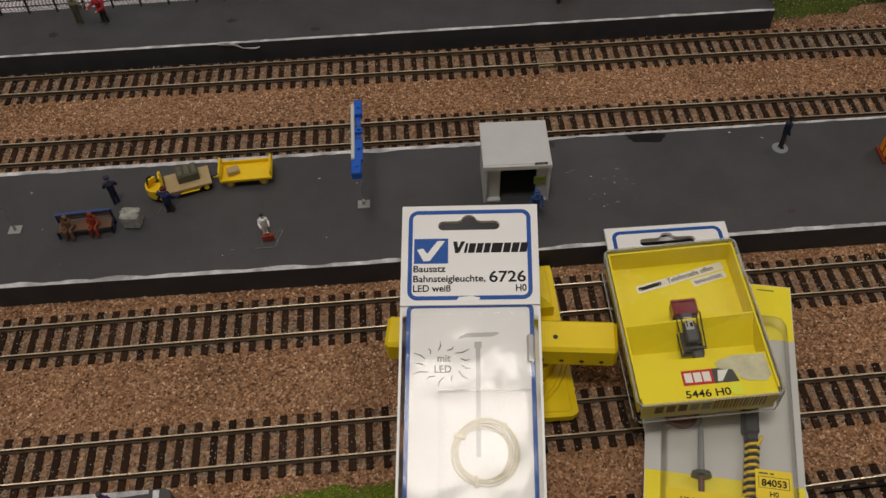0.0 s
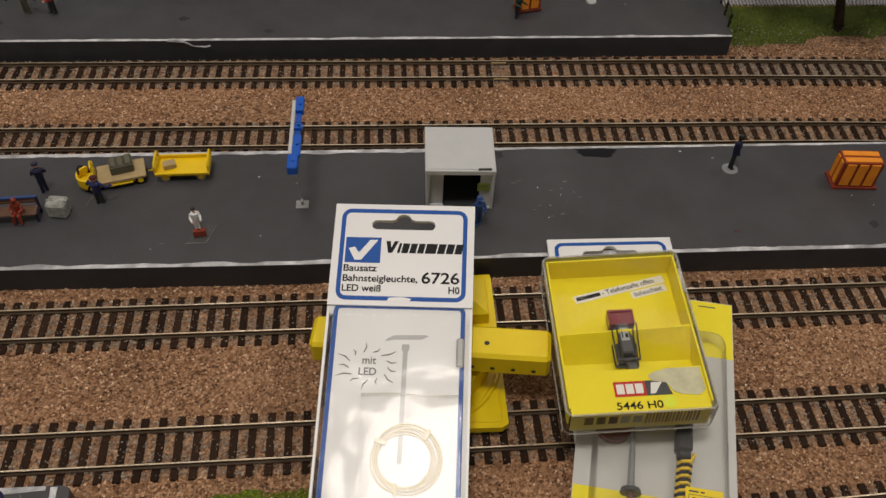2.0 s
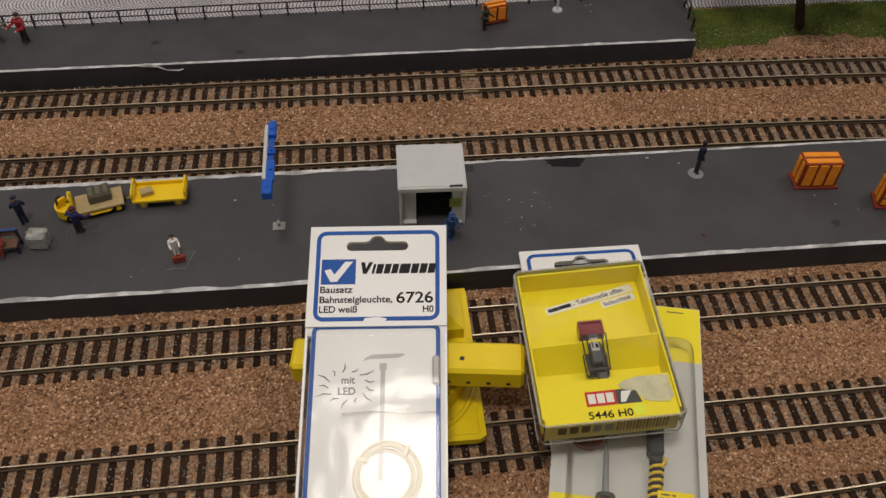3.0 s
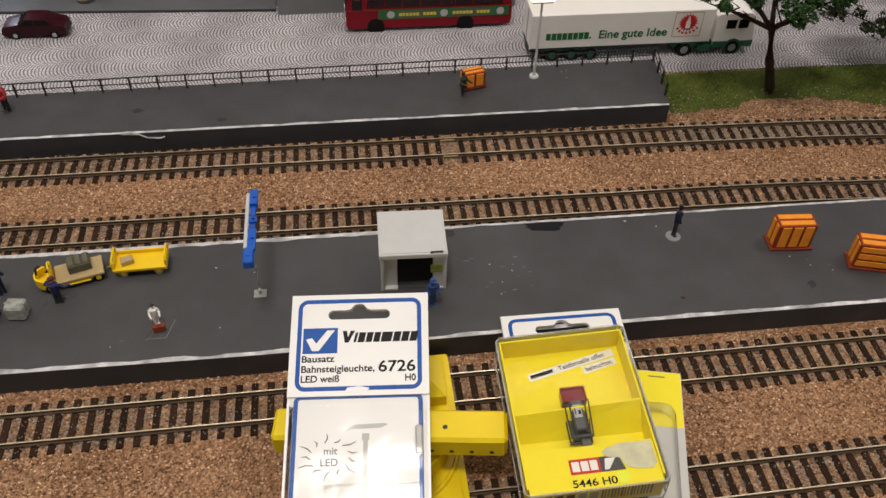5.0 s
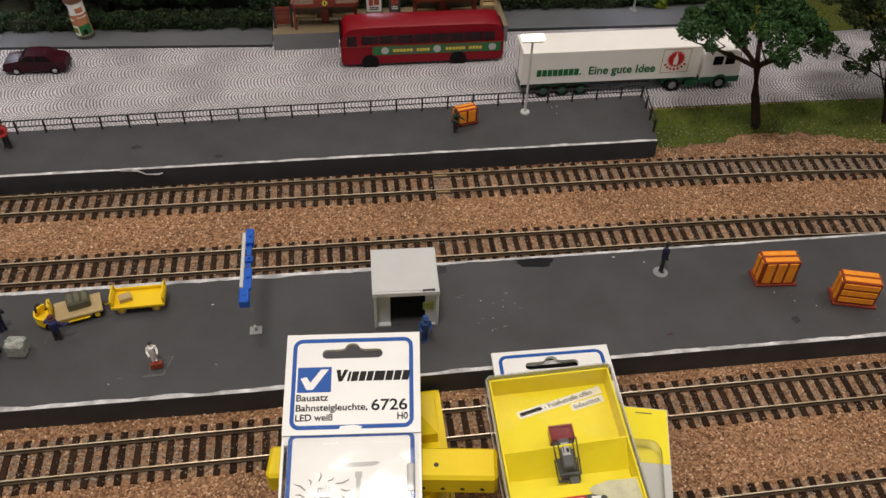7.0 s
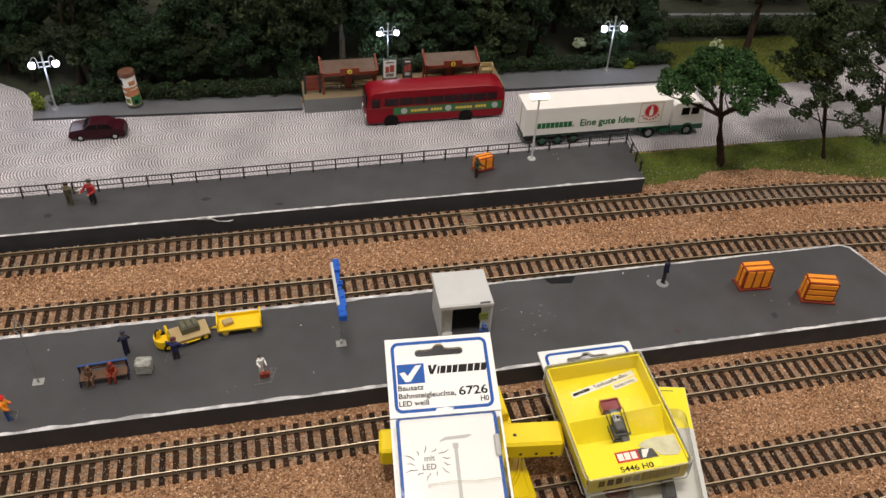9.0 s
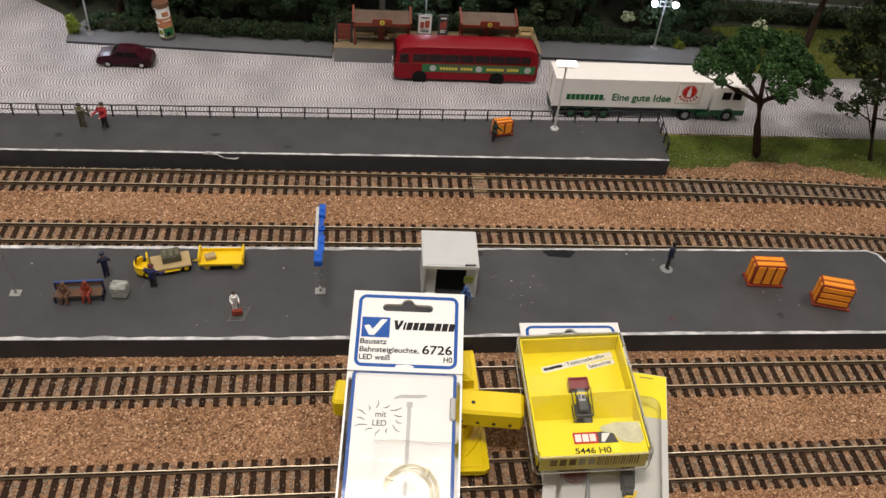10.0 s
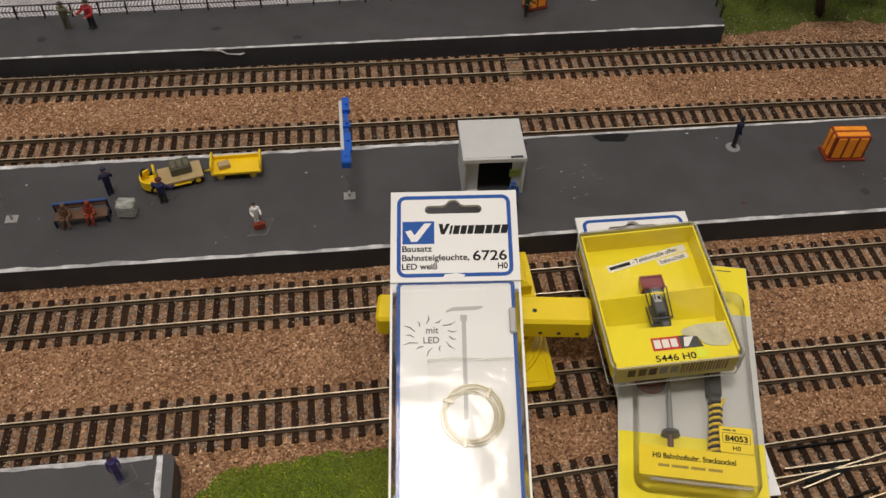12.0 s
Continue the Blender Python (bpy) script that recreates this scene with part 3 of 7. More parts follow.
def rail(g, xs, ys, off):
    """One rail: foot, web and head swept along the line; the head's top in the second slot."""
    dx, dy = np.gradient(xs), np.gradient(ys)
    d = np.hypot(dx, dy)
    nx, ny = -dy / d, dx / d
    prof = [(-1.1, Z_S), (1.1, Z_S), (1.1, Z_S + 0.35), (0.28, Z_S + 0.65), (0.26, Z_R - 0.75), (0.40, Z_R - 0.6), (0.40, Z_R - 0.1), (0.33, Z_R), (-0.33, Z_R), (-0.40, Z_R - 0.1), (-0.40, Z_R - 0.6), (-0.26, Z_R - 0.75), (-0.28, Z_S + 0.65), (-1.1, Z_S + 0.35)]
    n = len(prof)
    vs = [(x + a * (off + o), y + b * (off + o), z) for x, y, a, b in zip(xs, ys, nx, ny) for o, z in prof]
    k = len(g.v)
    g.v += vs
    for i in range(len(xs) - 1):
        for j in range(n):
            p, q = k + i * n + j, k + i * n + (j + 1) % n
            g.f.append((p, q, q + n, p + n))
            g.m.append(1 if j in (6, 7, 8) else 0)
    return g


SLEEPER = Geo().box(-1.75, 1.75, -15.6, 15.6, Z_B - 1.2, Z_S, 0.2)
for side in (-1, 1):
    SLEEPER.box(-1.1, 1.1, side * 8.75 - 1.9, side * 8.75 - 1.15, Z_S, Z_S + 0.5)
    SLEEPER.box(-1.1, 1.1, side * 8.75 + 1.15, side * 8.75 + 1.9, Z_S, Z_S + 0.5)
SLEEPER_MESH = SLEEPER.mesh("sleeper", M_SLEEPER)
TRACKS = {}


def beside(x):
    """How far the branch lies from the main line along the turnout."""
    return np.interp(x, (160, 190, 222, 320, 440), (26, 22, 17, 5, 0))


def track(knots, label, step=8.0, start=0.0, bare=(), wide=None, until=9999):
    ob = thing("railway_track", Matrix(), label, "track", "tracks of the station")
    xs, ys = track_line(knots)
    for off in (-8.75, 8.75):
        part("rail", rail(Geo(), xs, ys, off), [M_RAILSIDE, M_RAILTOP], ob, "brown rail with a bright worn head")
    s = np.r_[0, np.cumsum(np.hypot(np.diff(xs), np.diff(ys)))]
    for d in np.arange(4 + start, s[-1], step):
        x, y = np.interp(d, s, xs), np.interp(d, s, ys)
        if x > until or any(abs(x - q) < 4.1 for q in bare):
            continue
        a = math.degrees(math.atan2(np.interp(d + 3, s, ys) - np.interp(d - 3, s, ys), np.interp(d + 3, s, xs) - np.interp(d - 3, s, xs)))
        o = new("sleeper", SLEEPER_MESH)
        o.parent = ob
        long = beside(x) if wide and wide[0] < x < wide[1] else 0.0
        y, longer = y - long / 2, Matrix.Diagonal((1, 1 + long / 31.2, 1, 1))
        o.matrix_basis = mm(x + 0.25 * noise.noise((x, y, 1)), y + 0.4 * noise.noise((x, y, 2)), 0.12 * noise.noise((x, y, 4)), 0, 0, a + 1.2 * noise.noise((x, y, 3))) @ longer
    for q in bare:
        for off in (-8.75, 8.75):
            y = np.interp(q, xs, ys) + off
            part("rail_joiner", Geo().box(q - 5, q + 5, y - 1.0, y + 1.0, Z_S + 0.1, Z_S + 1.3, 0.2), M_TAN, ob, "pale rail joiner")
    TRACKS[label] = (xs, ys)
    return ob


track([(-330, 178), (-100, 177), (120, 175.5), (300, 174), (420, 170), (560, 155), (680, 132)], "straight track with rusty rails along the far platform", bare=(121,))
track([(-330, 113), (0, 111), (200, 109.5), (360, 107), (480, 99), (620, 78)], "straight track between ballast and the island platform")
track([(-330, -28), (-110, -25.6), (280, -22.5), (470, -21), (620, -20)], "straight track in front of the island platform", start=3)
track([(-330, -98), (-160, -96), (250, -89.8), (620, -84)], "straight track beside the near platform end", start=5)
track([(-330, -236), (-150, -196), (-85, -181.5), (-20, -166.5), (60, -151), (190, -143.2), (320, -134.5), (460, -117), (620, -92)], "curved track with bright rails that meets a turnout", start=2, wide=(164, 440))
track([(-120, -254), (20, -214), (100, -183.5), (160, -171.5), (222, -158.5), (320, -139.6), (380, -130.2), (440, -120.7), (500, -111.8)], "curved branch track of the turnout", start=6, until=166)
whole("turnout_frog", Geo().prism([(204, -155.5), (205, -147.4), (221, -146.6), (235, -145.6), (236, -147.4), (222, -152.6)], Z_S - 0.5, Z_R - 0.8), M_TYRE, "dark metal frog plate of the turnout", "turnout frog")
for gx, gy, turn, half in ((217.5, -136.4, 2.5, 18), (221, -164.6, 12.5, 17)):
    whole("check_rail", Geo().box(-half, half, -0.5, 0.5, Z_S, Z_R - 0.3, 0.1).box(-half - 2.5, -half + 0.2, -0.4, 0.4, Z_S, Z_R - 0.9), M_TYRE, "short dark check rail beside the running rail", "check rail", mm(gx, gy, 0, 0, 0, turn), "check rails of the turnout")
for (ax, ay), (bx, by) in (((196, -147.6), (229, -146.2)), ((201, -158.0), (221, -152.6))):
    long, turn = math.hypot(bx - ax, by - ay) / 2, math.degrees(math.atan2(by - ay, bx - ax))
    ob = thing("wing_rail", mm((ax + bx) / 2, (ay + by) / 2, 0, 0, 0, turn), "short bright wing rail beside the turnout frog", "wing rail", "wing rails of the turnout")
    part("web", Geo().box(-long, long, -0.45, 0.45, Z_S, Z_R - 0.25), M_RAILSIDE, ob)
    part("head", Geo().box(-long, long, -0.35, 0.35, Z_R - 0.25, Z_R - 0.05), M_RAILTOP, ob, "bright worn head")


def on_track(x, y):
    return any(abs(y - np.interp(x, xs, ys)) < 14.5 and xs[0] < x < xs[-1] for xs, ys in TRACKS.values())


def grains(count, boxes, r0, r1, seed, tracks, lift=0.0):
    """Loose ballast chips: small uneven four-sided bits."""
    rng = np.random.default_rng(seed)
    areas = np.array([(b[1] - b[0]) * (b[3] - b[2]) for b in boxes], float)
    vs, fs = [], []
    for b, k in zip(boxes, (count * areas / areas.sum()).astype(int)):
        xy = rng.uniform((b[0], b[2]), (b[1], b[3]), (k, 2))
        for x, y in xy:
            if on_track(x, y) != tracks:
                continue
            r = rng.uniform(r0, r1)
            z = Z_B - 0.35 + 0.45 * r + (rng.uniform(0.1, 0.6) if tracks else lift)
            a = rng.uniform(0, 6.28)
            i = len(vs)
            for t in range(3):
                rr = r * rng.uniform(0.6, 1.2)
                vs.append((x + rr * math.cos(a + t * 2.09), y + rr * math.sin(a + t * 2.09), z + rng.uniform(-0.3, 0.3) * r))
            vs.append((x + rng.uniform(-0.3, 0.3) * r, y + rng.uniform(-0.3, 0.3) * r, z + r * rng.uniform(0.5, 0.9)))
            vs.append((x, y, z - r))
            fs += [(i, i + 1, i + 3), (i + 1, i + 2, i + 3), (i + 2, i, i + 3), (i + 1, i, i + 4), (i + 2, i + 1, i + 4), (i, i + 2, i + 4)]
    g = Geo()
    g.add(vs, fs)
    return g


BEDS = [(-290, 620, 85, 194), (-260, 460, -117, -1), (-83, 420, -215, -117), (-260, -60, -260, -175), (280, 620, 165, 205)]
whole("ballast_gravel", grains(154000, BEDS, 0.4, 1.05, 4, False), M_GRAIN, "loose reddish brown ballast chips between the tracks", "gravel", kind="stuff")
whole("track_gravel", grains(130000, BEDS, 0.4, 0.9, 6, True), M_GRAINPALE, "pale greyish ballast chips between the sleepers", "gravel", kind="stuff")

whole("verge_gravel", grains(1300, [(284, 640, 176, 226)], 0.35, 0.8, 12, False, 1.6), M_GRAINPALE, "pale ballast chips spilled onto the grass verge", "gravel", kind="stuff")

# ---- street behind the far platform ----
ROAD_TOP = -14.6
whole("road", Geo().prism([(-620, 254), (300, 254), (420, 253), (560, 249), (900, 240), (900, 470), (660, 470), (622, 430), (585, 366), (560, 361), (480, 356), (400, 366), (398, 376), (-225, 384), (-238, 446), (-300, 476), (-620, 480)], Z_B - 1, ROAD_TOP), M_COBBLE, "pale cobbled street in a fan pattern", "street", kind="structure")


def slab(name, poly, top, label, mat=None):
    ob = thing(name, Matrix(), label, "pavement", kind="structure")
    part("kerb_side", Geo().prism(poly, Z_B - 1, top - 0.2), M_PLATSIDE if mat is None else M_KERB, ob)
    part("surface", Geo().prism(poly, top - 0.2, top), mat or M_PAVE, ob)
    return ob


slab("pavement_left", [(-243, 383), (2, 369), (2, 415), (-236, 425), (-245, 400)], -12.2, "grey asphalt pavement beside the cobbled street")
slab("pavement_right", [(196, 380), (385, 375), (398, 384), (398, 420), (196, 426)], -12.2, "grey asphalt pavement beside the cobbled street")
slab("pavement_east", [(650, 372), (760, 352), (760, 470), (690, 470), (672, 440)], -12.2, "grey asphalt pavement at the end of the street")
slab("pavement_stop", [(4, 363), (201, 363), (201, 428), (4, 428)], 0.2, "beige raised bus stop pavement with a grey kerb", M_SAND)

# ---- leaves, grass and trees ----
def leaf_cloud(g, clumps, count, size, rng, flat=0.5):
    """Small bent leaves scattered over the skins of many clumps (x, y, z, radius)."""
    cl = np.array(clumps, float)
    pick = rng.integers(0, len(cl), count)
    d = rng.normal(size=(count, 3))
    d /= np.linalg.norm(d, axis=1)[:, None]
    pos = cl[pick, :3] + d * (cl[pick, 3] * rng.uniform(0.55, 1.08, count))[:, None] * (1, 1, 0.8)
    a = rng.normal(size=(count, 3)) + d * 0.6
    a /= np.linalg.norm(a, axis=1)[:, None]
    b = np.cross(a, rng.normal(size=(count, 3)))
    b /= np.linalg.norm(b, axis=1)[:, None]
    s = size * rng.uniform(0.6, 1.3, count)[:, None]
    c = np.cross(a, b)
    k = len(g.v)
    four = np.stack([pos - a * s, pos + b * s * flat + c * s * 0.2, pos + a * s, pos - b * s * flat + c * s * 0.2], 1).reshape(-1, 3)
    g.v += [tuple(p) for p in four]
    g.f += [(k + 4 * i, k + 4 * i + 1, k + 4 * i + 2, k + 4 * i + 3) for i in range(count)]
    g.m += [g.slot] * count
    return g


def quick_mesh(name, g, mats):
    """As Geo.mesh, without turning the faces."""
    me = bpy.data.meshes.new(name)
    me.from_pydata([(x * S, y * S, z * S) for x, y, z in g.v], [], g.f)
    for one in mats if isinstance(mats, (list, tuple)) else [mats]:
        me.materials.append(one)
    me.polygons.foreach_set("material_index", g.m)
    me.update()
    return me


def grass_patch(label, inside, box, height, count, seed, mound=1.2, mat=None, mat_floor=None):
    """A low mound with many short blades on it; inside(x, y) from 0 at the border to 1."""
    rng = np.random.default_rng(seed)
    g = Geo()
    xs, ys = np.linspace(box[0], box[1], 90), np.linspace(box[2], box[3], 40)
    up = lambda x, y: Z_B - 0.9 + min(inside(x, y), 1.0) * mound + (0.9 if inside(x, y) > 0 else 0) + 0.4 * noise.noise((x / 6, y / 6, 8))
    w = len(xs)
    g.add([(x, y, up(x, y)) for y in ys for x in xs], [(j * w + i, j * w + i + 1, (j + 1) * w + i + 1, (j + 1) * w + i) for j in range(len(ys) - 1) for i in range(w - 1) if inside(xs[i], ys[j]) > 0])
    g.slot = 1
    vs, fs = [], []
    for x, y in rng.uniform((box[0], box[2]), (box[1], box[3]), (count, 2)):
        q = inside(x, y)
        if q <= 0 or q < rng.uniform(0, 0.15):
            continue
        z, a, h = up(x, y), rng.uniform(0, 6.28), height * rng.uniform(0.5, 1.3)
        cx, sy, lx, ly = 0.28 * math.cos(a), 0.28 * math.sin(a), rng.normal() * h * 0.5, rng.normal() * h * 0.5
        i = len(vs)
        vs += [(x - cx, y - sy, z - 0.2), (x + cx, y + sy, z - 0.2), (x + lx, y + ly, z + h)]
        fs.append((i, i + 1, i + 2))
    g.add(vs, fs)
    ob = new("grass", quick_mesh("grass", g, [mat_floor or M_GRASS, mat or M_BLADE]))
    return tagged(ob, label, "grass", kind="stuff")


def smooth_edge(x, y, wob=4.0):
    return wob * noise.noise((x / 15, y / 15, 2)) + 0.5 * wob * noise.noise((x / 4, y / 4, 6))


grass_patch("bright green grass island between the tracks", lambda x, y: (1 - abs((x + 24) / 57) ** 3 - ((y + 133 - 0.06 * (x + 20)) / (16 + 2.4 * (x < -50))) ** 2) + 0.08 * smooth_edge(x, y), (-90, 40, -165, -112), 1.5, 16000, 1)


def verge(x, y):
    if y < 252.5 - 0.00006 * (x - 300) ** 2 + 0.25 * smooth_edge(x, y) and x > 284:
        low = np.interp(x, (280, 330, 373, 420, 505, 640), (198, 207, 214, 206, 178, 150))
        return (y - low + smooth_edge(x, y)) / 16
    return -1


grass_patch("green grass verge with bare patches beside the street", verge, (281, 700, 140, 256), 1.5, 38000, 2, 1.2, M_VERGE, M_VERGEBED)
grass_patch("yellowish green lawn behind the hedge", lambda x, y: min((x - 401 + smooth_edge(x, y)) / 10, (583 + 0.3 * (y - 366) - x) / 10, (y - 357 - 0.0009 * (x - 490) ** 2) / 8, (464 - y) / 10), (395, 640, 352, 482), 1.8, 26000, 3, 2.0, M_BLADEDULL, M_LAWN)
whole("lawn_bed", Geo().prism([(396, 352), (610, 352), (640, 430), (700, 480), (396, 480)], Z_B - 1, Z_B + 0.45), M_SOIL, "dark soil round the lawn", "ground", kind="structure")
FOREST_BED = Geo().prism([(-246, 420), (-60, 418), (396, 418), (400, 476), (900, 476), (900, 890), (-600, 890), (-600, 482), (-300, 472), (-262, 442)], Z_B - 1, -14.0)
whole("forest_floor", FOREST_BED, M_SOIL, "dark leafy ground under the trees", "ground", kind="structure")


def tree_meshes(seed, h, crown_r, crown_low, leaf, count, spread=1.0, limbs=7, clump_n=26, trunk_r=2.6, conic=0.0):
    """A trunk with limbs, and a crown of leaf clumps with gaps; foot at the origin."""
    rng = np.random.default_rng(seed)
    wood, clumps = Geo(), []
    fork = h * crown_low
    bend = [(0.02 * h * rng.normal(), 0.02 * h * rng.normal()) for _ in range(5)]
    top = h * (0.8 if not conic else 0.97)
    spine = [(bend[i][0] * i / 4, bend[i][1] * i / 4, top * i / 4) for i in range(5)]
    spine[0] = (0, 0, -1)
    wood.tube(spine, [trunk_r * 1.25, trunk_r * 0.9, trunk_r * 0.75, trunk_r * 0.5, trunk_r * 0.2], 8)
    for i in range(limbs):
        a = 2.4 * i + rng.uniform(-0.4, 0.4)
        z0 = fork + (top - fork) * (i / limbs) * 0.75
        reach = crown_r * rng.uniform(0.6, 0.95) * (1 - conic * i / limbs)
        rise = (0.75 if not conic else 0.1) * reach * rng.uniform(0.6, 1.1)
        x0, y0 = np.interp(z0, (0, top), (0, spine[-1][0])), np.interp(z0, (0, top), (0, spine[-1][1]))
        tip = (x0 + reach * math.cos(a), y0 + reach * math.sin(a), z0 + rise)
        mid = (x0 + 0.5 * reach * math.cos(a + 0.15), y0 + 0.5 * reach * math.sin(a + 0.15), z0 + 0.38 * rise)
        wood.tube([(x0, y0, z0), mid, tip], [trunk_r * 0.5, trunk_r * 0.33, trunk_r * 0.14], 6)
        clumps += [(*tip, crown_r * 0.3), (*mid, crown_r * 0.22)]
    for _ in range(clump_n):
        d = rng.normal(size=3)
        d /= np.linalg.norm(d)
        q = rng.uniform(0.35, 1.0)
        z = (h + fork) / 2 + d[2] * (h - fork) / 2 * q
        wide = crown_r * spread * (1 - conic * (z - fork) / (h - fork))
        clumps.append((d[0] * wide * q, d[1] * wide * q, z, max(crown_r * rng.uniform(0.16, 0.32) * (1 - 0.6 * conic * (z - fork) / (h - fork)), 3)))
    crown = leaf_cloud(Geo(), clumps, count, leaf, rng)
    return wood.mesh("trunk", M_BARK, True), crown


def leaning(wood, crown, lean, turn):
    """Turns a tree's meshes and slants them."""
    slant = Matrix.Identity(4)
    slant[0][2] = lean
    for me in (wood, crown):
        me.transform(slant @ mm(0, 0, 0, 0, 0, turn))
    return wood, crown


def tree(x, y, z, meshes, label, turn=0, size=1.0, group=""):
    ob = thing("tree", mm(x, y, z, 0, 0, turn) @ Matrix.Scale(size, 4), label, "tree", group)
    for name, me in zip(("trunk", "crown"), meshes):
        o = new(name, me)
        o.parent = ob
    return ob


def umbrella_tree(seed, fork, limbs, dome, leaf, count, trunk_r):
    """A clear trunk that forks into bare limbs under a wide, ragged, flat crown; dome: x radius, y radius, rim height, rise."""
    rng = np.random.default_rng(seed)
    wood = Geo().tube([(0, 0, -1), (0.6, 0, 3), (-0.4, 0.3, fork * 0.5), (0.3, 0, fork)], [trunk_r * 1.5, trunk_r * 1.1, trunk_r * 0.95, trunk_r * 0.9], 9)
    rx, ry, rim, rise = dome
    clumps = []
    for a, reach, top in limbs:
        c, s = math.cos(radians(a)), math.sin(radians(a))
        pts = [(0, 0, fork - 2), (c * reach * 0.3, s * reach * 0.3, fork + (top - fork) * 0.28), (c * reach * 0.62 + rng.normal(), s * reach * 0.62 + rng.normal(), fork + (top - fork) * 0.62), (c * reach, s * reach, top)]
        wood.tube(pts, [trunk_r * 0.62, trunk_r * 0.48, trunk_r * 0.33, trunk_r * 0.12], 7)
        for k in range(3):
            b = radians(a + rng.uniform(-38, 38))
            far = reach * rng.uniform(0.65, 1.0)
            wood.tube([pts[2 - (k == 2)], (math.cos(b) * far * 0.8, math.sin(b) * far * 0.8, top - 2), (math.cos(b) * far, math.sin(b) * far, top + rng.uniform(2, 10))], [trunk_r * 0.2, trunk_r * 0.14, trunk_r * 0.07], 5)
    for _ in range(92):
        q, a = math.sqrt(rng.uniform(0, 1)), rng.uniform(0, 2 * math.pi)
        q *= 0.86 + 0.2 * noise.noise((3 * math.cos(a), 3 * math.sin(a), seed))
        z = rim + rise * (1 - q * q) * rng.uniform(0.25, 1.0) + rng.normal() * 2.5
        clumps.append((q * rx * math.cos(a), q * ry * math.sin(a), z, rng.uniform(4.0, 8.5)))
    return wood.mesh("trunk", M_BARK, True), leaf_cloud(Geo(), clumps, count, leaf, rng)


def bough_tree(seed, h, low, reach, boughs, leaf, count, trunk_r, fill=0):
    """A thin straight trunk with long, loose, layered boughs, gaps between them and a closer top."""
    rng = np.random.default_rng(seed)
    wood = Geo().tube([(0, 0, -1), (0.4, 0, h * 0.25), (-0.8, 0.5, h * 0.55), (0.3, 0, h)], [trunk_r * 1.2, trunk_r, trunk_r * 0.7, trunk_r * 0.25], 8)
    clumps = []
    for i in range(boughs):
        t = i / (boughs - 1)
        z, a = low + (h - low) * t, 2.4 * i + rng.uniform(-0.5, 0.5)
        far = reach * (1.0 - 0.55 * t) * rng.uniform(0.7, 1.1)
        c, s = math.cos(a), math.sin(a)
        up = rng.uniform(2, 12)
        wood.tube([(0, 0, z - 8), (c * far * 0.45, s * far * 0.45, z + up * 0.3), (c * far, s * far, z + up)], [trunk_r * 0.4, trunk_r * 0.28, trunk_r * 0.1], 6)
        for k in range(7):
            q = 0.28 + 0.74 * k / 6
            clumps.append((c * far * q + rng.normal() * 4.5, s * far * q + rng.normal() * 4.5, z + up * q * 0.8 + rng.normal() * 2.2, rng.uniform(3.4, 7.0) * (1.1 - 0.3 * t)))
    for k in range(5):
        clumps.append((rng.normal() * 4, rng.normal() * 4, h - 6 + 3 * k, 5))
    wood.tube([(0, 0, h * 0.12), (4, 2, h * 0.24), (11, 4, h * 0.42)], [trunk_r * 0.42, trunk_r * 0.34, trunk_r * 0.15], 6)
    for _ in range(fill):
        z, a = h * rng.uniform(0.5, 0.97), rng.uniform(0, 2 * math.pi)
        far = reach * 0.62 * math.sqrt(rng.uniform(0.05, 1)) * min(1.0, 2.4 * (1.02 - z / h))
        clumps.append((far * math.cos(a), far * math.sin(a), z, rng.uniform(4.0, 7.5)))
    return wood.mesh("trunk", M_BARK, True), leaf_cloud(Geo(), clumps, count, leaf, rng)


wood, crown = umbrella_tree(11, 55, ((176, 46, 74), (5, 50, 72), (128, 30, 86), (60, 32, 88), (-70, 34, 82), (-128, 32, 84)), (57, 46, 76, 40), 1.65, 19000, 3.5)
rb = np.random.default_rng(78)
leaf_cloud(crown, [(-5, 0, 110, 6), (-9, 2, 113, 5), (0, -2, 113, 5), (-5, 0, 117, 5)], 900, 1.65, rb)
ob = tree(369, 222.5, -14.6, leaning(wood, quick_mesh("crown", crown, M_LEAF), -0.27, 0), "broad green deciduous tree with a dark brown forked trunk on grass")
o = new("blossom", quick_mesh("blossom", leaf_cloud(Geo(), [(-41, -1, 123.5, 3.0), (-37, 0, 124.5, 3.4), (-33, -2, 121, 2.2)], 150, 1.1, rb), M_BLOSSOM))
o.parent = ob
tagged(o, "pale cream tuft on the crown")
wood, crown = bough_tree(12, 168, 46, 56, 22, 1.7, 16500, 2.0, 70)
pair = leaning(wood, quick_mesh("crown", crown, M_LEAFMID), -0.33, 150)
tree(472, 218, -14.6, pair, "tall slender green tree with open layered boughs on grass")
wood, crown = bough_tree(14, 160, 40, 52, 20, 1.7, 14000, 1.9, 50)
tree(549, 243, -14.6, leaning(wood, quick_mesh("crown", crown, M_LEAFMID), -0.3, 60), "tall slender green tree with open layered boughs on grass")
wood, crown = tree_meshes(13, 130, 34, 0.5, 3.0, 3800, 1.0, 8, 24, 3.6)
tree(494, 420, -14, (wood, quick_mesh("crown", crown, M_LEAFDARK)), "dark tree with a leaning trunk on the lawn", 0)
FOREST = []
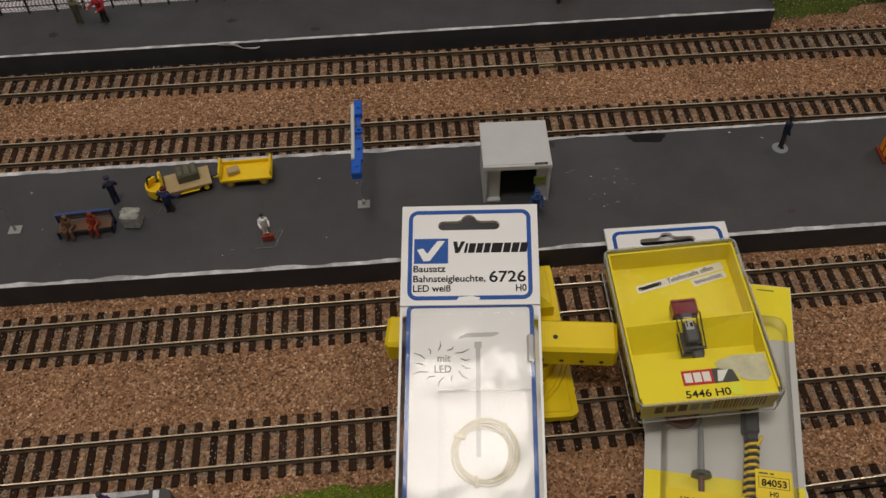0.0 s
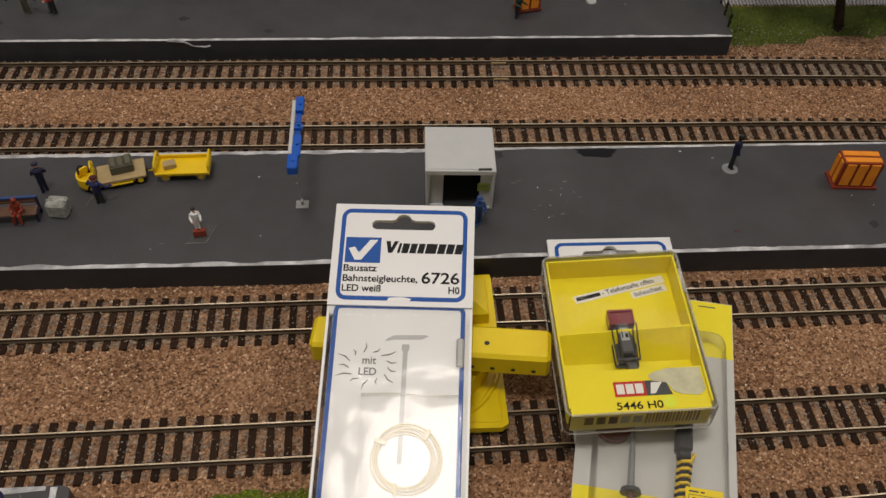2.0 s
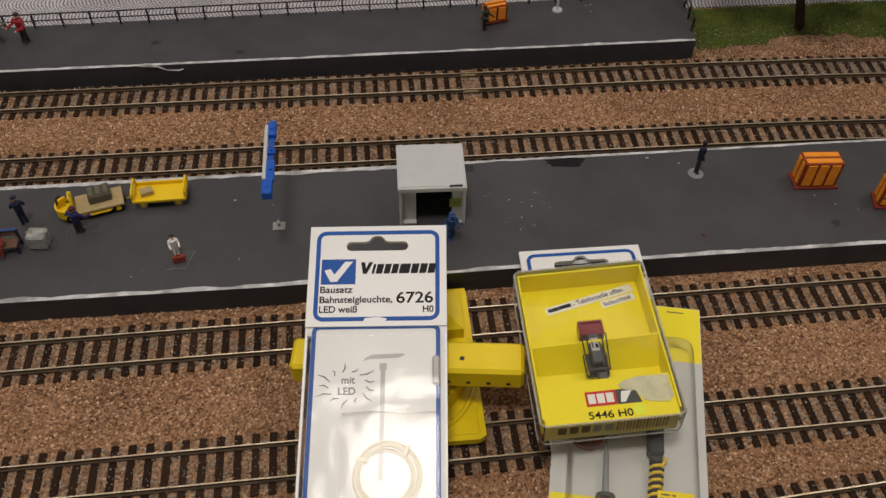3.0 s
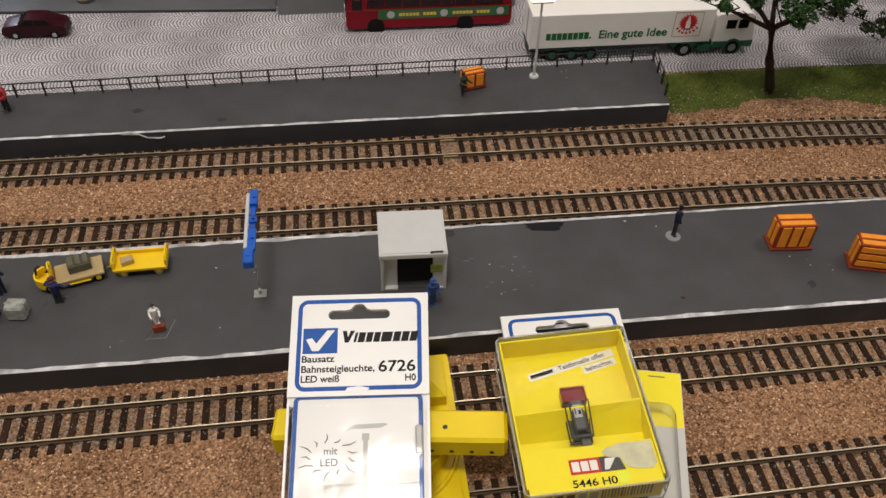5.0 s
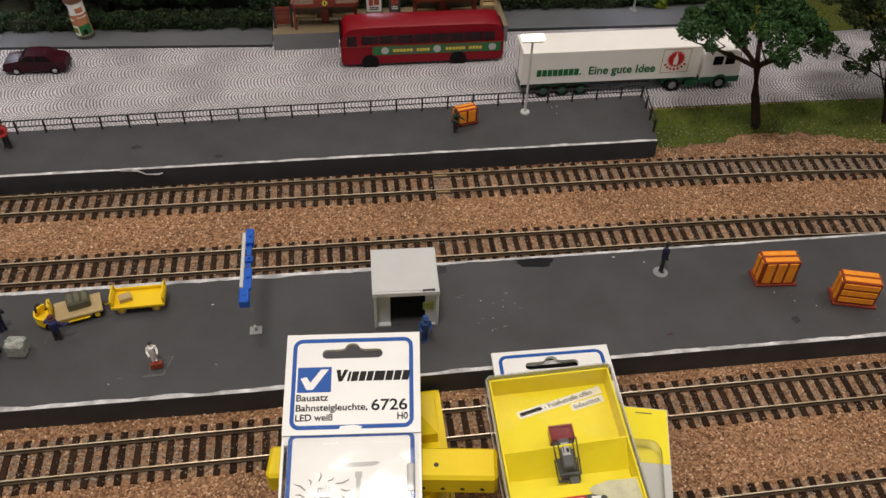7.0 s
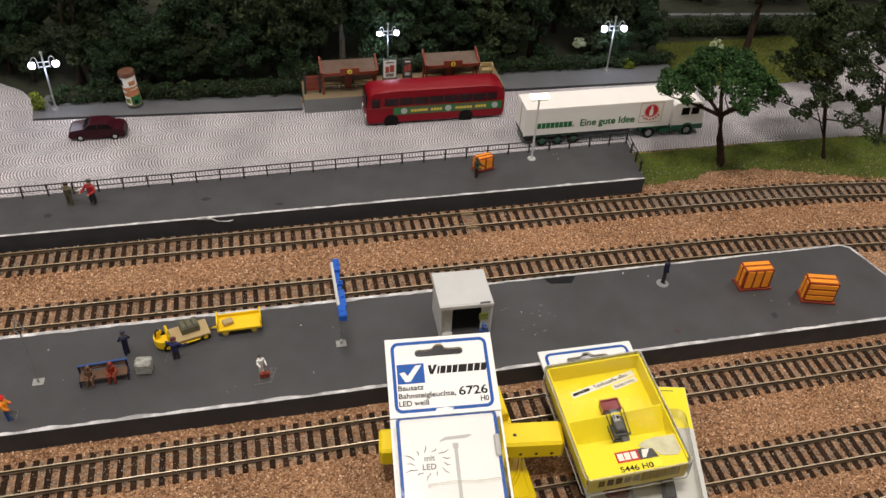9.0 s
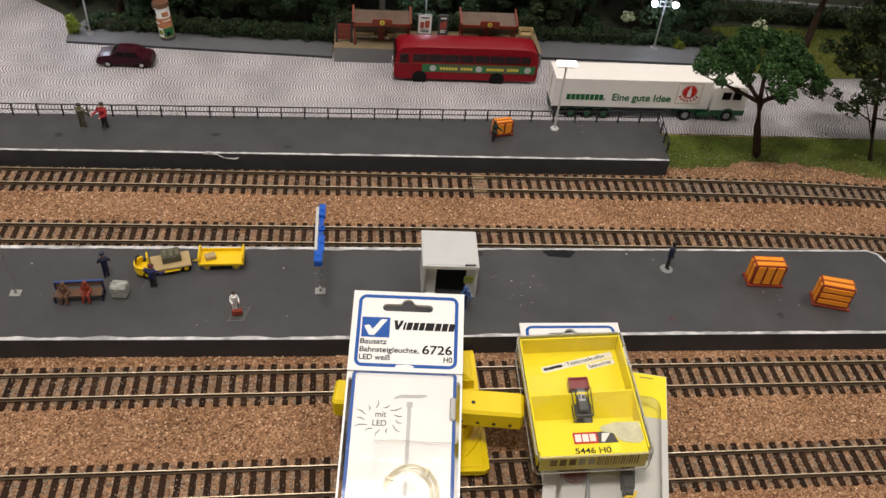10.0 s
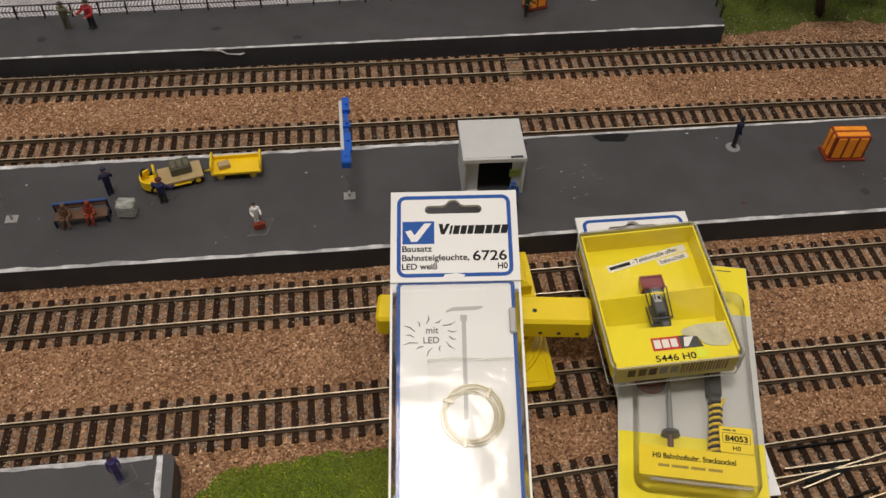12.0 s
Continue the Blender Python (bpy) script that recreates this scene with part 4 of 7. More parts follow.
for seed, h, r, low, conic, mat in ((21, 125, 40, 0.22, 0.0, M_LEAFDARK), (22, 105, 36, 0.15, 0.0, M_LEAFOLIVE), (23, 135, 30, 0.08, 0.75, M_LEAFDARK), (24, 95, 38, 0.12, 0.0, M_LEAFDARK), (25, 120, 27, 0.06, 0.7, M_LEAFMID)):
    wood, crown = tree_meshes(seed, h, r, low, 2.4, 7600, 1.0, 8, 30, 2.8, conic)
    FOREST.append((wood, quick_mesh("crown", crown, mat)))
rng = np.random.default_rng(5)
spots = []
for row, (y0, n) in enumerate(((456, 22), (500, 21), (552, 21))):
    for i in range(n):
        x = -330 + (i + 0.5 + 0.5 * (row % 2)) * 1220 / n + rng.uniform(-14, 14)
        y = y0 + rng.uniform(-14, 14)
        if 390 < x < 660 and y < 545 or x < -235 and y < 480 + 0.2 * (-235 - x) or x > 600 and y < 545:
            continue
        spots.append((x, y))
for i, (x, y) in enumerate(spots):
    k = (0, 1, 3, 2, 0, 3, 1, 4)[int(rng.integers(0, 8))]
    words = ("dense dark green woodland tree", "olive green woodland tree with brown tones", "tall dark conifer in the wood", "low dense dark woodland tree", "slim green conifer in the wood")[k]
    tree(x, y, -14, FOREST[k], words + " behind the hedge", rng.uniform(0, 360), rng.uniform(0.8, 1.15), "trees of the wood")

M_BARKPALE = paint("pale_bark", (0.11, 0.10, 0.085), 0.85, grain=0.3, grain_mm=1.5, blotch=0.35, blotch_mm=7, bump=0.3)
for x, y, seed, r, bark in ((51, 453, 41, 3.4, M_BARKPALE), (-208, 446, 42, 3.2, M_BARK), (-200, 452, 43, 2.6, M_BARK), (262, 448, 44, 2.6, M_BARK)):
    wood, crown = tree_meshes(seed, 150, 36, 0.62, 2.4, 2600, 1.0, 7, 18, r)
    wood.materials[0] = bark
    tree(x, y, -14, (wood, quick_mesh("crown", crown, M_LEAFDARK)), "tall tree with a bare trunk at the edge of the wood", 0, 1.0, "trees of the wood")
for i in range(24):
    x = -222 + i * 26 + rng.uniform(-5, 5)
    y = (456 if 0 < x < 200 else 432) + rng.uniform(-5, 6)
    if 280 < x < 322 or 34 < x < 66 or x < -190 or 250 < x < 272:
        continue
    k = (3, 1, 3, 0)[i % 4]
    tree(x, y, -14, FOREST[k], ("low dense dark bush at the edge of the wood", "olive bush with brown tones at the edge of the wood")[k == 1], rng.uniform(0, 360), rng.uniform(0.46, 0.64), "bushes at the edge of the wood")

for i, (x, y) in enumerate(((-252, 456), (-276, 478), (-303, 496), (-334, 506), (-364, 516), (-290, 520), (-330, 540), (-250, 490))):
    tree(x, y, -14, FOREST[(1, 3)[i % 2]], ("olive bush with brown tones at the edge of the wood", "low dense dark bush at the edge of the wood")[i % 2], 50 * i, 0.55 + 0.06 * (i % 3), "bushes at the edge of the wood")


def hedge(x0, x1, y0, y1, w, h, label, seed, count, mat=None, z=-14):
    rng = np.random.default_rng(seed)
    g = Geo()
    n = int((x1 - x0) / 4)
    clumps = []
    for i in range(n):
        t = i / (n - 1)
        x, y = x0 + (x1 - x0) * t, y0 + (y1 - y0) * t
        for j in range(6):
            clumps.append((x + rng.uniform(-2, 2), y + rng.uniform(-0.45, 0.45) * w, rng.uniform(0.2, 0.85) * h, rng.uniform(0.22, 0.32) * h))
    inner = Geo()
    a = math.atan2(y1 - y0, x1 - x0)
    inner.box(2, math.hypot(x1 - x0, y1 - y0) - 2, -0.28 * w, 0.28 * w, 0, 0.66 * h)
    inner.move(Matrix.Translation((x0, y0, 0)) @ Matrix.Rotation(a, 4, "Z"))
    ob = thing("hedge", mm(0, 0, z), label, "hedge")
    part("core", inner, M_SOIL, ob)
    o = new("foliage", quick_mesh("foliage", leaf_cloud(g, clumps, int(count * 1.7), 1.1, rng, 0.6), mat or M_HEDGE))
    o.parent = ob
    return ob


hedge(-226, 0, 412, 402, 15, 16, "clipped dark green hedge behind the pavement", 31, 15000)
hedge(4, 196, 404, 406, 11, 17, "clipped dark green hedge behind the bus stop", 32, 11000, None, 0.2)
hedge(200, 400, 419, 415, 16, 15, "clipped dark green hedge behind the pavement", 33, 13000)
hedge(400, 690, 484, 470, 26, 19, "dark hedge along the back of the lawn", 34, 15000)
for x, y, r, tall, label in ((-239, 398, 7.5, 2.5, "yellow green bush by the pavement end"), (352, 407, 7, 1.5, "small yellow green bush before the hedge")):
    rb = np.random.default_rng(int(x) + 900)
    g = leaf_cloud(Geo(), [(rb.uniform(-.5, .5) * r, rb.uniform(-.5, .5) * r, rb.uniform(0.3, tall) * r, 0.42 * r) for _ in range(14)], 1100, 1.1, rb)
    ob = new("bush", quick_mesh("bush", g, M_BUSH))
    ob.matrix_basis = mm(x, y, -14)
    tagged(ob, label, "bush")
rb = np.random.default_rng(77)
g = leaf_cloud(Geo(), [(rb.uniform(-5, 5), rb.uniform(-4, 4), 24.5 + rb.uniform(-4.5, 4.5), 3.2) for _ in range(10)], 700, 1.1, rb)
ob = thing("shrub", mm(299.5, 428, -14), "pale flowering shrub above the hedge", "shrub")
part("stem", Geo().cyl((0, 0, -1), (0, 0, 22), 0.9, 0.5, 6), M_BARK, ob)
o = new("blossom", quick_mesh("blossom", g, M_BLOSSOM))
o.parent = ob
whole("path", Geo().prism([(440, 526), (720, 498), (720, 504), (440, 532)], Z_B, -11.5), M_PAVE, "pale narrow path across the lawn", "path", kind="structure")


# ---- fence of the far platform ----
def fence():
    ob = thing("platform_fence", Matrix(), "low black two-rail fence along the platform back", "fence")
    for i in range(31):
        x = 283.5 - 19.0 * i + (2.4 if i else 0)
        yp = 247.6 + 0.016 * (x - 280)
        part("post", Geo().box(x - 0.55, x + 0.55, yp - 0.6, yp + 0.6, 0, 10.8 + 0.3 * noise.noise((i, 1, 1))), M_FENCE, ob)
    for i, t in enumerate((0.33, 0.66, 0.98)):
        x, y = 284.3 - 5.1 * t, 247.8 - 45 * t
        part("post", Geo().box(x - 0.6, x + 0.6, y - 0.55, y + 0.55, 0, 10.8), M_FENCE, ob)
    for k, (z, r) in enumerate(((10.6, 0.5), (5.6, 0.42))):
        run = [(-290 + i * 19.1, 247.6 + 0.016 * (-570 + i * 19.1) + 0.4 * noise.noise((i, k, 2)), z + 0.35 * noise.noise((i * 0.6, k, 5))) for i in range(31)]
        part("rail", Geo().tube(run, r, 6), M_FENCE, ob)
        part("rail", Geo().tube([(284.3, 247.8, z), (281.8, 225.5, z - 0.2), (279.2, 200.5, z)], r, 6), M_FENCE, ob)
    return ob


fence()


# ---- lamps ----
def twin_street_lamp(x, y, z, turn=0, tall=1.0):
    ob = thing("street_lamp", mm(x, y, z, 0, 0, turn) @ Matrix.Scale(tall, 4), "silver twin-arm street lamp with two lit white globes", "street lamp", "street lamps behind the road")
    part("base", Geo().cyl((0, 0, 0), (0, 0, 1.2), 3.4, 3.0, 14).cyl((0, 0, 1.2), (0, 0, 4), 1.3, 0.9, 10), M_STEEL, ob)
    part("pole", Geo().cyl((0, 0, 4), (0, 0, 50), 0.8, 0.65, 8), M_STEEL, ob)
    part("bracket", Geo().cyl((-5, 0, 42), (5, 0, 42), 0.4, n=6).cyl((-5, 0, 38), (5, 0, 38), 0.3, n=6).ball((0, 0, 50), 1.2), M_STEEL, ob)
    for s in (-1, 1):
        arc = [(s * (4.2 + 4.5 * (1 - math.cos(a)) * 0.5), 0, 42 + 4.6 * math.sin(a)) for a in np.linspace(0, math.pi, 9)]
        part("arm", Geo().tube([(s * 4.2, 0, 37), *arc], 0.4, 6), M_STEEL, ob)
        globe = part("globe", Geo().ball((s * 8.7, 0, 39.8), 2.9, u=14, v=9), M_GLOBE, ob, "lit white globe", True)
        part("cap", Geo().cyl((s * 8.7, 0, 41.6), (s * 8.7, 0, 43), 2.0, 0.6, 10), M_STEEL, globe)
    data = bpy.data.lights.new("street_lamp_light", "POINT")
    data.energy, data.color, data.shadow_soft_size = 0.042, (0.72, 0.83, 1.0), 0.004
    lit = new("street_lamp_light", data)
    lit.matrix_basis = mm(x, y, z + 33 * tall)
    return ob


twin_street_lamp(-224.5, 398, -12.2, 6, 1.15)
twin_street_lamp(92, 414, 0.2, 0, 0.97)
twin_street_lamp(325.5, 404.5, -12.2, -4, 1.2)

ob = thing("platform_lamp", mm(190.6, 235.6, 0), "grey platform lamp with a lit warm white head", "platform lamp")
part("base", Geo().cyl((0, 0, 0), (0, 0, 1.2), 3.6, 3.2, 14).cyl((0, 0, 1.2), (0, 0, 3), 1.6, 1.0, 10), M_SHELTER, ob)
part("pole", Geo().cyl((0, 0, 2), (0, 0, 60), 0.95, 0.8, 10), M_SHELTER, ob)
head = part("head", Geo().box(-7.4, 7.4, -3.0, 3.0, 59.4, 60.6, 0.4), M_SHELTER, ob, "flat grey lamp tray")
part("lens", Geo().box(-8.2, 8.2, -3.6, 3.6, 60.6, 63.4, 0.9), M_WARM, head, "lit warm white lamp lens", True)

ob = thing("platform_lamp", mm(0, 40, 0), "bright blue platform lamp beam with white tube on clear post", "platform lamp")
part("foot", Geo().box(-3.4, 3.4, -3, 3, 0, 0.7, 0.2).cyl((0, 0, 0.7), (0, 0, 3), 0.9, 0.7, 8), M_FOOT, ob, "grey square foot")
# white cylinder paints the glint at the clear post's base
part("stub", Geo().cyl((0, 0, 0.7), (0, 0, 4.2), 0.8, 0.6, 8), M_WHITE, ob, "white glint at the post base")
part("post", Geo().cyl((0, 0, 2.5), (0, 0, 43), 0.5, n=8), M_BLISTER, ob, "thin clear plastic post")
beam = part("beam", Geo().box(-0.4, 2.4, -12, 33, 42.6, 44.4, 0.2).box(-0.8, 3.4, -12, 3.5, 44.2, 46.2, 0.3).box(-0.8, 3.4, 8.5, 12.5, 44.2, 46.0, 0.3).box(-0.8, 3.4, 22, 33.5, 42.8, 46.4, 0.3).box(-2.6, 2.6, -21.5, -11.5, 41.6, 46.8, 0.6).box(-1.0, 1.0, -2, 4, 41.4, 42.8), M_LAMPBLUE, ob)
part("tube", Geo().box(-2.6, -0.7, -11, 30.5, 44.0, 46.6, 0.4), M_SHELTER, beam, "pale grey lamp tube")
# dark blocks put the shade in the beam's notches into colour
for x in (3.5, 12.5):
    part("socket", Geo().box(-0.6, 2.8, x, x + 1.4, 44.3, 45.4, 0.2), M_DARK, beam, "dark block for the notch's shade")
for xx, yy in ((0, -16.5), (1.6, -4), (1.6, 10.5), (1.6, 27)):
    part("clip", Geo().cyl((xx, yy, 45.8), (xx, yy, 47.2), 1.1 if yy < -10 else 0.8, n=12), M_LAMPBLUE, beam)

ob = thing("platform_lamp", mm(-189, 38.2, 0), "thin clear lamp post with grey loop head and square foot", "platform lamp")
part("foot", Geo().box(-3.4, 3.4, -3, 3, 0, 0.7, 0.2).cyl((0, 0, 0.7), (0, 0, 3), 0.9, 0.7, 8), M_FOOT, ob)
part("post", Geo().cyl((0, 0, 2.5), (0, 0, 42), 0.45, n=8), M_STEEL, ob)
part("loop", Geo().tube([(-2.6, 0, 46), (0, 0, 42), (2.6, 0, 46), (0, 0, 56)], 0.5, 6, True), M_MGREY, ob)


# ---- island platform: shelter ----
M_NOTICE = paint("notice_yellow_green", (0.22, 0.26, 0.05), 0.5, grain=0.25, blotch=0.4, blotch_mm=2.5)


def shelter():
    ob = thing("platform_shelter", mm(65.4, 35, 0, 0, 0, -2), "light grey flat-roofed open platform shelter", "shelter")
    part("roof", Geo().box(-0.5, 36, -0.5, 34.5, 25.2, 28.2, 0.3), M_SHELTER, ob)
    part("roof_rim", Geo().box(0.8, 34.8, 0.8, 33.2, 28.2, 28.5), M_SHELTER, ob)
    part("back_wall", Geo().box(1, 35, 28.2, 29.6, 0, 25.4), M_MGREY, ob, "dark grey back wall")
    part("front_panel", Geo().box(0.2, 1.8, 0.2, 29, 0, 25.4, 0.2), M_SHELTER, ob, "light grey side wall")
    part("side_wall", Geo().box(34.2, 35.8, 0.2, 29, 0, 25.4, 0.2), M_SHELTER, ob, "light grey side wall")
    part("pillar", Geo().box(1.8, 9.2, 3.4, 4.6, 0, 25.4, 0.2), M_SHELTER, ob)
    part("pillar", Geo().box(28.4, 34.2, 1.6, 2.8, 0, 25.4, 0.2), M_SHELTER, ob)
    part("side_window", Geo().box(28.0, 34.2, 2.9, 3.1, 3, 22), M_BLISTER, ob, "clear side pane")
    part("wall_notice", Geo().box(27.0, 33.4, 0.9, 1.5, 12.5, 18.5, 0.2), M_NOTICE, ob, "yellow green notice")
    part("step", Geo().box(1.8, 9.4, 0.6, 3.4, 0, 1.6, 0.3), M_SHELTER, ob, "pale step")
    part("step", Geo().box(28.0, 34.2, 0.4, 1.6, 0, 1.2, 0.2), M_SHELTER, ob, "pale step")
    part("floor", Geo().box(1.8, 34.2, 2, 28.2, 0, 0.3), M_DGREY, ob)
    return ob


shelter()
ob = thing("platform_sign", mm(95.5, 35.6, 26), "small dark sign plate with pale marks on the shelter roof", "sign")
part("plate", Geo().box(-3.4, 3.4, -1.6, -1.2, 0, 3.6), M_DGREY, ob)
for dx in (-1.4, 0, 1.4):
    part("mark", Geo().box(dx - 0.45, dx + 0.45, -1.75, -1.6, 0.8, 2.8), M_GREYPRINT, ob)


# ---- figurines: one plain mesh each ----
def figurine(x, y, z, turn, legs, coat, head, label, h=20.5, arm=0.3, plate=None, hat=None, slim=1.0, spread=0.0):
    g = Geo()
    k = h / 20.5
    g.slot = 0
    for s in (-1, 1):
        g.cyl((s * 1.1, 0.5 * s, 0), (s * 0.9, 0, 9.6), 0.85, 1.15, 7)
        g.box(s * 1.1 - 0.8, s * 1.1 + 0.8, -1.7 + 0.5 * s, 0.9 + 0.5 * s, 0, 0.9, 0.25)
    g.slot = 1
    g.cyl((0, 0, 9.0), (0, 0, 15.6), 2.0, 2.45, 9)
    g.ball((0, 0, 15.4), 2.5, 1.6, 1.5, 9, 6)
    for s in (-1, 1):
        g.tube([(s * 2.4, 0, 15.6), (s * (3.3 + 0.5 * spread), -0.6 - arm, 12.6), (s * (2.8 + spread), -1.6 - 5 * arm, 10.2 + 3 * arm)], [0.95, 0.85, 0.65], 7)
    g.slot = 2
    g.ball((0, -0.1, 18.6), 1.35, 1.5, 1.75, 9, 7)
    for s in (-1, 1):
        g.ball((s * (2.8 + 1.1 * spread), -1.9 - 5 * arm, 9.9 + 3 * arm), 0.65, u=6, v=5)
    g.slot = 3
    g.cyl((0, 0.1, 19.3), (0, 0.1, 20.4), 1.6, 1.3, 9)
    if hat:
        g.cyl((0, -0.5, 19.2), (0, -0.5, 19.5), 1.9, 1.9, 9)
    g.move(Matrix.Diagonal((k * slim, k * (0.5 + 0.5 * slim), k, 1)))
    mats = [legs, coat, head, hat or M_DARK]
    if plate is not None:
        g.slot = 4
        # square: only a grey line, painting the bright edge of a clear plate
        g.cyl((0, 0, 0), (0, 0, 0.35), 4.6, 4.4, 16) if plate == "round" else g.tube([(-2.5, -4, 0.12), (6.5, -4, 0.12), (6.5, 4, 0.12)], 0.12, 4)
        mats.append(M_MGREY)
    return whole("figurine", g, mats, label, "figurine", mm(x, y, z, 0, 0, turn), "painted figurines on the platforms", smooth=True)


M_FIGRED = paint("figurine_red", (0.33, 0.015, 0.02), 0.5, grain=0.2, other=(0.24, 0.010, 0.015), blotch_mm=3)
M_DKGREEN = paint("figurine_dark_green", (0.010, 0.026, 0.014), 0.5, grain=0.1)
M_PURPLE = paint("figurine_purple", (0.045, 0.035, 0.16), 0.5, grain=0.1)
M_COATBLUE, M_CAPRED = paint("coat_blue", (0.012, 0.016, 0.085), 0.5, grain=0.1), paint("cap_dark_red", (0.06, 0.006, 0.012), 0.5, grain=0.1)
figurine(-137, 54, 0, 200, M_NAVY, M_NAVY, M_SKIN, "painted plastic figurine in dark blue standing on the platform", hat=M_NAVY)
figurine(-106, 44.5, 0, 165, M_DARK, M_COATBLUE, M_SKIN, "painted plastic figurine in a blue coat reaching for the yellow cart", 18.8, 0.5, plate="square", hat=M_CAPRED, slim=1.2, spread=3.0)
figurine(-53, 24, 0, 20, M_WHITE, M_WHITE, M_SKIN, "painted plastic figurine in white with dark hair", 15.5, 0.9)
figurine(-202, 11, 0, 90, M_BLUEF, M_ORANGE, M_RED, "painted plastic figurine in orange vest and blue trousers", plate="square", hat=M_RED)
figurine(92.4, 23.4, 0, 10, M_BLUEF, M_BLUEF, M_NAVY, "painted plastic figurine in blue in front of the shelter", 20, hat=M_BLUEF)
figurine(240, 62.5, 0, 80, M_DARK, M_NAVY, M_DARK, "slim dark figurine on a pale round foot plate", 25, 0.0, "round", slim=0.52)
figurine(135.5, 216, 0, 40, M_DARK, M_DKGREEN, M_CAPBROWN, "painted plastic figurine in dark green pushing an orange crate", 19, 0.9)
figurine(-190, 225, 0, 150, M_OLIVE, M_OLIVE, M_TAN, "painted plastic figurine in olive on the far platform", 21, 0.7, slim=1.35)
figurine(-173, 225, 0, -30, M_DARK, M_FIGRED, M_SKIN, "painted plastic figurine in a red top on the far platform", 22, 0.9, slim=1.3)
figurine(-108, -128.5, 0, 30, M_PURPLE, M_PURPLE, M_WOODRED, "slim figurine in purple blue with a red brown head", 22, 0.0, "square", slim=0.7)
whole("suitcase", Geo().box(-3.2, 3.2, -1.2, 1.2, 0, 4.2, 0.4).box(-1, 1, -0.3, 0.3, 4.2, 5), M_RUST, "small red brown suitcase beside the white figurine", "suitcase", mm(-51, 19, 0.3, 0, 0, 8))
PLATE = [(-58, 13.5), (-47.5, 13.8), (-43.5, 26), (-52, 27)]
ob = thing("clear_plate", Matrix(), "thin clear plastic foot plate under the white figurine", "plate")
part("pane", Geo().prism(PLATE, 0.02, 0.26), M_CLEAR, ob)
# grey tube on two edges paints the light they catch
part("rim", Geo().tube([(x, y, 0.28) for x, y in PLATE[:3]], 0.14, 5), M_MGREY, ob, "grey line painting the lit cut edge")


# ---- luggage carts ----
def wheel(parent, x, y, r, w, hub=None, tyre=None):
    o = part("wheel", Geo().cyl((x, y - w / 2, r), (x, y + w / 2, r), r, n=18), tyre or M_TYRE, parent, smooth=True)
    side = -1 if y < 0 else 1
    part("hub", Geo().cyl((x, y + side * w * 0.3, r), (x, y + side * (w / 2 + 0.15), r), r * 0.6, r * 0.5, 12), hub or M_MGREY, o)
    return o


ob = thing("electric_cart", mm(-101.5, 61.5, 0, 0, 0, 15.5), "yellow electric platform cart with a tan loading deck", "cart")
part("deck", Geo().box(-8.5, 16.5, -7.2, 7.2, 4.6, 6.2, 0.3), M_TAN, ob, "tan loading deck")
part("frame", Geo().box(-9, 15.5, -6.2, 6.2, 2.6, 4.6), M_CARTYEL, ob)
nose = [(-12 - 6.4 * math.cos(a), 6.3 * math.sin(a)) for a in np.linspace(-1.5, 1.5, 11)]
part("driver_stand", Geo().prism([(-8.5, -6.3), *nose, (-8.5, 6.3)], 1.8, 4.6), M_CARTYEL, ob)
curve = [(-12 - 6.9 * math.cos(a), 6.8 * math.sin(a)) for a in np.linspace(-1.35, 1.35, 11)]
part("front_apron", Geo().prism(curve + [(x + 0.9, y * 0.86) for x, y in reversed(curve)], 3.0, 8.6), M_CARTYEL, ob, "rounded yellow front apron")
part("back_rest", Geo().box(-10.6, -9.2, -5.6, 5.6, 4.6, 12.4, 0.4).tube([(-9.9, -4.6, 12.2), (-9.9, -4.4, 15.6), (-9.9, -1.6, 16.4), (-9.9, 1.0, 15.6), (-9.9, 1.2, 12.2)], 0.5, 6), M_CARTYEL, ob, "yellow back rest with a hand loop")
part("handle", Geo().tube([(-17.4, 1.6, 8), (-16.6, 1.6, 12.6), (-15.0, 1.6, 13.4)], 0.7, 6).ball((-15.0, 1.6, 13.4), 1.0), M_DARK, ob)
part("step_board", Geo().box(-3, 9, -7.6, -6.2, 2.8, 3.6, 0.2), M_CARTYEL, ob)
part("coupling", Geo().box(16, 19.5, -0.6, 0.6, 3.0, 3.8), M_DARK, ob)
for x in (-11.5, 13):
    for y in (-5.9, 5.9):
        wheel(ob, x, y, 2.9, 1.8, M_CARTYEL)
whole("tarpaulin_load", Geo().box(-6.8, 6.8, -5.0, 5.0, 0, 5.6, 0.4).box(-6.4, -2.4, -4.6, 4.6, 5.4, 6.6, 0.7).box(-2.0, 2.0, -4.6, 4.6, 5.4, 6.6, 0.7).box(2.4, 6.4, -4.6, 4.6, 5.4, 6.6, 0.7), M_OLIVE, "dark olive covered load lying on the cart deck", "load", mm(-97.4, 64.4, 6.2, 0, 0, 18) @ Matrix.Diagonal((0.88, 0.9, 0.92, 1)))

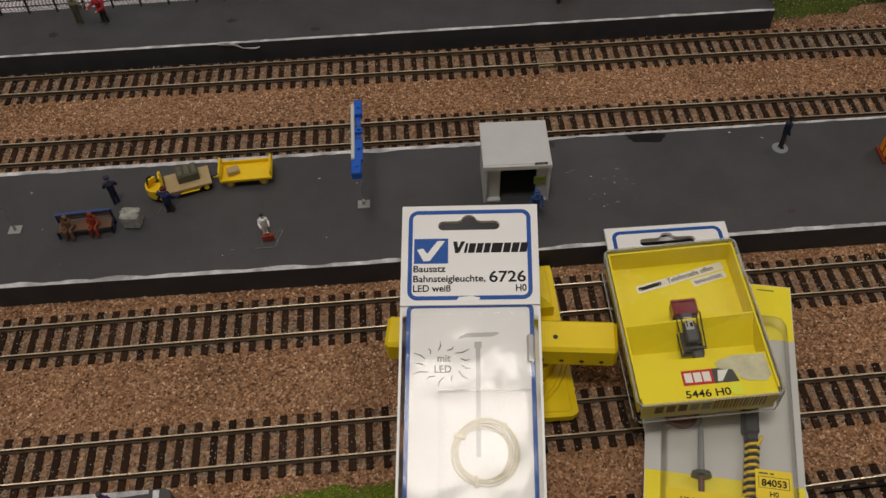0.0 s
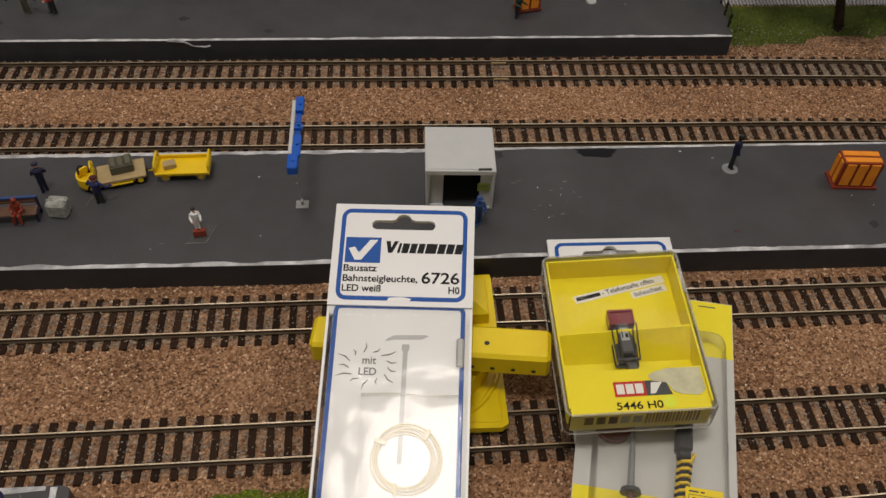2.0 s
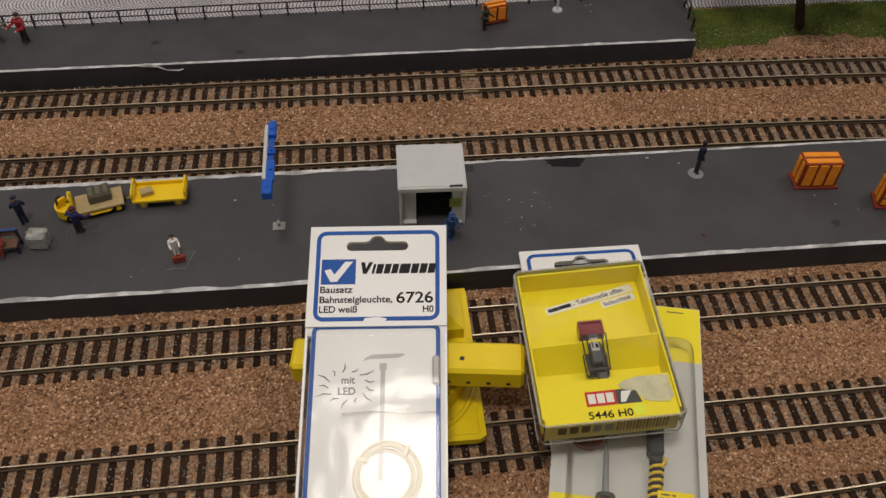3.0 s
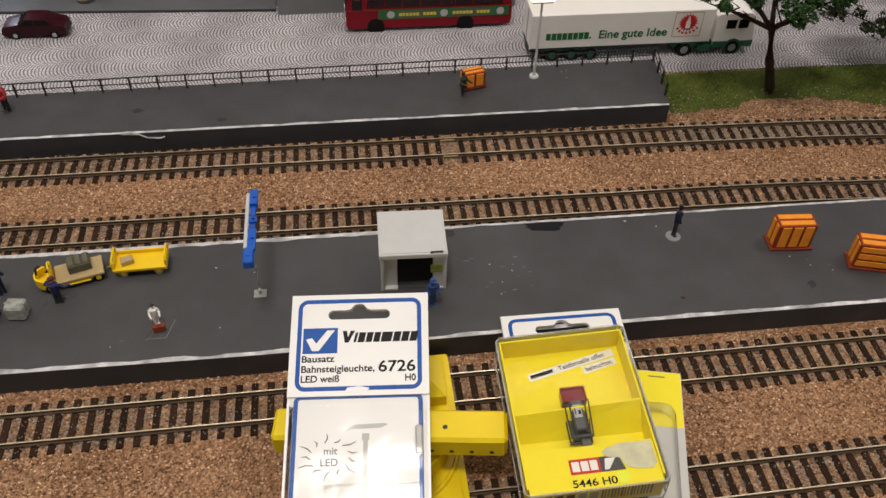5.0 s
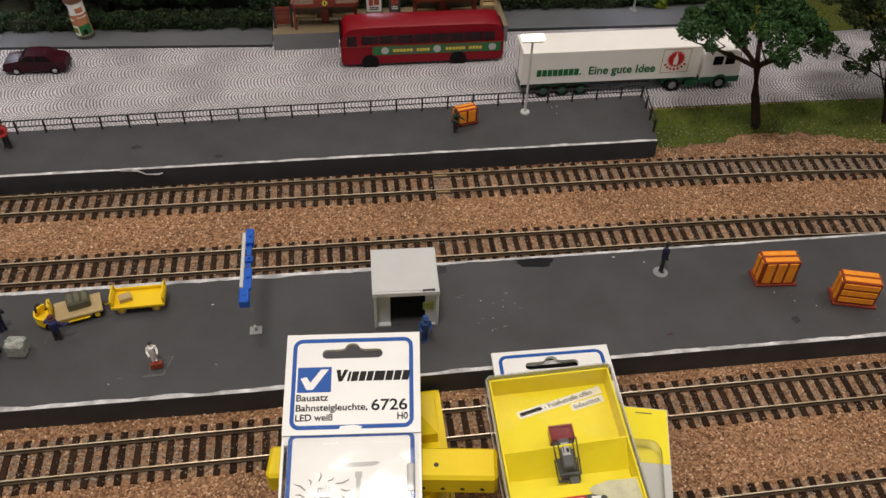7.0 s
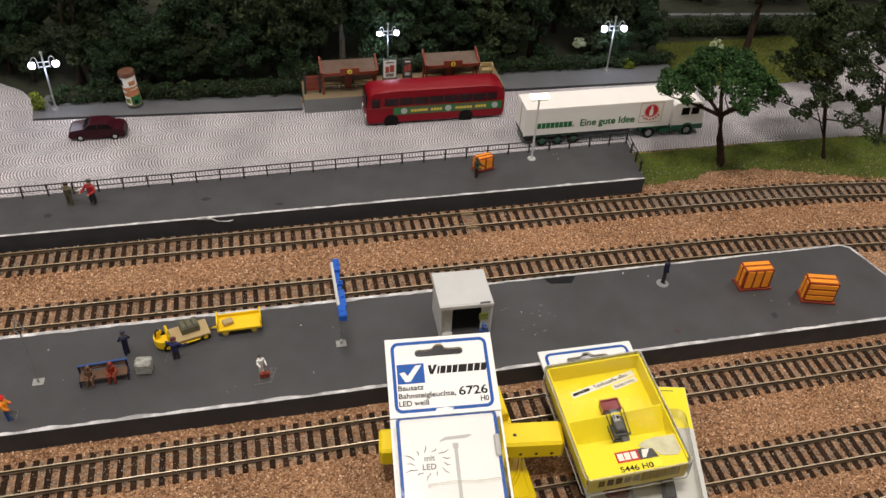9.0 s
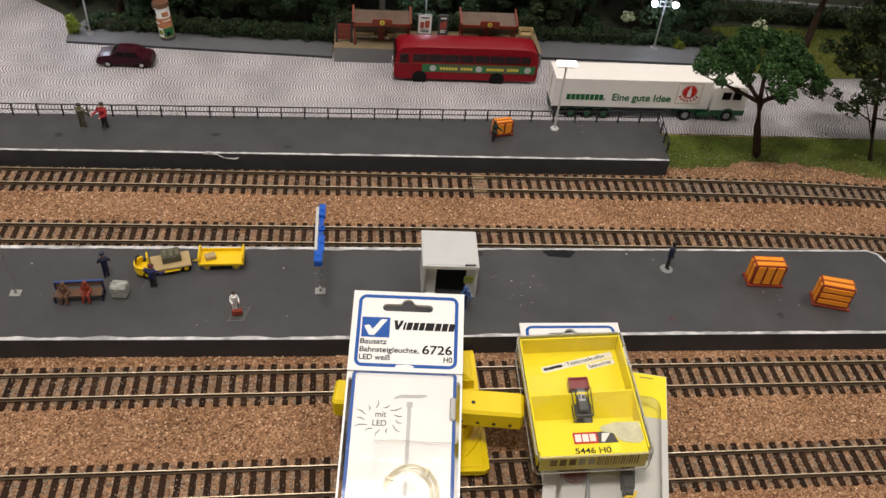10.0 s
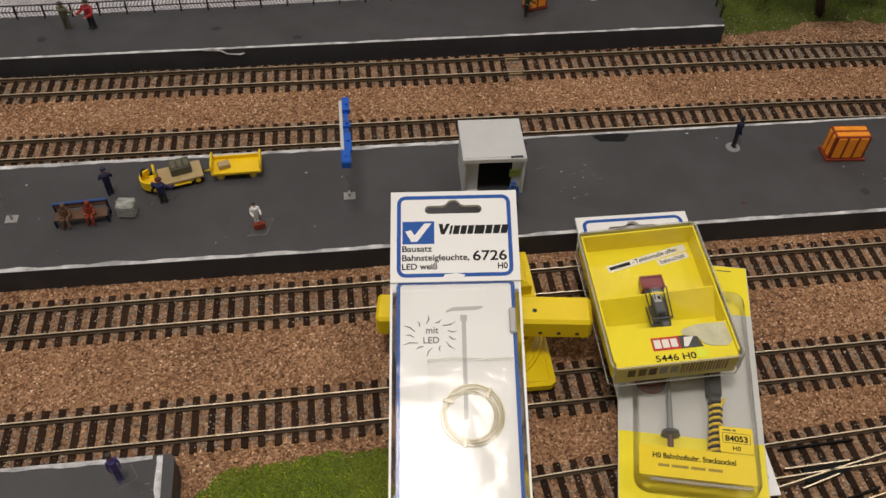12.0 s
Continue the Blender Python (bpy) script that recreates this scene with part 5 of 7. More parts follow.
ob = thing("luggage_trailer", mm(-65.2, 66.6, 0, 0, 0, 1.5) @ Matrix.Diagonal((0.9, 0.95, 0.95, 1)), "bright yellow four-wheeled luggage trailer with raised ends", "trailer")
part("tray", Geo().box(-16, 16, -7.5, 7.5, 4.4, 5.6, 0.3), M_CARTYEL, ob)
for y in (-7.3, 7.3):
    part("side_board", Geo().box(-16, 16, y - 0.5, y + 0.5, 5.6, 8.0 if y > 0 else 6.8, 0.2), M_CARTYEL, ob)
for x in (-15.6, 15.6):
    part("end_frame", Geo().box(x - 0.6, x + 0.6, -7, 7, 5.6, 8.6).box(x - 0.6, x + 0.6, -7, -5.8, 8.6, 11.2).box(x - 0.6, x + 0.6, 5.8, 7, 8.6, 11.2).tube([(x, -6.4, 11), (x, -5.2, 12.6), (x, 5.2, 12.6), (x, 6.4, 11)], 0.7, 6), M_CARTYEL, ob)
part("axle_frame", Geo().box(-11, 11, -4, 4, 3, 4.4), M_DARK, ob)
part("drawbar", Geo().box(-22, -15, -0.5, 0.5, 3, 3.8), M_CARTYEL, ob)
for x in (-10.5, 10.5):
    for y in (-5.8, 5.8):
        wheel(ob, x, y, 2.7, 1.4, M_CARTYEL, M_TAN)
whole("parcel", Geo().box(-3.4, 3.4, -2.4, 2.4, 0, 3, 0.3), M_TAN, "small tan parcel lying on the yellow trailer", "parcel", mm(-72.5, 66, 5.4, 0, 0, 20))

ob = thing("platform_bench", mm(-148, 34, 0, 0, 0, 4), "wooden platform bench with a blue back rail", "bench")
part("seat", Geo().box(-15, 13, -3.6, 3.4, 4.6, 5.6, 0.2), M_BENCHWOOD, ob, "brown wooden seat")
for z in (7.2, 9.0):
    part("back_slat", Geo().box(-15, 13, 3.4, 4.2, z, z + 1.3, 0.15), M_BENCHWOOD, ob)
part("top_rail", Geo().box(-15.6, 13.6, 3.2, 4.8, 10.4, 11.6, 0.3), M_BLUEF, ob, "blue top rail")
for x in (-15, 13):
    part("end_frame", Geo().box(x - 0.6, x + 0.6, -3.8, -2.8, 0, 4.6).box(x - 0.6, x + 0.6, 3.4, 4.6, 0, 10.4).box(x - 0.6, x + 0.6, -3.8, 4.2, 3.6, 4.6), M_NAVY, ob, "dark blue end frame")


def seated(x, y, body, label):
    g = Geo()
    g.cyl((0, 0, 0), (0, 0.4, 5.2), 1.9, 2.2, 8).ball((0, 0.4, 5.4), 2.2, 1.6, 1.3)
    g.ball((0, 0, 8.0), 1.5, 1.6, 1.8, 8, 6)
    for s in (-1, 1):
        g.tube([(s * 1.1, -0.5, 0.6), (s * 1.5, -4.2, 0.6), (s * 1.8, -4.8, -4.4)], [1.1, 1.0, 0.7], 6)
        g.tube([(s * 2.1, 0.2, 5.0), (s * 3.0, -1.4, 2.6), (s * 1.6, -3.2, 1.8)], [0.9, 0.8, 0.6], 6)
    return whole("figurine", g, body, label, "figurine", mm(x, y, 5.6), "painted figurines on the platforms", smooth=True)


seated(-157, 32.5, M_BENCHWOOD, "seated brown plastic figurine on the platform bench")
seated(-144, 33.5, M_RUST, "seated orange brown plastic figurine on the platform bench")
whole("wrapped_parcel", Geo().box(-5.0, 5.0, -4.3, 4.3, 0, 9.4, 1.1).box(-5.2, 5.2, -0.5, 0.5, 0, 9.6, 0.2).ball((-1.8, 1.4, 9.2), 1.6, 1.4, 0.8).ball((2.4, -1.2, 9.2), 1.3, 1.3, 0.7), M_GREYBOX, "grey silvery wrapped parcel standing on the platform", "parcel", mm(-125.2, 37.4, 0, 0, 0, -6))


# ---- orange crates ----
def crate(x, y, z, turn, upright, label, sx=22.5, sy=11.5, sz=18.6, n=3, foot=1.2):
    ob = thing("crate", mm(x, y, z, 0, 0, turn), label, "crate", "orange crates")
    part("pallet", Geo().box(-sx / 2 - foot, sx / 2 + foot + 0.4, -sy / 2 - 0.8 * foot, sy / 2 + 0.7 * foot, 0, 1.7, 0.3), M_RUST, ob, "red brown base board")
    part("body", Geo().box(-sx / 2 + 0.3, sx / 2 - 0.3, -sy / 2 + 0.3, sy / 2 - 0.3, 1.7, sz - 0.3), M_RUST, ob, "red brown crate core")
    gap = 1.65
    for sgn in (-1, 1):
        for i in range(n):
            if upright:
                a, w = -sx / 2 + 1.2, (sx - 2.4) / n
                b = (a + i * w + gap / 2, a + (i + 1) * w - gap / 2, sgn * sy / 2 - 0.35, sgn * sy / 2 + 0.35, 2.6, sz - 1)
            else:
                a, w = 2.2, (sz - 2.8) / n
                b = (-sx / 2 + 1.4, sx / 2 - 1.4, sgn * sy / 2 - 0.35, sgn * sy / 2 + 0.35, a + i * w + gap / 2, a + (i + 1) * w - gap / 2)
            part("plank", Geo().box(*b, 0.1), M_ORANGE, ob)
        for i in range(2):
            a, w = -sy / 2 + 0.8, (sy - 1.6) / 2
            part("plank", Geo().box(sgn * sx / 2 - 0.35, sgn * sx / 2 + 0.35, a + i * w + gap / 2, a + (i + 1) * w - gap / 2, 2.6, sz - 1, 0.1), M_ORANGE, ob)
    for i in range(2):
        a, w = -sy / 2 + 0.5, (sy - 1.0) / 2
        part("plank", Geo().box(-sx / 2 + 1.3, sx / 2 - 1.3, a + i * w + gap / 2, a + (i + 1) * w - gap / 2, sz - 0.4, sz + 0.3, 0.1), M_ORANGE, ob)
    return ob


crate(305.8, 50.4, 0, -3.5, True, "orange wooden crate with upright planks on a red brown base")
crate(346.2, 29.4, 0, -15, False, "orange wooden crate with level planks on a red brown base")
crate(144, 226.5, 0.6, 14, True, "small orange crate on a hand truck at the far platform", 16.5, 9, 13, 2, 0.4)

# ---- small marks lying on the platforms ----
def flake(x, y, r, mat, label, seed, long=1.0):
    rf = np.random.default_rng(seed)
    k = 14 if r < 2 else 40
    size = [rf.uniform(0.75, 1.1) if r < 2 else 0.95 + 0.5 * noise.noise((1.6 * math.cos(6.283 * i / k), 1.6 * math.sin(6.283 * i / k), seed)) + rf.uniform(-0.03, 0.03) for i in range(k)]
    g = Geo().prism([(r * long * q * math.cos(6.283 * i / k), r * q * math.sin(6.283 * i / k)) for i, q in enumerate(size)], 0.02, 0.1)
    return whole("stain" if r > 2 else "paint_fleck", g, mat, label, "stain" if r > 2 else "fleck", mm(x, y, 0))


M_STAIN = paint("oil_stain", (0.017, 0.017, 0.019), 0.6, grain=0.2, blotch=0.2, blotch_mm=6, spec=0.05)
M_FAINT = paint("faint_spot", (0.032, 0.032, 0.036), 0.55, grain=0.2, blotch=0.2, blotch_mm=3, spec=0.3)
flake(166, 78.6, 3.9, M_STAIN, "dark oil stain on the platform surface", 3, 3.2)
flake(107.5, 77.5, 3.2, M_FAINT, "faint dark spot on the platform surface", 8, 1.5)
for x, y, r, long, mat in ((-87, 217, 2.4, 1.5, M_FAINT), (-30, 202, 2.2, 1.5, M_FAINT), (-162, -154, 3.2, 3.0, M_STAIN), (-206, 213, 2.6, 1.3, M_FAINT)):
    flake(x, y, r, mat, "faint dark spot on the platform surface", int(x) + 400, long)
for i, (x, y, r, long) in enumerate(((124, 33, 0.3, 5), (127, 36, 0.25, 6), (138, 29, 0.22, 4), (143, 39, 0.3, 2), (149, 31, 0.2, 3), (-92, 8, 0.3, 1), (-92.6, 5.6, 0.3, 1), (-91.4, 10.6, 0.25, 1), (-70, 14, 0.25, 7), (20, 20, 0.2, 5), (262, 30, 0.35, 1.6), (270, 26, 0.3, 1.4), (312, 36, 0.4, 1.5), (323, 31, 0.4, 1.5), (-160, 12, 0.3, 2), (190, 54, 0.25, 1.2), (115, 54, 0.5, 5), (118, 55.5, 0.4, 6), (143.6, 54.5, 0.9, 2.2), (135, 47.5, 0.5, 4), (141, 49, 0.6, 2), (147, 46, 0.4, 4), (139, 29.5, 0.7, 2.5), (133, 28, 0.4, 3), (150, 42, 0.35, 5), (-96, -132, 0.5, 4), (-93, -135, 0.4, 5), (-98, -136, 0.3, 3))):
    flake(x, y, 0.7 * r, M_SCRATCH, "faint pale scratch on the platform", 60 + i, long)
flake(215, 78, 0.5, M_EDGE, "white paint fleck on the platform", 2, 2)
rf = np.random.default_rng(9)
for i in range(10):
    x, y = rf.uniform(-190, 400), rf.uniform(6, 78)
    if 60 < x < 104 and y > 36:
        continue
    flake(x, y, rf.uniform(0.18, 0.4), M_EDGE, "white paint fleck on the platform", 20 + i, rf.uniform(0.8, 2))
for x, y in ((230.4, 14.4), (-20.4, 18), (128, 50), (133, 36), (140, 44), (131, 27), (212, 240), (216, 241), (214, 232), (302.7, 39.3), (312.2, 31.5)):
    flake(x, y, 0.42, M_EDGE, "white paint fleck on the platform", int(x) + 300)
flake(230.2, 14.2, 1.1, M_CAPRED, "small dark red chip on the platform", 5, 1.6)
flake(306.8, 17.3, 2.4, M_FAINT, "faint dark spot on the platform surface", 6, 1.2)
whole("paint_drip", Geo().tube([(-94, 191.6, 0.2), (-88, 191.2, 0.2), (-83, 190.9, -0.4), (-78, 191.0, -3.6), (-70, 191.1, -4.4), (-67, 191.1, -3.4)], [0.9, 1.1, 0.7, 0.4, 0.6, 0.4], 6), M_EDGE, "white paint drip over the platform edge", "paint drip")

# ---- vehicles on the street ----
def road_wheel(parent, x, y, r, w, hub):
    side = -1 if y < 0 else 1
    o = part("wheel", Geo().cyl((x, y - w / 2, r), (x, y + w / 2, r), r, n=22), M_TYRE, parent, smooth=True)
    part("rim", Geo().cyl((x, y + side * w * 0.3, r), (x, y + side * (w / 2 + 0.12), r), r * 0.62, r * 0.55, 16), hub, o)
    part("hub_cap", Geo().cyl((x, y + side * w * 0.4, r), (x, y + side * (w / 2 + 0.5), r), r * 0.25, r * 0.2, 10), hub, o)


M_ADVERT = paint("advert_yellow", (0.62, 0.55, 0.06), 0.5, grain=0.1)


def bus():
    ob = thing("city_bus", mm(125, 345, ROAD_TOP), "dark red single-deck bus with a green and yellow advert band", "bus")
    prof = [(-64, 3.2), (-66.5, 6), (-66.5, 15), (-65, 27), (-62.5, 31.4), (-58, 33.4), (-40, 34.2), (50, 34.2), (60, 33.4), (64, 31.4), (66, 26), (66.5, 8), (65, 3.2)]
    n = len(prof)
    # body: straight sides, roof drawn in towards its middle
    vs, fs = [], []
    across = (-1, -0.9, -0.72, -0.45, -0.15, 0.15, 0.45, 0.72, 0.9, 1)
    k = len(across)
    for x, z in prof:
        t = max(0.0, (z - 28.6) / 5.6)
        vs += [(x, (14.3 - 2.4 * t * t) * f, z + 2.3 * min(t, 1) * (1 - f * f)) for f in across]
    for i in range(n):
        j = (i + 1) % n
        fs += [(k * i + q, k * i + q + 1, k * j + q + 1, k * j + q) for q in range(k - 1)]
    fs += [tuple(k * i for i in range(n)), tuple(k * i + k - 1 for i in range(n - 1, -1, -1))]
    part("body", Geo().add(vs, fs), M_BUSRED, ob, smooth=True)
    part("chassis", Geo().box(-60, 62, -12.5, 12.5, 1.8, 3.4), M_DARK, ob)
    for s in (-1, 1):
        y = s * 14.3
        for i in range(8):
            x0 = -49.5 + i * 14.1
            part("window", Geo().box(x0, x0 + 13.3 - (4 if i == 7 else 0), y - 0.25, y + 0.25, 21, 28.4, 0.2), M_BUSWIN, ob, "dark side window")
        part("door_window", Geo().box(-61.5, -53.5, y - 0.25, y + 0.25, 19, 28.6, 0.2), M_BUSWIN, ob)
        part("trim_strip", Geo().box(-65, 65.8, y - 0.3, y + 0.3, 18.9, 19.5), M_RUST, ob)
        band = part("advert_band", Geo().box(-41, 64, y - 0.3, y + 0.3, 11, 18.6), M_GREENPRINT, ob, "green advert band")
        for x in (-31, 11.5, 57):
            part("badge", Geo().cyl((x, y - 0.45, 14.8), (x, y + 0.45, 14.8), 3.1, n=18), M_GREYPRINT, band, "pale round badge")
        for x0 in (-24.5, 18.5):
            part("word_panel", Geo().box(x0 - 1, x0 + 31, y - 0.36, y + 0.36, 12.0, 17.6), M_OLIVE, band)
            for i in range(11):
                if i == 6:
                    continue
                xx = x0 + i * 2.75
                g = Geo().box(xx, xx + 2.2, y - 0.46, y + 0.46, 13.4, 15.9)
                part("word_bar", g, M_ADVERT, band, "yellow lettering bar")
        part("wheel_arch", Geo().cyl((-43, y - 0.3, 4.6), (-43, y + 0.3, 4.6), 7.0, n=20), M_TYRE, ob)
        part("wheel_arch", Geo().cyl((29, y - 0.3, 4.6), (29, y + 0.3, 4.6), 7.0, n=20), M_TYRE, ob)
        road_wheel(ob, -43, s * 12.9, 5.6, 3.6, M_TYRE)
        road_wheel(ob, 29, s * 12.9, 5.6, 3.6, M_TYRE)
    part("windscreen", Geo().box(-66.6, -65.4, -12, 12, 18, 30, 0.3), M_WINDOW, ob)
    part("rear_window", Geo().box(65.4, 66.6, -10, 10, 21, 29, 0.3), M_WINDOW, ob)
    for y in (-10.5, 10.5):
        part("headlight", Geo().cyl((-67.1, y, 10), (-66.3, y, 10), 1.8, n=12), M_WHITE, ob)
    part("bumper", Geo().box(-67.6, -65, -14, 14, 4, 6.6, 0.6), M_MGREY, ob)
    return ob


bus()


def truck():
    ob = thing("semi_trailer_truck", mm(280, 290, ROAD_TOP), "white semi-trailer truck with green chassis and green slogan", "truck")
    box = part("trailer_box", Geo().box(-84.5, 57, -14.4, 14.4, 12, 40, 0.5), M_TRUCK, ob, "white trailer box")
    for x in (-84.7, 57.2):
        part("corner_post", Geo().box(x - 0.4, x + 0.4, -14.6, -13.4, 12, 40), M_WHITE, box)
    part("door_seam", Geo().box(-84.9, -84.4, -0.3, 0.3, 13, 39), M_MGREY, box)
    part("skirt", Geo().box(-84, 20, -13, 13, 8.5, 11.5), M_DARK, ob)
    part("chassis_beam", Geo().box(-84, 82, -6, 6, 6, 9), M_GREENP, ob, "green chassis beam")
    for x in (-66, -51, -36):
        part("mudguard", Geo().box(x - 6.5, x + 6.5, -13.6, 13.6, 9.6, 10.8, 0.3), M_GREENP, ob)
        for y in (-12, 12):
            road_wheel(ob, x, y, 5.2, 4, M_GREENP)
    part("tractor_frame", Geo().box(30, 84, -11, 11, 5.5, 10.5, 0.5), M_GREENP, ob, "green tractor frame")
    cab = part("cab", Geo().side([(61, 9), (92, 9), (93.5, 14), (92.5, 21), (89.5, 33), (86.5, 34.6), (63, 34.6), (61, 32.5)], -13.6, 13.6), M_TRUCK, ob, "white driver's cab")
    part("cab_skirt", Geo().box(61, 94.2, -13.9, 13.9, 5.5, 11.5, 0.6), M_GREENP, cab, "green cab skirt")
    for s in (-1, 1):
        part("side_window", Geo().box(69, 77, s * 13.7 - 0.3, s * 13.7 + 0.3, 22, 29.6, 0.3), M_WINDOW, cab)
        part("side_window", Geo().box(79, 87, s * 13.7 - 0.3, s * 13.7 + 0.3, 22, 29.6, 0.3), M_WINDOW, cab)
        part("wheel_arch", Geo().cyl((78, s * 13.6 - 0.4, 6), (78, s * 13.6 + 0.4, 6), 7.2, n=20), M_GREENP, cab)
        road_wheel(ob, 78, s * 12.4, 5.6, 3.8, M_MGREY)
        road_wheel(ob, 39, s * 12.4, 5.6, 4.6, M_MGREY)
        part("mudguard", Geo().box(31, 47, s * 12.4 - 2.3, s * 12.4 + 2.3, 11, 12, 0.4), M_GREENP, ob)
        part("fuel_tank", Geo().box(50, 61, s * 11 - 2.4, s * 11 + 2.4, 3.4, 8.6, 0.8), M_GREENP, ob)
    part("windscreen", Geo().box(91, 92.9, -11.5, 11.5, 21, 30, 0.3).move(Matrix.Translation((-0.7, 0, 0))), M_WINDOW, cab)
    # slogan and badge on the near side
    up = Matrix.Rotation(radians(90), 4, "X")
    y = -14.62
    for i in range(9):
        x0 = -72.8 + i * 4.2
        if i == 8:
            part("word_bar", Geo().box(x0, x0 + 1.4, y - 0.06, y + 0.1, 19.2, 20.7), M_GREENPRINT, box, "green lettering bar")
            continue
        g = Geo().box(x0, x0 + 3.6, y - 0.06, y + 0.1, 19.2, 24.8)
        part("word_bar", g, M_GREENPRINT, box, "green lettering bar")
    lettering("slogan", "Eine gute Idee", 9.8, -32.2, y, 19.2, M_GREENPRINT, box, up, 0.2, label="green slogan lettering", wide=53.4)
    for bx in ((26, 48.4, 17.6, 18), (26, 48.4, 38, 38.4), (26, 26.4, 17.6, 38), (48, 48.4, 17.6, 38)):
        part("badge_border", Geo().box(bx[0], bx[1], y - 0.05, y + 0.1, bx[2], bx[3]), M_TAN, box)
    star = [((7.6 if i % 2 else 5.6) * math.cos(i * math.pi / 18) + 37.2, (7.6 if i % 2 else 5.6) * math.sin(i * math.pi / 18) + 29.6) for i in range(36)]
    part("sun_badge", Geo().side(star, y - 0.08, y + 0.1), M_RED, box, "red sun-shaped badge")
    part("bottle_mark", Geo().side([(35.4, 24.6), (39, 24.6), (39, 30), (37.9, 32.6), (37.9, 34.6), (36.5, 34.6), (36.5, 32.6), (35.4, 30)], y - 0.14, y), M_WHITE, box, "white bottle shape")
    for i in range(7):
        a = math.pi * (1.18 + 0.64 * i / 6)
        part("word_bar", Geo().box(-0.8, 0.8, y - 0.08, y + 0.05, -0.9, 0.9, m=Matrix.Translation((37.2 + 9.2 * math.cos(a), 0, 29.6 + 9.2 * math.sin(a))) @ Matrix.Rotation(-(a - 1.5 * math.pi), 4, "Y")), M_RED, box)
    return ob


truck()


def car():
    ob = thing("car", mm(-182, 350, ROAD_TOP, 0, 0, 178.5) @ Matrix.Scale(0.92, 4), "small dark maroon hatchback parked on the cobbles", "car")
    prof = [(-25, 3), (-26, 6), (-25, 10), (-22, 11.6), (-17, 12), (-11, 16.6), (-7, 17.2), (6, 17), (12, 13), (24, 11), (26, 9), (26.3, 5), (25, 3)]
    n = len(prof)
    vs, fs = [], []
    for x, z in prof:
        t = max(0.0, (z - 11.5) / 5.7)
        w = 10.2 - 2.2 * t - 0.8 * (abs(x) / 26) ** 4
        vs += [(x, -w, z), (x, -w * 0.5, z + 0.35), (x, w * 0.5, z + 0.35), (x, w, z)]
    for i in range(n):
        j = (i + 1) % n
        fs += [(4 * i + k, 4 * i + k + 1, 4 * j + k + 1, 4 * j + k) for k in range(3)]
    fs += [tuple(4 * i for i in range(n)), tuple(4 * i + 3 for i in range(n - 1, -1, -1))]
    part("body", Geo().add(vs, fs), M_CARRED, ob)
    for s in (-1, 1):
        part("side_window", Geo().add([(-15, s * 10.1, 12.4), (-2, s * 10.1, 12.4), (-2, s * 8.75, 16.2), (-10.5, s * 8.75, 16.2), (-15, s * 9.0, 12.4), (-2, s * 9.0, 12.4), (-2, s * 7.5, 16.2), (-10.5, s * 7.5, 16.2)], [(0, 1, 2, 3), (4, 5, 6, 7), (0, 1, 5, 4), (2, 3, 7, 6), (0, 3, 7, 4), (1, 2, 6, 5)]), M_WINDOW, ob)
        part("side_window", Geo().add([(-0.8, s * 10.1, 12.4), (11, s * 10.1, 12.4), (6, s * 8.75, 16.2), (-0.8, s * 8.75, 16.2), (-0.8, s * 9.0, 12.4), (11, s * 9.0, 12.4), (6, s * 7.5, 16.2), (-0.8, s * 7.5, 16.2)], [(0, 1, 2, 3), (4, 5, 6, 7), (0, 1, 5, 4), (2, 3, 7, 6), (0, 3, 7, 4), (1, 2, 6, 5)]), M_WINDOW, ob)
        for x in (-16, 16):
            road_wheel(ob, x, s * 9, 3.5, 2.2, M_GREYPRINT)
        part("headlight", Geo().box(25.4, 26.6, s * 7.5 - 1.6, s * 7.5 + 1.6, 6.8, 8.8, 0.3), M_WHITE, ob)
        part("tail_light", Geo().box(-26.2, -25.2, s * 7.5 - 1.5, s * 7.5 + 1.5, 7, 9.4, 0.3), M_CAPRED, ob)
    part("windscreen", Geo().add([(12.4, -7.5, 13.3), (12.4, 7.5, 13.3), (6.8, 6.8, 17), (6.8, -6.8, 17), (11.8, -7.5, 12.6), (11.8, 7.5, 12.6), (6.2, 6.8, 16.2), (6.2, -6.8, 16.2)], [(0, 1, 2, 3), (4, 5, 6, 7), (0, 1, 5, 4), (2, 3, 7, 6), (0, 3, 7, 4), (1, 2, 6, 5)]), M_WINDOW, ob)
    part("bumper", Geo().box(25.5, 27.2, -9, 9, 3.6, 5.6, 0.4), M_DARK, ob)
    part("bumper", Geo().box(-27, -25.3, -9, 9, 3.6, 5.6, 0.4), M_DARK, ob)
    return ob


car()


# ---- bus stop and pillar ----
M_HUTWALL = paint("hut_wall", (0.13, 0.095, 0.06), 0.7, grain=0.15, blotch=0.25, blotch_mm=5)


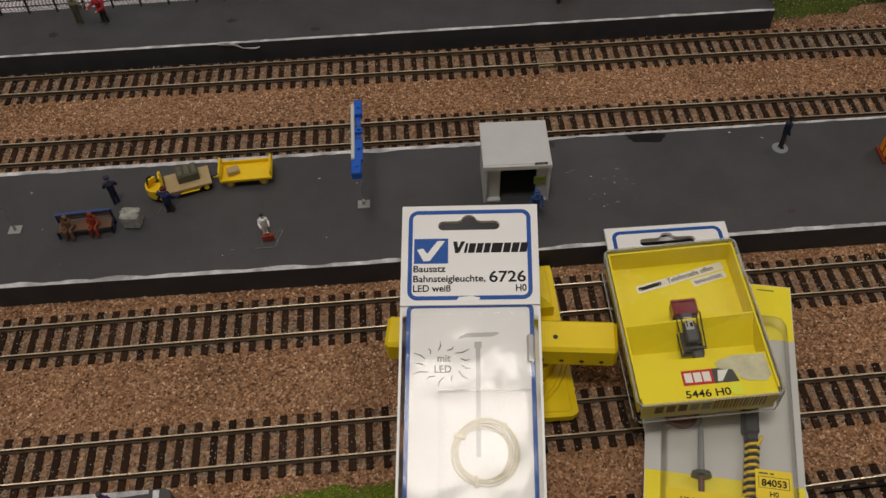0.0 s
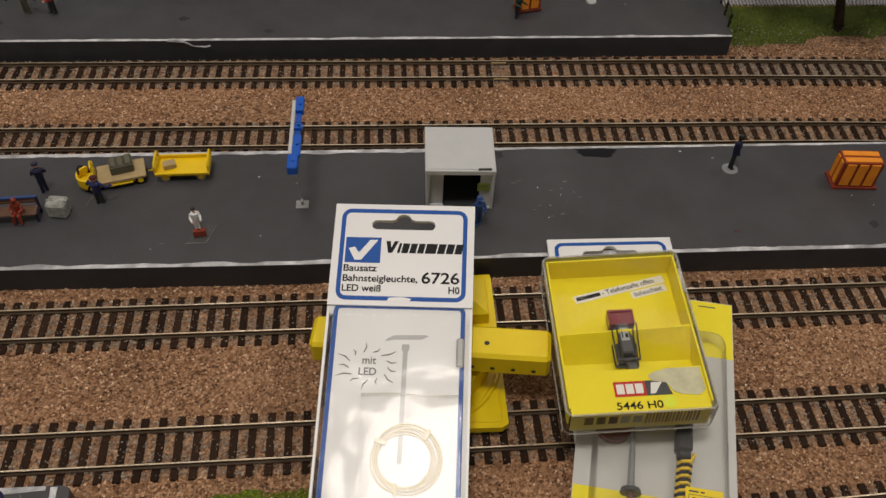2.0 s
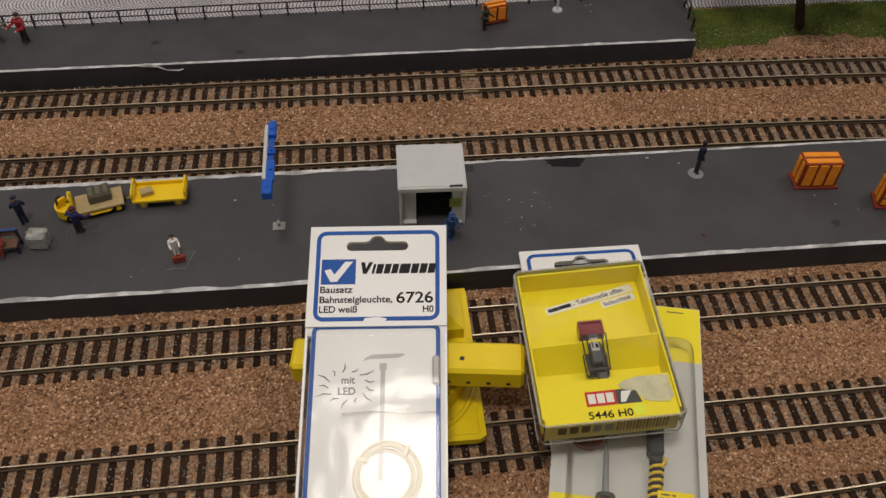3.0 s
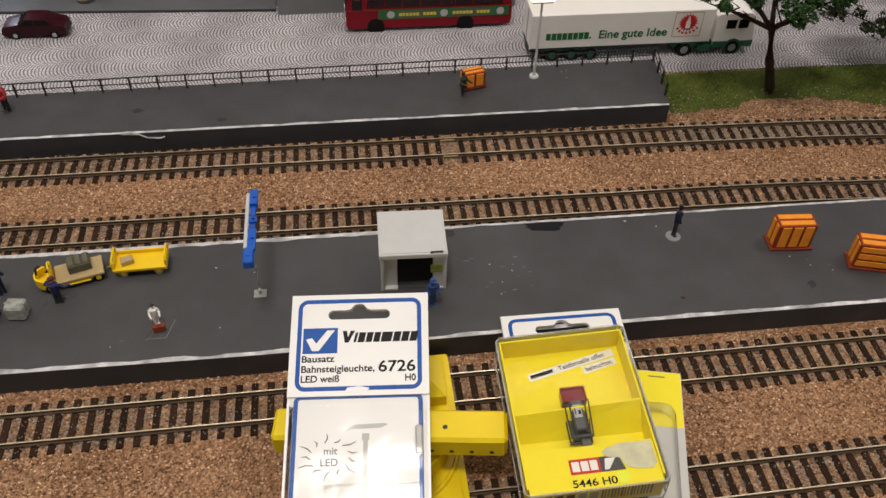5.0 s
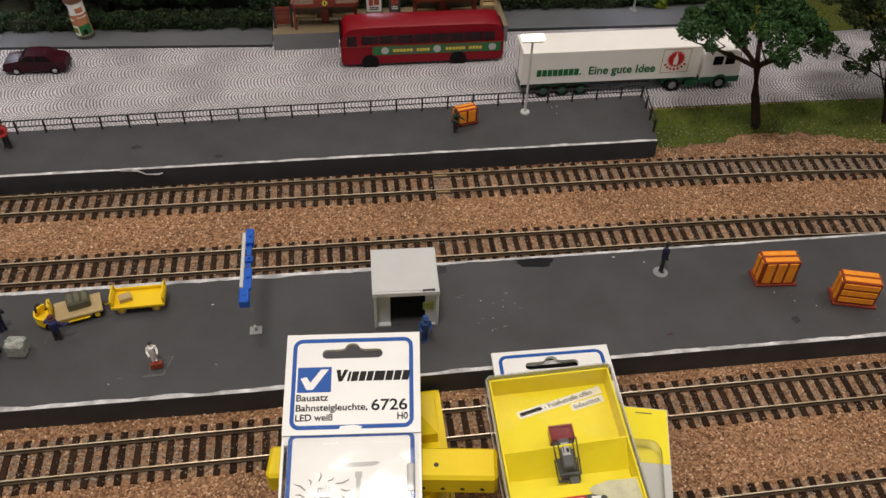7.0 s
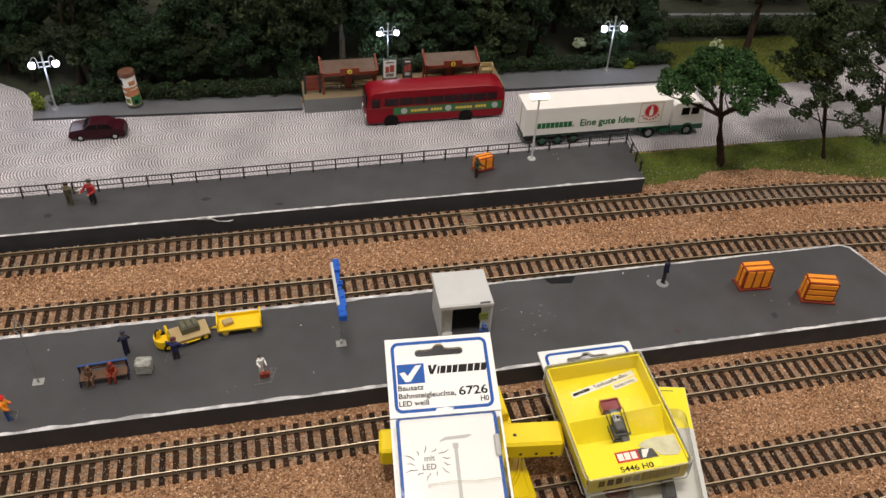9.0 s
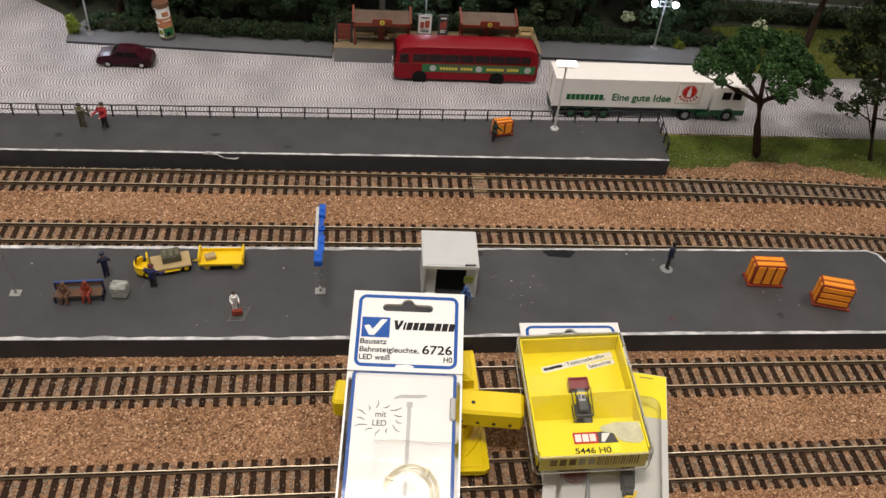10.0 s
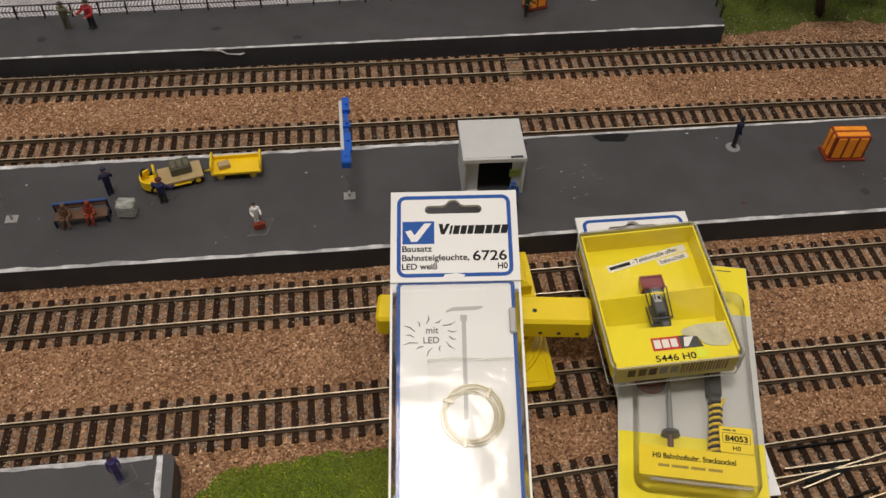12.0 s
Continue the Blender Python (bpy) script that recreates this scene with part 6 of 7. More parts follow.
def bus_stop_hut(x, y):
    ob = thing("bus_stop_shelter", mm(x, y, 0.2), "red brown bus stop shelter with a milky sloped roof", "bus shelter", "bus stop shelters")
    for px in (-25, 25):
        for py in (-7, 7):
            part("post", Geo().box(px - 1, px + 1, py - 1, py + 1, 0, 25.5 if py > 0 else 23.4), M_WOODRED, ob)
    roof = part("roof", Geo().add([(-26, -10, 23), (26, -10, 23), (26, 8, 27), (-26, 8, 27), (-26, -10, 24), (26, -10, 24), (26, 8, 28), (-26, 8, 28)], [(0, 1, 2, 3), (4, 5, 6, 7), (0, 1, 5, 4), (1, 2, 6, 5), (2, 3, 7, 6), (3, 0, 4, 7)]), M_ROOFGLASS, ob, "milky translucent roof")
    for px in (-26.5, 26.5):
        part("gable", Geo().add([(px - 0.8, -11, 22), (px + 0.8, -11, 22), (px + 0.8, 9, 27), (px - 0.8, 9, 27), (px - 0.8, -11, 25), (px + 0.8, -11, 25), (px + 0.8, 9, 32), (px - 0.8, 9, 32)], [(0, 1, 2, 3), (4, 5, 6, 7), (0, 1, 5, 4), (1, 2, 6, 5), (2, 3, 7, 6), (3, 0, 4, 7)]), M_WOODRED, roof)
    part("beam", Geo().box(-27, 27, -11, -9.6, 21, 24), M_WOODRED, ob)
    board = part("sign_board", Geo().box(-9, 9, -12, -11, 22, 28.5), M_WOODRED, ob, "red brown sign board with a pale yellow badge")
    part("badge", Geo().cyl((0, -12.3, 25.2), (0, -12, 25.2), 2.3, n=14), M_ADVERT, board)
    part("badge_mark", Geo().box(-0.5, 0.5, -12.5, -12.2, 24.0, 26.4), M_BLACK, board)
    part("back_wall", Geo().box(-25, 25, 6.5, 7.5, 2, 24), M_HUTWALL, ob)
    for px in (-16, 15):
        part("bench", Geo().box(px - 9, px + 9, 2, 5.6, 5.2, 6.4).box(px - 8, px - 7, 2.6, 5, 0, 5.2).box(px + 7, px + 8, 2.6, 5, 0, 5.2), M_TAN, ob)
    part("centre_post", Geo().box(-3.5, 3, 2, 4, 0, 24), M_WOODRED, ob)
    return ob


M_PRINTRED = paint("faded_red_print", (0.36, 0.07, 0.05), 0.5, grain=0.2)
bus_stop_hut(48, 377.5)
bus_stop_hut(148.5, 380.5)
for x, half, face, words in ((89, 7.0, M_WHITE, "white notice board with red and dark print at the bus stop"), (106.5, 4.8, M_DGREY, "narrow dark notice board with red print at the bus stop")):
    ob = thing("notice_board", mm(x, 384.5, 0.2), words, "notice board")
    for px in (-half + 1, half - 1):
        part("post", Geo().box(px - 0.6, px + 0.6, -0.5, 0.5, 0, 6), M_DARK, ob)
    part("frame", Geo().box(-half, half, -0.8, 0.8, 5.5, 26, 0.3), M_DGREY, ob)
    sheet = part("sheet", Geo().box(-half + 0.8, half - 0.8, -1.1, -0.7, 6.5, 25), face, ob)
    part("print_block", Geo().box(-0.62 * half, -0.1 * half, -1.3, -1.0, 12, 18.5), M_PRINTRED, sheet)
    part("print_block", Geo().box(0.0, 0.62 * half, -1.3, -1.0, 12.6, 20), M_PRINTRED, sheet)
    for i in range(3):
        part("print_bar", Geo().box(-0.55 * half, 0.55 * half, -1.3, -1.0, (8.2, 10.0, 22.2)[i], (9.2, 10.8, 23.4)[i]), M_WHITE if face is M_DGREY else M_DGREY, sheet)
ob = thing("wooden_gate", mm(12, 374.5, 0.2), "red brown wooden gate panels beside the bus shelter", "gate")
for px in (-6, 8):
    part("post", Geo().box(px - 1, px + 1, -1, 1, 0, 22), M_DARK, ob)
for i in range(5):
    part("board", Geo().box(-5, 7, -0.5, 0.5, 3 + i * 3.2, 5.6 + i * 3.2), M_WOODRED, ob)
ob = thing("bench", mm(188, 389, 0.2), "small tan wooden bench at the bus stop end", "bench")
part("seat", Geo().box(-7, 7, -3, 3, 6, 7.2), M_TAN, ob)
part("backrest", Geo().box(-7, 7, 2, 3, 8.5, 12.5), M_TAN, ob)
for px in (-6, 6):
    part("leg", Geo().box(px - 0.7, px + 0.7, -2.5, 3, 0, 12), M_TAN, ob)

ob = thing("advertising_pillar", mm(-153, 396, -12.6, 0, -4.5, 0), "leaning round advertising pillar with torn colourful posters", "pillar")
part("plinth", Geo().cyl((0, 0, 0), (0, 0, 3), 7.6, 7.4, 24), M_DGREY, ob)
part("shaft", Geo().cyl((0, 0, 3), (0, 0, 33), 6.9, 6.9, 24), M_TAN, ob, smooth=True)
part("cap", Geo().cyl((0, 0, 33), (0, 0, 36.5), 7.8, 7.2, 24), M_CAPBROWN, ob)


def poster(a0, a1, z0, z1, mat, label, r=7.02):
    n = 8
    vs = [(r * math.cos(a0 + (a1 - a0) * i / n), r * math.sin(a0 + (a1 - a0) * i / n), z + 0.5 * noise.noise((i, z, 4))) for z in (z0, z1) for i in range(n + 1)]
    vs += [(x * 0.985, y * 0.985, z) for x, y, z in vs]
    k = 2 * (n + 1)
    fs = [(i, i + 1, n + 2 + i, n + 1 + i) for i in range(n)] + [(k + i, k + i + 1, k + n + 2 + i, k + n + 1 + i) for i in range(n)]
    part("poster", Geo().add(vs, fs), mat, ob, label)


A = -math.pi / 2
poster(A - 1.5, A + 1.5, 22.5, 32, M_WHITE, "pale torn poster")
poster(A - 1.5, A + 1.4, 13, 22, M_POSTER, "salmon orange poster")
poster(A - 1.4, A - 0.2, 4, 12.5, M_WHITE, "pale poster")
poster(A - 0.1, A + 1.3, 4, 12.8, M_GREENPRINT, "green poster")
poster(A - 1.2, A - 0.7, 24, 31, M_BLACK, "black print", 7.1)
poster(A + 0.1, A + 1.0, 24, 28.5, M_POSTER, "salmon print", 7.1)
poster(A - 1.3, A - 0.4, 17.2, 18.6, M_WHITE, "white torn stripe", 7.1)
poster(A + 0.1, A + 1.2, 19.4, 20.4, M_WHITE, "white torn stripe", 7.1)
poster(A - 1.0, A - 0.3, 6, 11, M_BUSH, "yellow green print", 7.1)
poster(A + 0.2, A + 0.7, 5, 9, M_BLACK, "black print", 7.1)


# ---- packages lying on the near tracks ----
def lay(corner, along, up):
    """The pose of a flat thing from its lower left corner, a point along its lower edge and one up its left edge; millimetres."""
    o, x = Vector(corner), (Vector(along) - Vector(corner)).normalized()
    y = Vector(up) - o
    y = (y - x * y.dot(x)).normalized()
    z = x.cross(y)
    m = Matrix((x, y, z)).transposed().to_4x4()
    m.translation = o * S
    return m


def holed_plate(w, y0, y1, z0, z1, hole):
    """A card from y0 to y1 with a hanging hole; hole: a loop of points."""
    bm = bmesh.new()
    loops = [[(0, y0), (w, y0), (w, y1), (0, y1)], hole]
    for pts in loops:
        vs = [bm.verts.new((x * S, y * S, z1 * S)) for x, y in pts]
        for a, b in zip(vs, vs[1:] + vs[:1]):
            bm.edges.new((a, b))
    bmesh.ops.triangle_fill(bm, edges=bm.edges, use_beauty=True)
    got = bmesh.ops.extrude_face_region(bm, geom=bm.faces[:])
    for v in got["geom"]:
        if isinstance(v, bmesh.types.BMVert):
            v.co.z = z0 * S
    bmesh.ops.recalc_face_normals(bm, faces=bm.faces)
    return bm


def hang_hole(cx, cy, half=14.5, r=2.3):
    pts = [(cx + half - r + r * math.cos(a), cy + r * math.sin(a)) for a in np.linspace(-math.pi / 2, math.pi / 2, 7)]
    pts += [(cx + 5.5, cy + r)] + [(cx + 3.6 * math.cos(a), cy + r + 0.2 + 2.9 * math.sin(a)) for a in np.linspace(0.15, math.pi - 0.15, 8)] + [(cx - 5.5, cy + r)]
    pts += [(cx - half + r + r * math.cos(a), cy + r * math.sin(a)) for a in np.linspace(math.pi / 2, 1.5 * math.pi, 7)]
    return pts


def plate_part(name, bm, mat, parent, label=""):
    me = bpy.data.meshes.new(name)
    bm.to_mesh(me)
    bm.free()
    me.materials.append(mat)
    ob = new(name, me)
    ob.parent = parent
    return tagged(ob, label)


def wrinkled(w0, w1, y0, y1, z, amp, seed, nx=26, ny=44):
    """A film over a package, slightly wavy, its rim drawn down."""
    g = Geo()
    vs = []
    for j in range(ny + 1):
        for i in range(nx + 1):
            u, v = i / nx, j / ny
            rim = min(u, 1 - u, v, 1 - v) * 26
            x, y = w0 + (w1 - w0) * u, y0 + (y1 - y0) * v
            zz = z * min(rim, 1) + amp * min(rim, 1) * (noise.noise((x / 13, y / 13, seed)) + 0.5 * noise.noise((x / 5, y / 5, seed + 3)))
            vs.append((x, y, zz))
    g.add(vs, [(j * (nx + 1) + i, j * (nx + 1) + i + 1, (j + 1) * (nx + 1) + i + 1, (j + 1) * (nx + 1) + i) for j in range(ny) for i in range(nx)])
    return g


def rounded_ring(x0, x1, y0, y1, width, r, z0, z1, steps=6):
    """A flat printed frame with round corners."""
    loops = []
    for inset in (0, width):
        q, loop = max(r - inset, 0.3), []
        for cx, cy, a0 in ((x1 - r, y1 - r, 0), (x0 + r, y1 - r, 1), (x0 + r, y0 + r, 2), (x1 - r, y0 + r, 3)):
            loop += [(cx + q * math.cos((a0 + i / steps) * math.pi / 2), cy + q * math.sin((a0 + i / steps) * math.pi / 2)) for i in range(steps + 1)]
        loops.append(loop)
    n = len(loops[0])
    vs = [(x, y, z) for z in (z0, z1) for loop in loops for x, y in loop]
    fs = []
    for i in range(n):
        j = (i + 1) % n
        fs += [(i, n + i, n + j, j), (2 * n + i, 2 * n + j, 3 * n + j, 3 * n + i), (i, j, 2 * n + j, 2 * n + i), (n + i, 3 * n + i, 3 * n + j, n + j)]
    return Geo().add(vs, fs)


def lamp_package(m, label, full=True):
    """White hanging card with a blue border; a printed header folded over the clear front."""
    W, L, F = 64.0, 169.5, 119.7
    ob = thing("blister_package", m, label, "package")
    plate_part("card", holed_plate(W, 0, L, -0.9, 0, hang_hole(31.7, L - 10.5)), M_WHITE, ob, "white backing card")
    head = plate_part("header", holed_plate(W, F, L - 0.15, 0.05, 1.3, hang_hole(31.7, L - 10.5)), M_WHITE, ob, "white printed header flap")
    b, t = 2.0, 1.36
    part("border_line", rounded_ring(3.2, W - 3.2, F + 2.4, L - 2.6, b, 4.5, t - 0.1, t), M_BLUE, head, "blue border line with round corners")
    part("border_line", rounded_ring(3.0, W - 3.0, 6, F + 1, b, 3.5, -0.02, 0.1), M_BLUE, ob, "blue border line")
    part("torn_spot", Geo().prism([(26, F + 2.0), (36, F + 2.2), (37, F + 3.4), (33, F + 4.3), (27, F + 3.8)], t - 0.02, t + 0.03), M_WHITE, head, "scuffed white spot")
    if not full:
        return ob
    logo = part("logo_panel", Geo().box(6, 22, L - 29.5, L - 17, t - 0.1, t), M_BLUE, head, "blue emblem square")
    part("tick", Geo().prism([(7.4, L - 22.5), (10.2, L - 21.8), (12.2, L - 24.6), (17, L - 18.2), (20.6, L - 18.2), (13.4, L - 28.2), (10.4, L - 28.2)], t, t + 0.06), M_WHITE, logo, "white tick mark")
    x, low, high = 24.4, L - 24.4, L - 19.6
    part("word_bar", Geo().prism([(x + 0.9, low), (x + 2.7, low), (x + 5.6, L - 18.6), (x + 3.7, L - 18.6), (x + 2.3, low + 2.6), (x + 1.9, L - 18.6), (x - 0.1, L - 18.6)], t - 0.05, t + 0.02), M_BLACK, head, "black wedge of the brand mark")
    x += 4.9
    lean = lambda x0, x1, z0, z1: ([(x0 + 0.22 * (z0 - low), z0), (x1 + 0.22 * (z0 - low), z0), (x1 + 0.22 * (z1 - low), z1), (x0 + 0.22 * (z1 - low), z1)], t - 0.05, t + 0.02)
    for w in (1.2, 3.1, 2.9, 2.9, 4.9, 3.3, 3.3, 3.3):
        part("word_bar", Geo().prism(*lean(x, x + w, low, high)), M_BLACK, head, "black lettering bar")
        x += w + 0.6
    for words, size, x, y, bold, wide in (("Bausatz", 4.5, 5.6, L - 33.6, 0.09, 15.0), ("Bahnsteigleuchte,", 4.5, 5.6, L - 38.5, 0.09, 33.4), ("LED weiß", 4.5, 5.6, L - 43.2, 0.09, 17.4), ("6726", 7.5, 40.8, L - 38.8, 0.13, 16.8), ("H0", 4.5, 52.9, L - 43.4, 0.09, 4.9)):
        lettering("print", words, size, x, y, t, M_BLACK, head, None, bold, wide=wide)
    # printed lamp and burst on the card
    part("printed_lamp", Geo().box(34.6, 36.6, F - 68, F - 17, 0.02, 0.12).prism([(26.6, F - 15.8), (30, F - 14.9), (42, F - 14.6), (45.4, F - 13.2), (44, F - 12.6), (30.5, F - 13.0), (27.6, F - 14.4)], 0.02, 0.12).box(34.0, 37.2, F - 20, F - 17, 0.02, 0.14), M_GREYPRINT, ob, "grey printed lamp picture")
    lettering("print", "mit", 4.6, 17.2, F - 26, 0.1, M_INK, ob, None, 0.08)
    lettering("print", "LED", 4.6, 15.8, F - 31, 0.1, M_INK, ob, None, 0.08)
    for i in range(13):
        a = 2 * math.pi * i / 13 + 0.1
        far = 1.0 if i % 2 else 0.82
        tip = (20.0 + 15.2 * far * math.cos(a + 0.12), F - 27 + 10.4 * far * math.sin(a + 0.12))
        root = (20.0 + 8.4 * math.cos(a + 0.3), F - 27 + 6.2 * math.sin(a + 0.3))
        bend = ((tip[0] + root[0]) / 2 + 0.7 * math.sin(a), (tip[1] + root[1]) / 2 - 0.7 * math.cos(a))
        part("burst_ray", Geo().tube([(*tip, 0.1), (*bend, 0.1), (*root, 0.1)], [0.1, 0.3, 0.2], 4), M_INK, ob)
    g = Geo()
    rc = np.random.default_rng(8)
    for k in range(11):
        r, cx, cy = 11.2 + 0.34 * k, 38.5 + rc.normal() * 0.55, F - 66 + rc.normal() * 0.55
        g.tube([(cx + r * math.cos(a) + 0.35 * math.sin(2 * a + k), cy + r * math.sin(a) * 0.98, 0.5 + 0.3 * (k % 3) + 0.1 * math.sin(3 * a)) for a in np.linspace(0, 6.283, 40)[:-1]], 0.34, 5, True)
    for a in (0.9, 2.6, 4.4):
        x0, y0 = 38.5 + 12.9 * math.cos(a), F - 66 + 12.9 * math.sin(a)
        g.box(-2.6, 2.6, -0.8, 0.8, 0.3, 1.9, 0.2, m=Matrix.Translation((x0, y0, 0)) @ Matrix.Rotation(a + 0.3, 4, "Z"))
    part("wire_coil", g, paint("cream_wire", (0.62, 0.56, 0.38), 0.4, grain=0.05), ob, "coil of thin cream wire", True)
    part("lamp_foot", Geo().box(29, 35.4, 8.4, 12.6, 0.2, 2.2, 0.5).box(33, 35.6, 11.6, 14.4, 0.2, 1.6, 0.3), M_BLACK, ob, "small dark lamp foot")
    part("lamp_post", Geo().cyl((38, 10.4, 1.4), (54, 9.6, 1.4), 1.3, n=8), M_GREYPRINT, ob, "small grey lamp post piece")
    part("hook_tab", Geo().box(W - 6.6, W - 3.2, F - 27, F - 14, 0.3, 1.6, 0.8), M_GREYPRINT, ob, "grey tab at the rim")
    part("inner_bag", wrinkled(18, 59, 5, F - 40, 1.3, 0.12, 4), M_BAG, ob, "crinkled clear inner bag", True)
    part("bag_edge", Geo().tube([(18, F - 39.6, 1.5), (32, F - 39.0, 1.7), (46, F - 39.8, 1.6), (59, F - 39.2, 1.5)], 0.3, 5), M_SHELLEDGE, ob, "folded edge of the clear bag")
    part("film", wrinkled(1.0, W - 1.0, 1, F - 0.3, 2.6, 0.16, 9), M_FILM, ob, "clear glossy front film", True)
    part("film_skirt", Geo().prism([(0, 0), (W + 1.5, 0), (W + 2.5, -8.4), (W - 8, -8.0), (W / 2, -8.8), (4, -7.6), (-1.5, -8.2)], -1.1, -0.92), M_BAG, ob, "clear film edge")
    return ob


lamp_package(lay((7.8, -164.3, -9.0), (71.4, -170.8, -6.2), (22.0, -3.8, 43.4)), "white hanging package with blue border and a coil of wire")
lamp_package(lay((123.5, -160.5, -9.6), (188.5, -161.9, -8.2), (127.0, 9.0, 1.6)), "white hanging package with blue border lying under other packs", False)


M_BROWNPRINT = paint("brown_print", (0.30, 0.21, 0.02), 0.5, grain=0.1)


def clock_package(m):
    """Yellow and white card with a clear blister that holds a clock pole and a striped cable."""
    W, L = 68.0, 142.4
    ob = thing("blister_package", m, "yellow and white blister package with a small grey clock pole", "package")
    part("card", Geo().box(0, W, 0, L, -0.9, 0), M_CARDGREY, ob, "white backing card")
    part("yellow_top", Geo().box(0.3, W - 0.3, 112, L - 0.3, 0.01, 0.1), M_YELLOW, ob, "yellow printed head")
    part("yellow_foot", Geo().box(0.3, W - 0.3, 0.3, 41.2, 0.01, 0.1), M_YELLOW, ob, "yellow printed foot")
    part("red_strip", Geo().box(0, W, -0.2, 0.2, -0.8, 0.2), M_RED, ob)
    part("fine_print", Geo().box(52, 60, 139, 139.6, 0.08, 0.16), M_OLIVE, ob)
    # blister: a rounded tray turned over
    def tray(x0, x1, y0, y1, z, r, steps=5):
        g = Geo()
        rings = []
        for inset, zz in ((0, 0.1), (0.6, z * 0.8), (1.6, z), (3.0, z)):
            pts = []
            for cx, cy, a0 in ((x1 - r, y1 - r, 0), (x0 + r, y1 - r, 1), (x0 + r, y0 + r, 2), (x1 - r, y0 + r, 3)):
                for k in range(steps + 1):
                    a = (a0 + k / steps) * math.pi / 2
                    pts.append((cx + (r - inset) * math.cos(a), cy + (r - inset) * math.sin(a), zz))
            rings.append(pts)
        n = len(rings[0])
        g.add([p for ring in rings for p in ring], [(i * n + k, i * n + (k + 1) % n, (i + 1) * n + (k + 1) % n, (i + 1) * n + k) for i in range(3) for k in range(n)] + [tuple(range(3 * n, 4 * n))])
        return g

    part("blister", tray(7, W - 5, 12, 120, 11, 7), M_BLISTER, ob, "clear rounded blister", True)
    part("blister_ridge", Geo().tube([(13, 14.6, 10.8), (W / 2, 14.2, 11.2), (W - 11, 14.6, 10.8)], 0.7, 6), M_SHELLEDGE, ob, "bright clear blister ridge", True)
    part("clock_pole", Geo().cyl((23.6, 41, 4), (23.6, 60, 4), 1.5, 1.2, 10).cyl((23.6, 60, 4), (23.6, 86, 4), 0.9, 0.7, 10), M_MGREY, ob, "grey clock pole")
    part("clock_foot", Geo().cyl((23.6, 39.4, 4), (23.6, 41.2, 4), 4.4, 4.0, n=20), M_DGREY, ob, "dark round clock foot", True)
    part("clock_pin", Geo().cyl((23.6, 31.5, 4), (23.6, 39.4, 4), 1.3, n=10), M_CAPBROWN, ob, "brown pin of the clock foot")
    part("clock_face", Geo().cyl((23.6, 92, 3), (23.6, 92, 6), 7, n=24), M_SHELTER, ob, "round clock")
    part("red_pad", Geo().cyl((15.5, 69.5, 0.4), (15.5, 69.5, 3), 8.0, 7.5, 24), M_WOODRED, ob, "dark red round pad")
    part("plug", Geo().box(41.4, 48.4, 61, 78, 1, 7, 1.2).box(42.4, 47.6, 58, 61, 1.6, 6.4, 0.6), M_DARK, ob, "black plug")
    for i in range(17):
        y = 32 + i * 1.6
        x = 43.6 + 0.075 * (y - 32)
        part("cable_turn", Geo().tube([(x - 2.6, y - 0.2, 3.6), (x - 1.2, y + 0.3, 5.4), (x + 1.2, y + 0.7, 5.6), (x + 2.7, y + 0.9, 3.8)], 0.95, 6), M_CARTYEL if i % 2 else M_BLACK, ob, smooth=True)
    part("cable_end", Geo().tube([(46.5, 55, 4.6), (48.4, 58.5, 5.4), (49.4, 60.5, 5.0)], 0.8, 6), M_CARTYEL, ob, smooth=True)
    label = part("number_label", Geo().box(44.2, 59.2, 30.6, 43.2, 11.2, 11.35), M_YELLOWP, ob, "yellow number label")
    part("label_frame", Geo().box(45.4, 58.0, 40.0, 40.25, 11.33, 11.4).box(45.4, 58.0, 35.2, 35.45, 11.33, 11.4).box(45.4, 45.65, 35.4, 40.0, 11.33, 11.4).box(57.75, 58.0, 35.4, 40.0, 11.33, 11.4), M_OLIVE, label, "thin dark frame line")
    lettering("print", "84053", 4.0, 46.6, 36.2, 11.36, M_BLACK, label, None, 0.12, wide=10.2)
    lettering("print", "H0", 3.0, 49.6, 31.8, 11.36, M_BLACK, label, None, 0.06, wide=3.6)
    part("print_bar", Geo().box(45.6, 49.4, 41.2, 41.9, 11.33, 11.4).box(50.2, 51.8, 41.2, 41.9, 11.33, 11.4), M_OLIVE, label)
    strip = part("title_label", Geo().box(7.6, 59.4, 16, 30.2, 11.05, 11.18), M_YELLOWP, ob, "yellow title strip")
    lettering("print", "H0 Bahnhofsuhr, Stecksockel", 3.6, 13.5, 24.6, 11.2, M_BLACK, strip, None, 0.09, wide=37)
    for x0, x1 in ((16, 21), (22, 29.5), (30.5, 37), (38.2, 44.5)):
        part("print_bar", Geo().box(x0, x1, 20.6, 21.9, 11.17, 11.22), M_BROWNPRINT, strip, "brown lettering bar")
    return ob


clock_package(lay((110.3, -164.4, -7.2), (176.4, -179.9, -6.2), (142.4, -26.5, 7.4)))


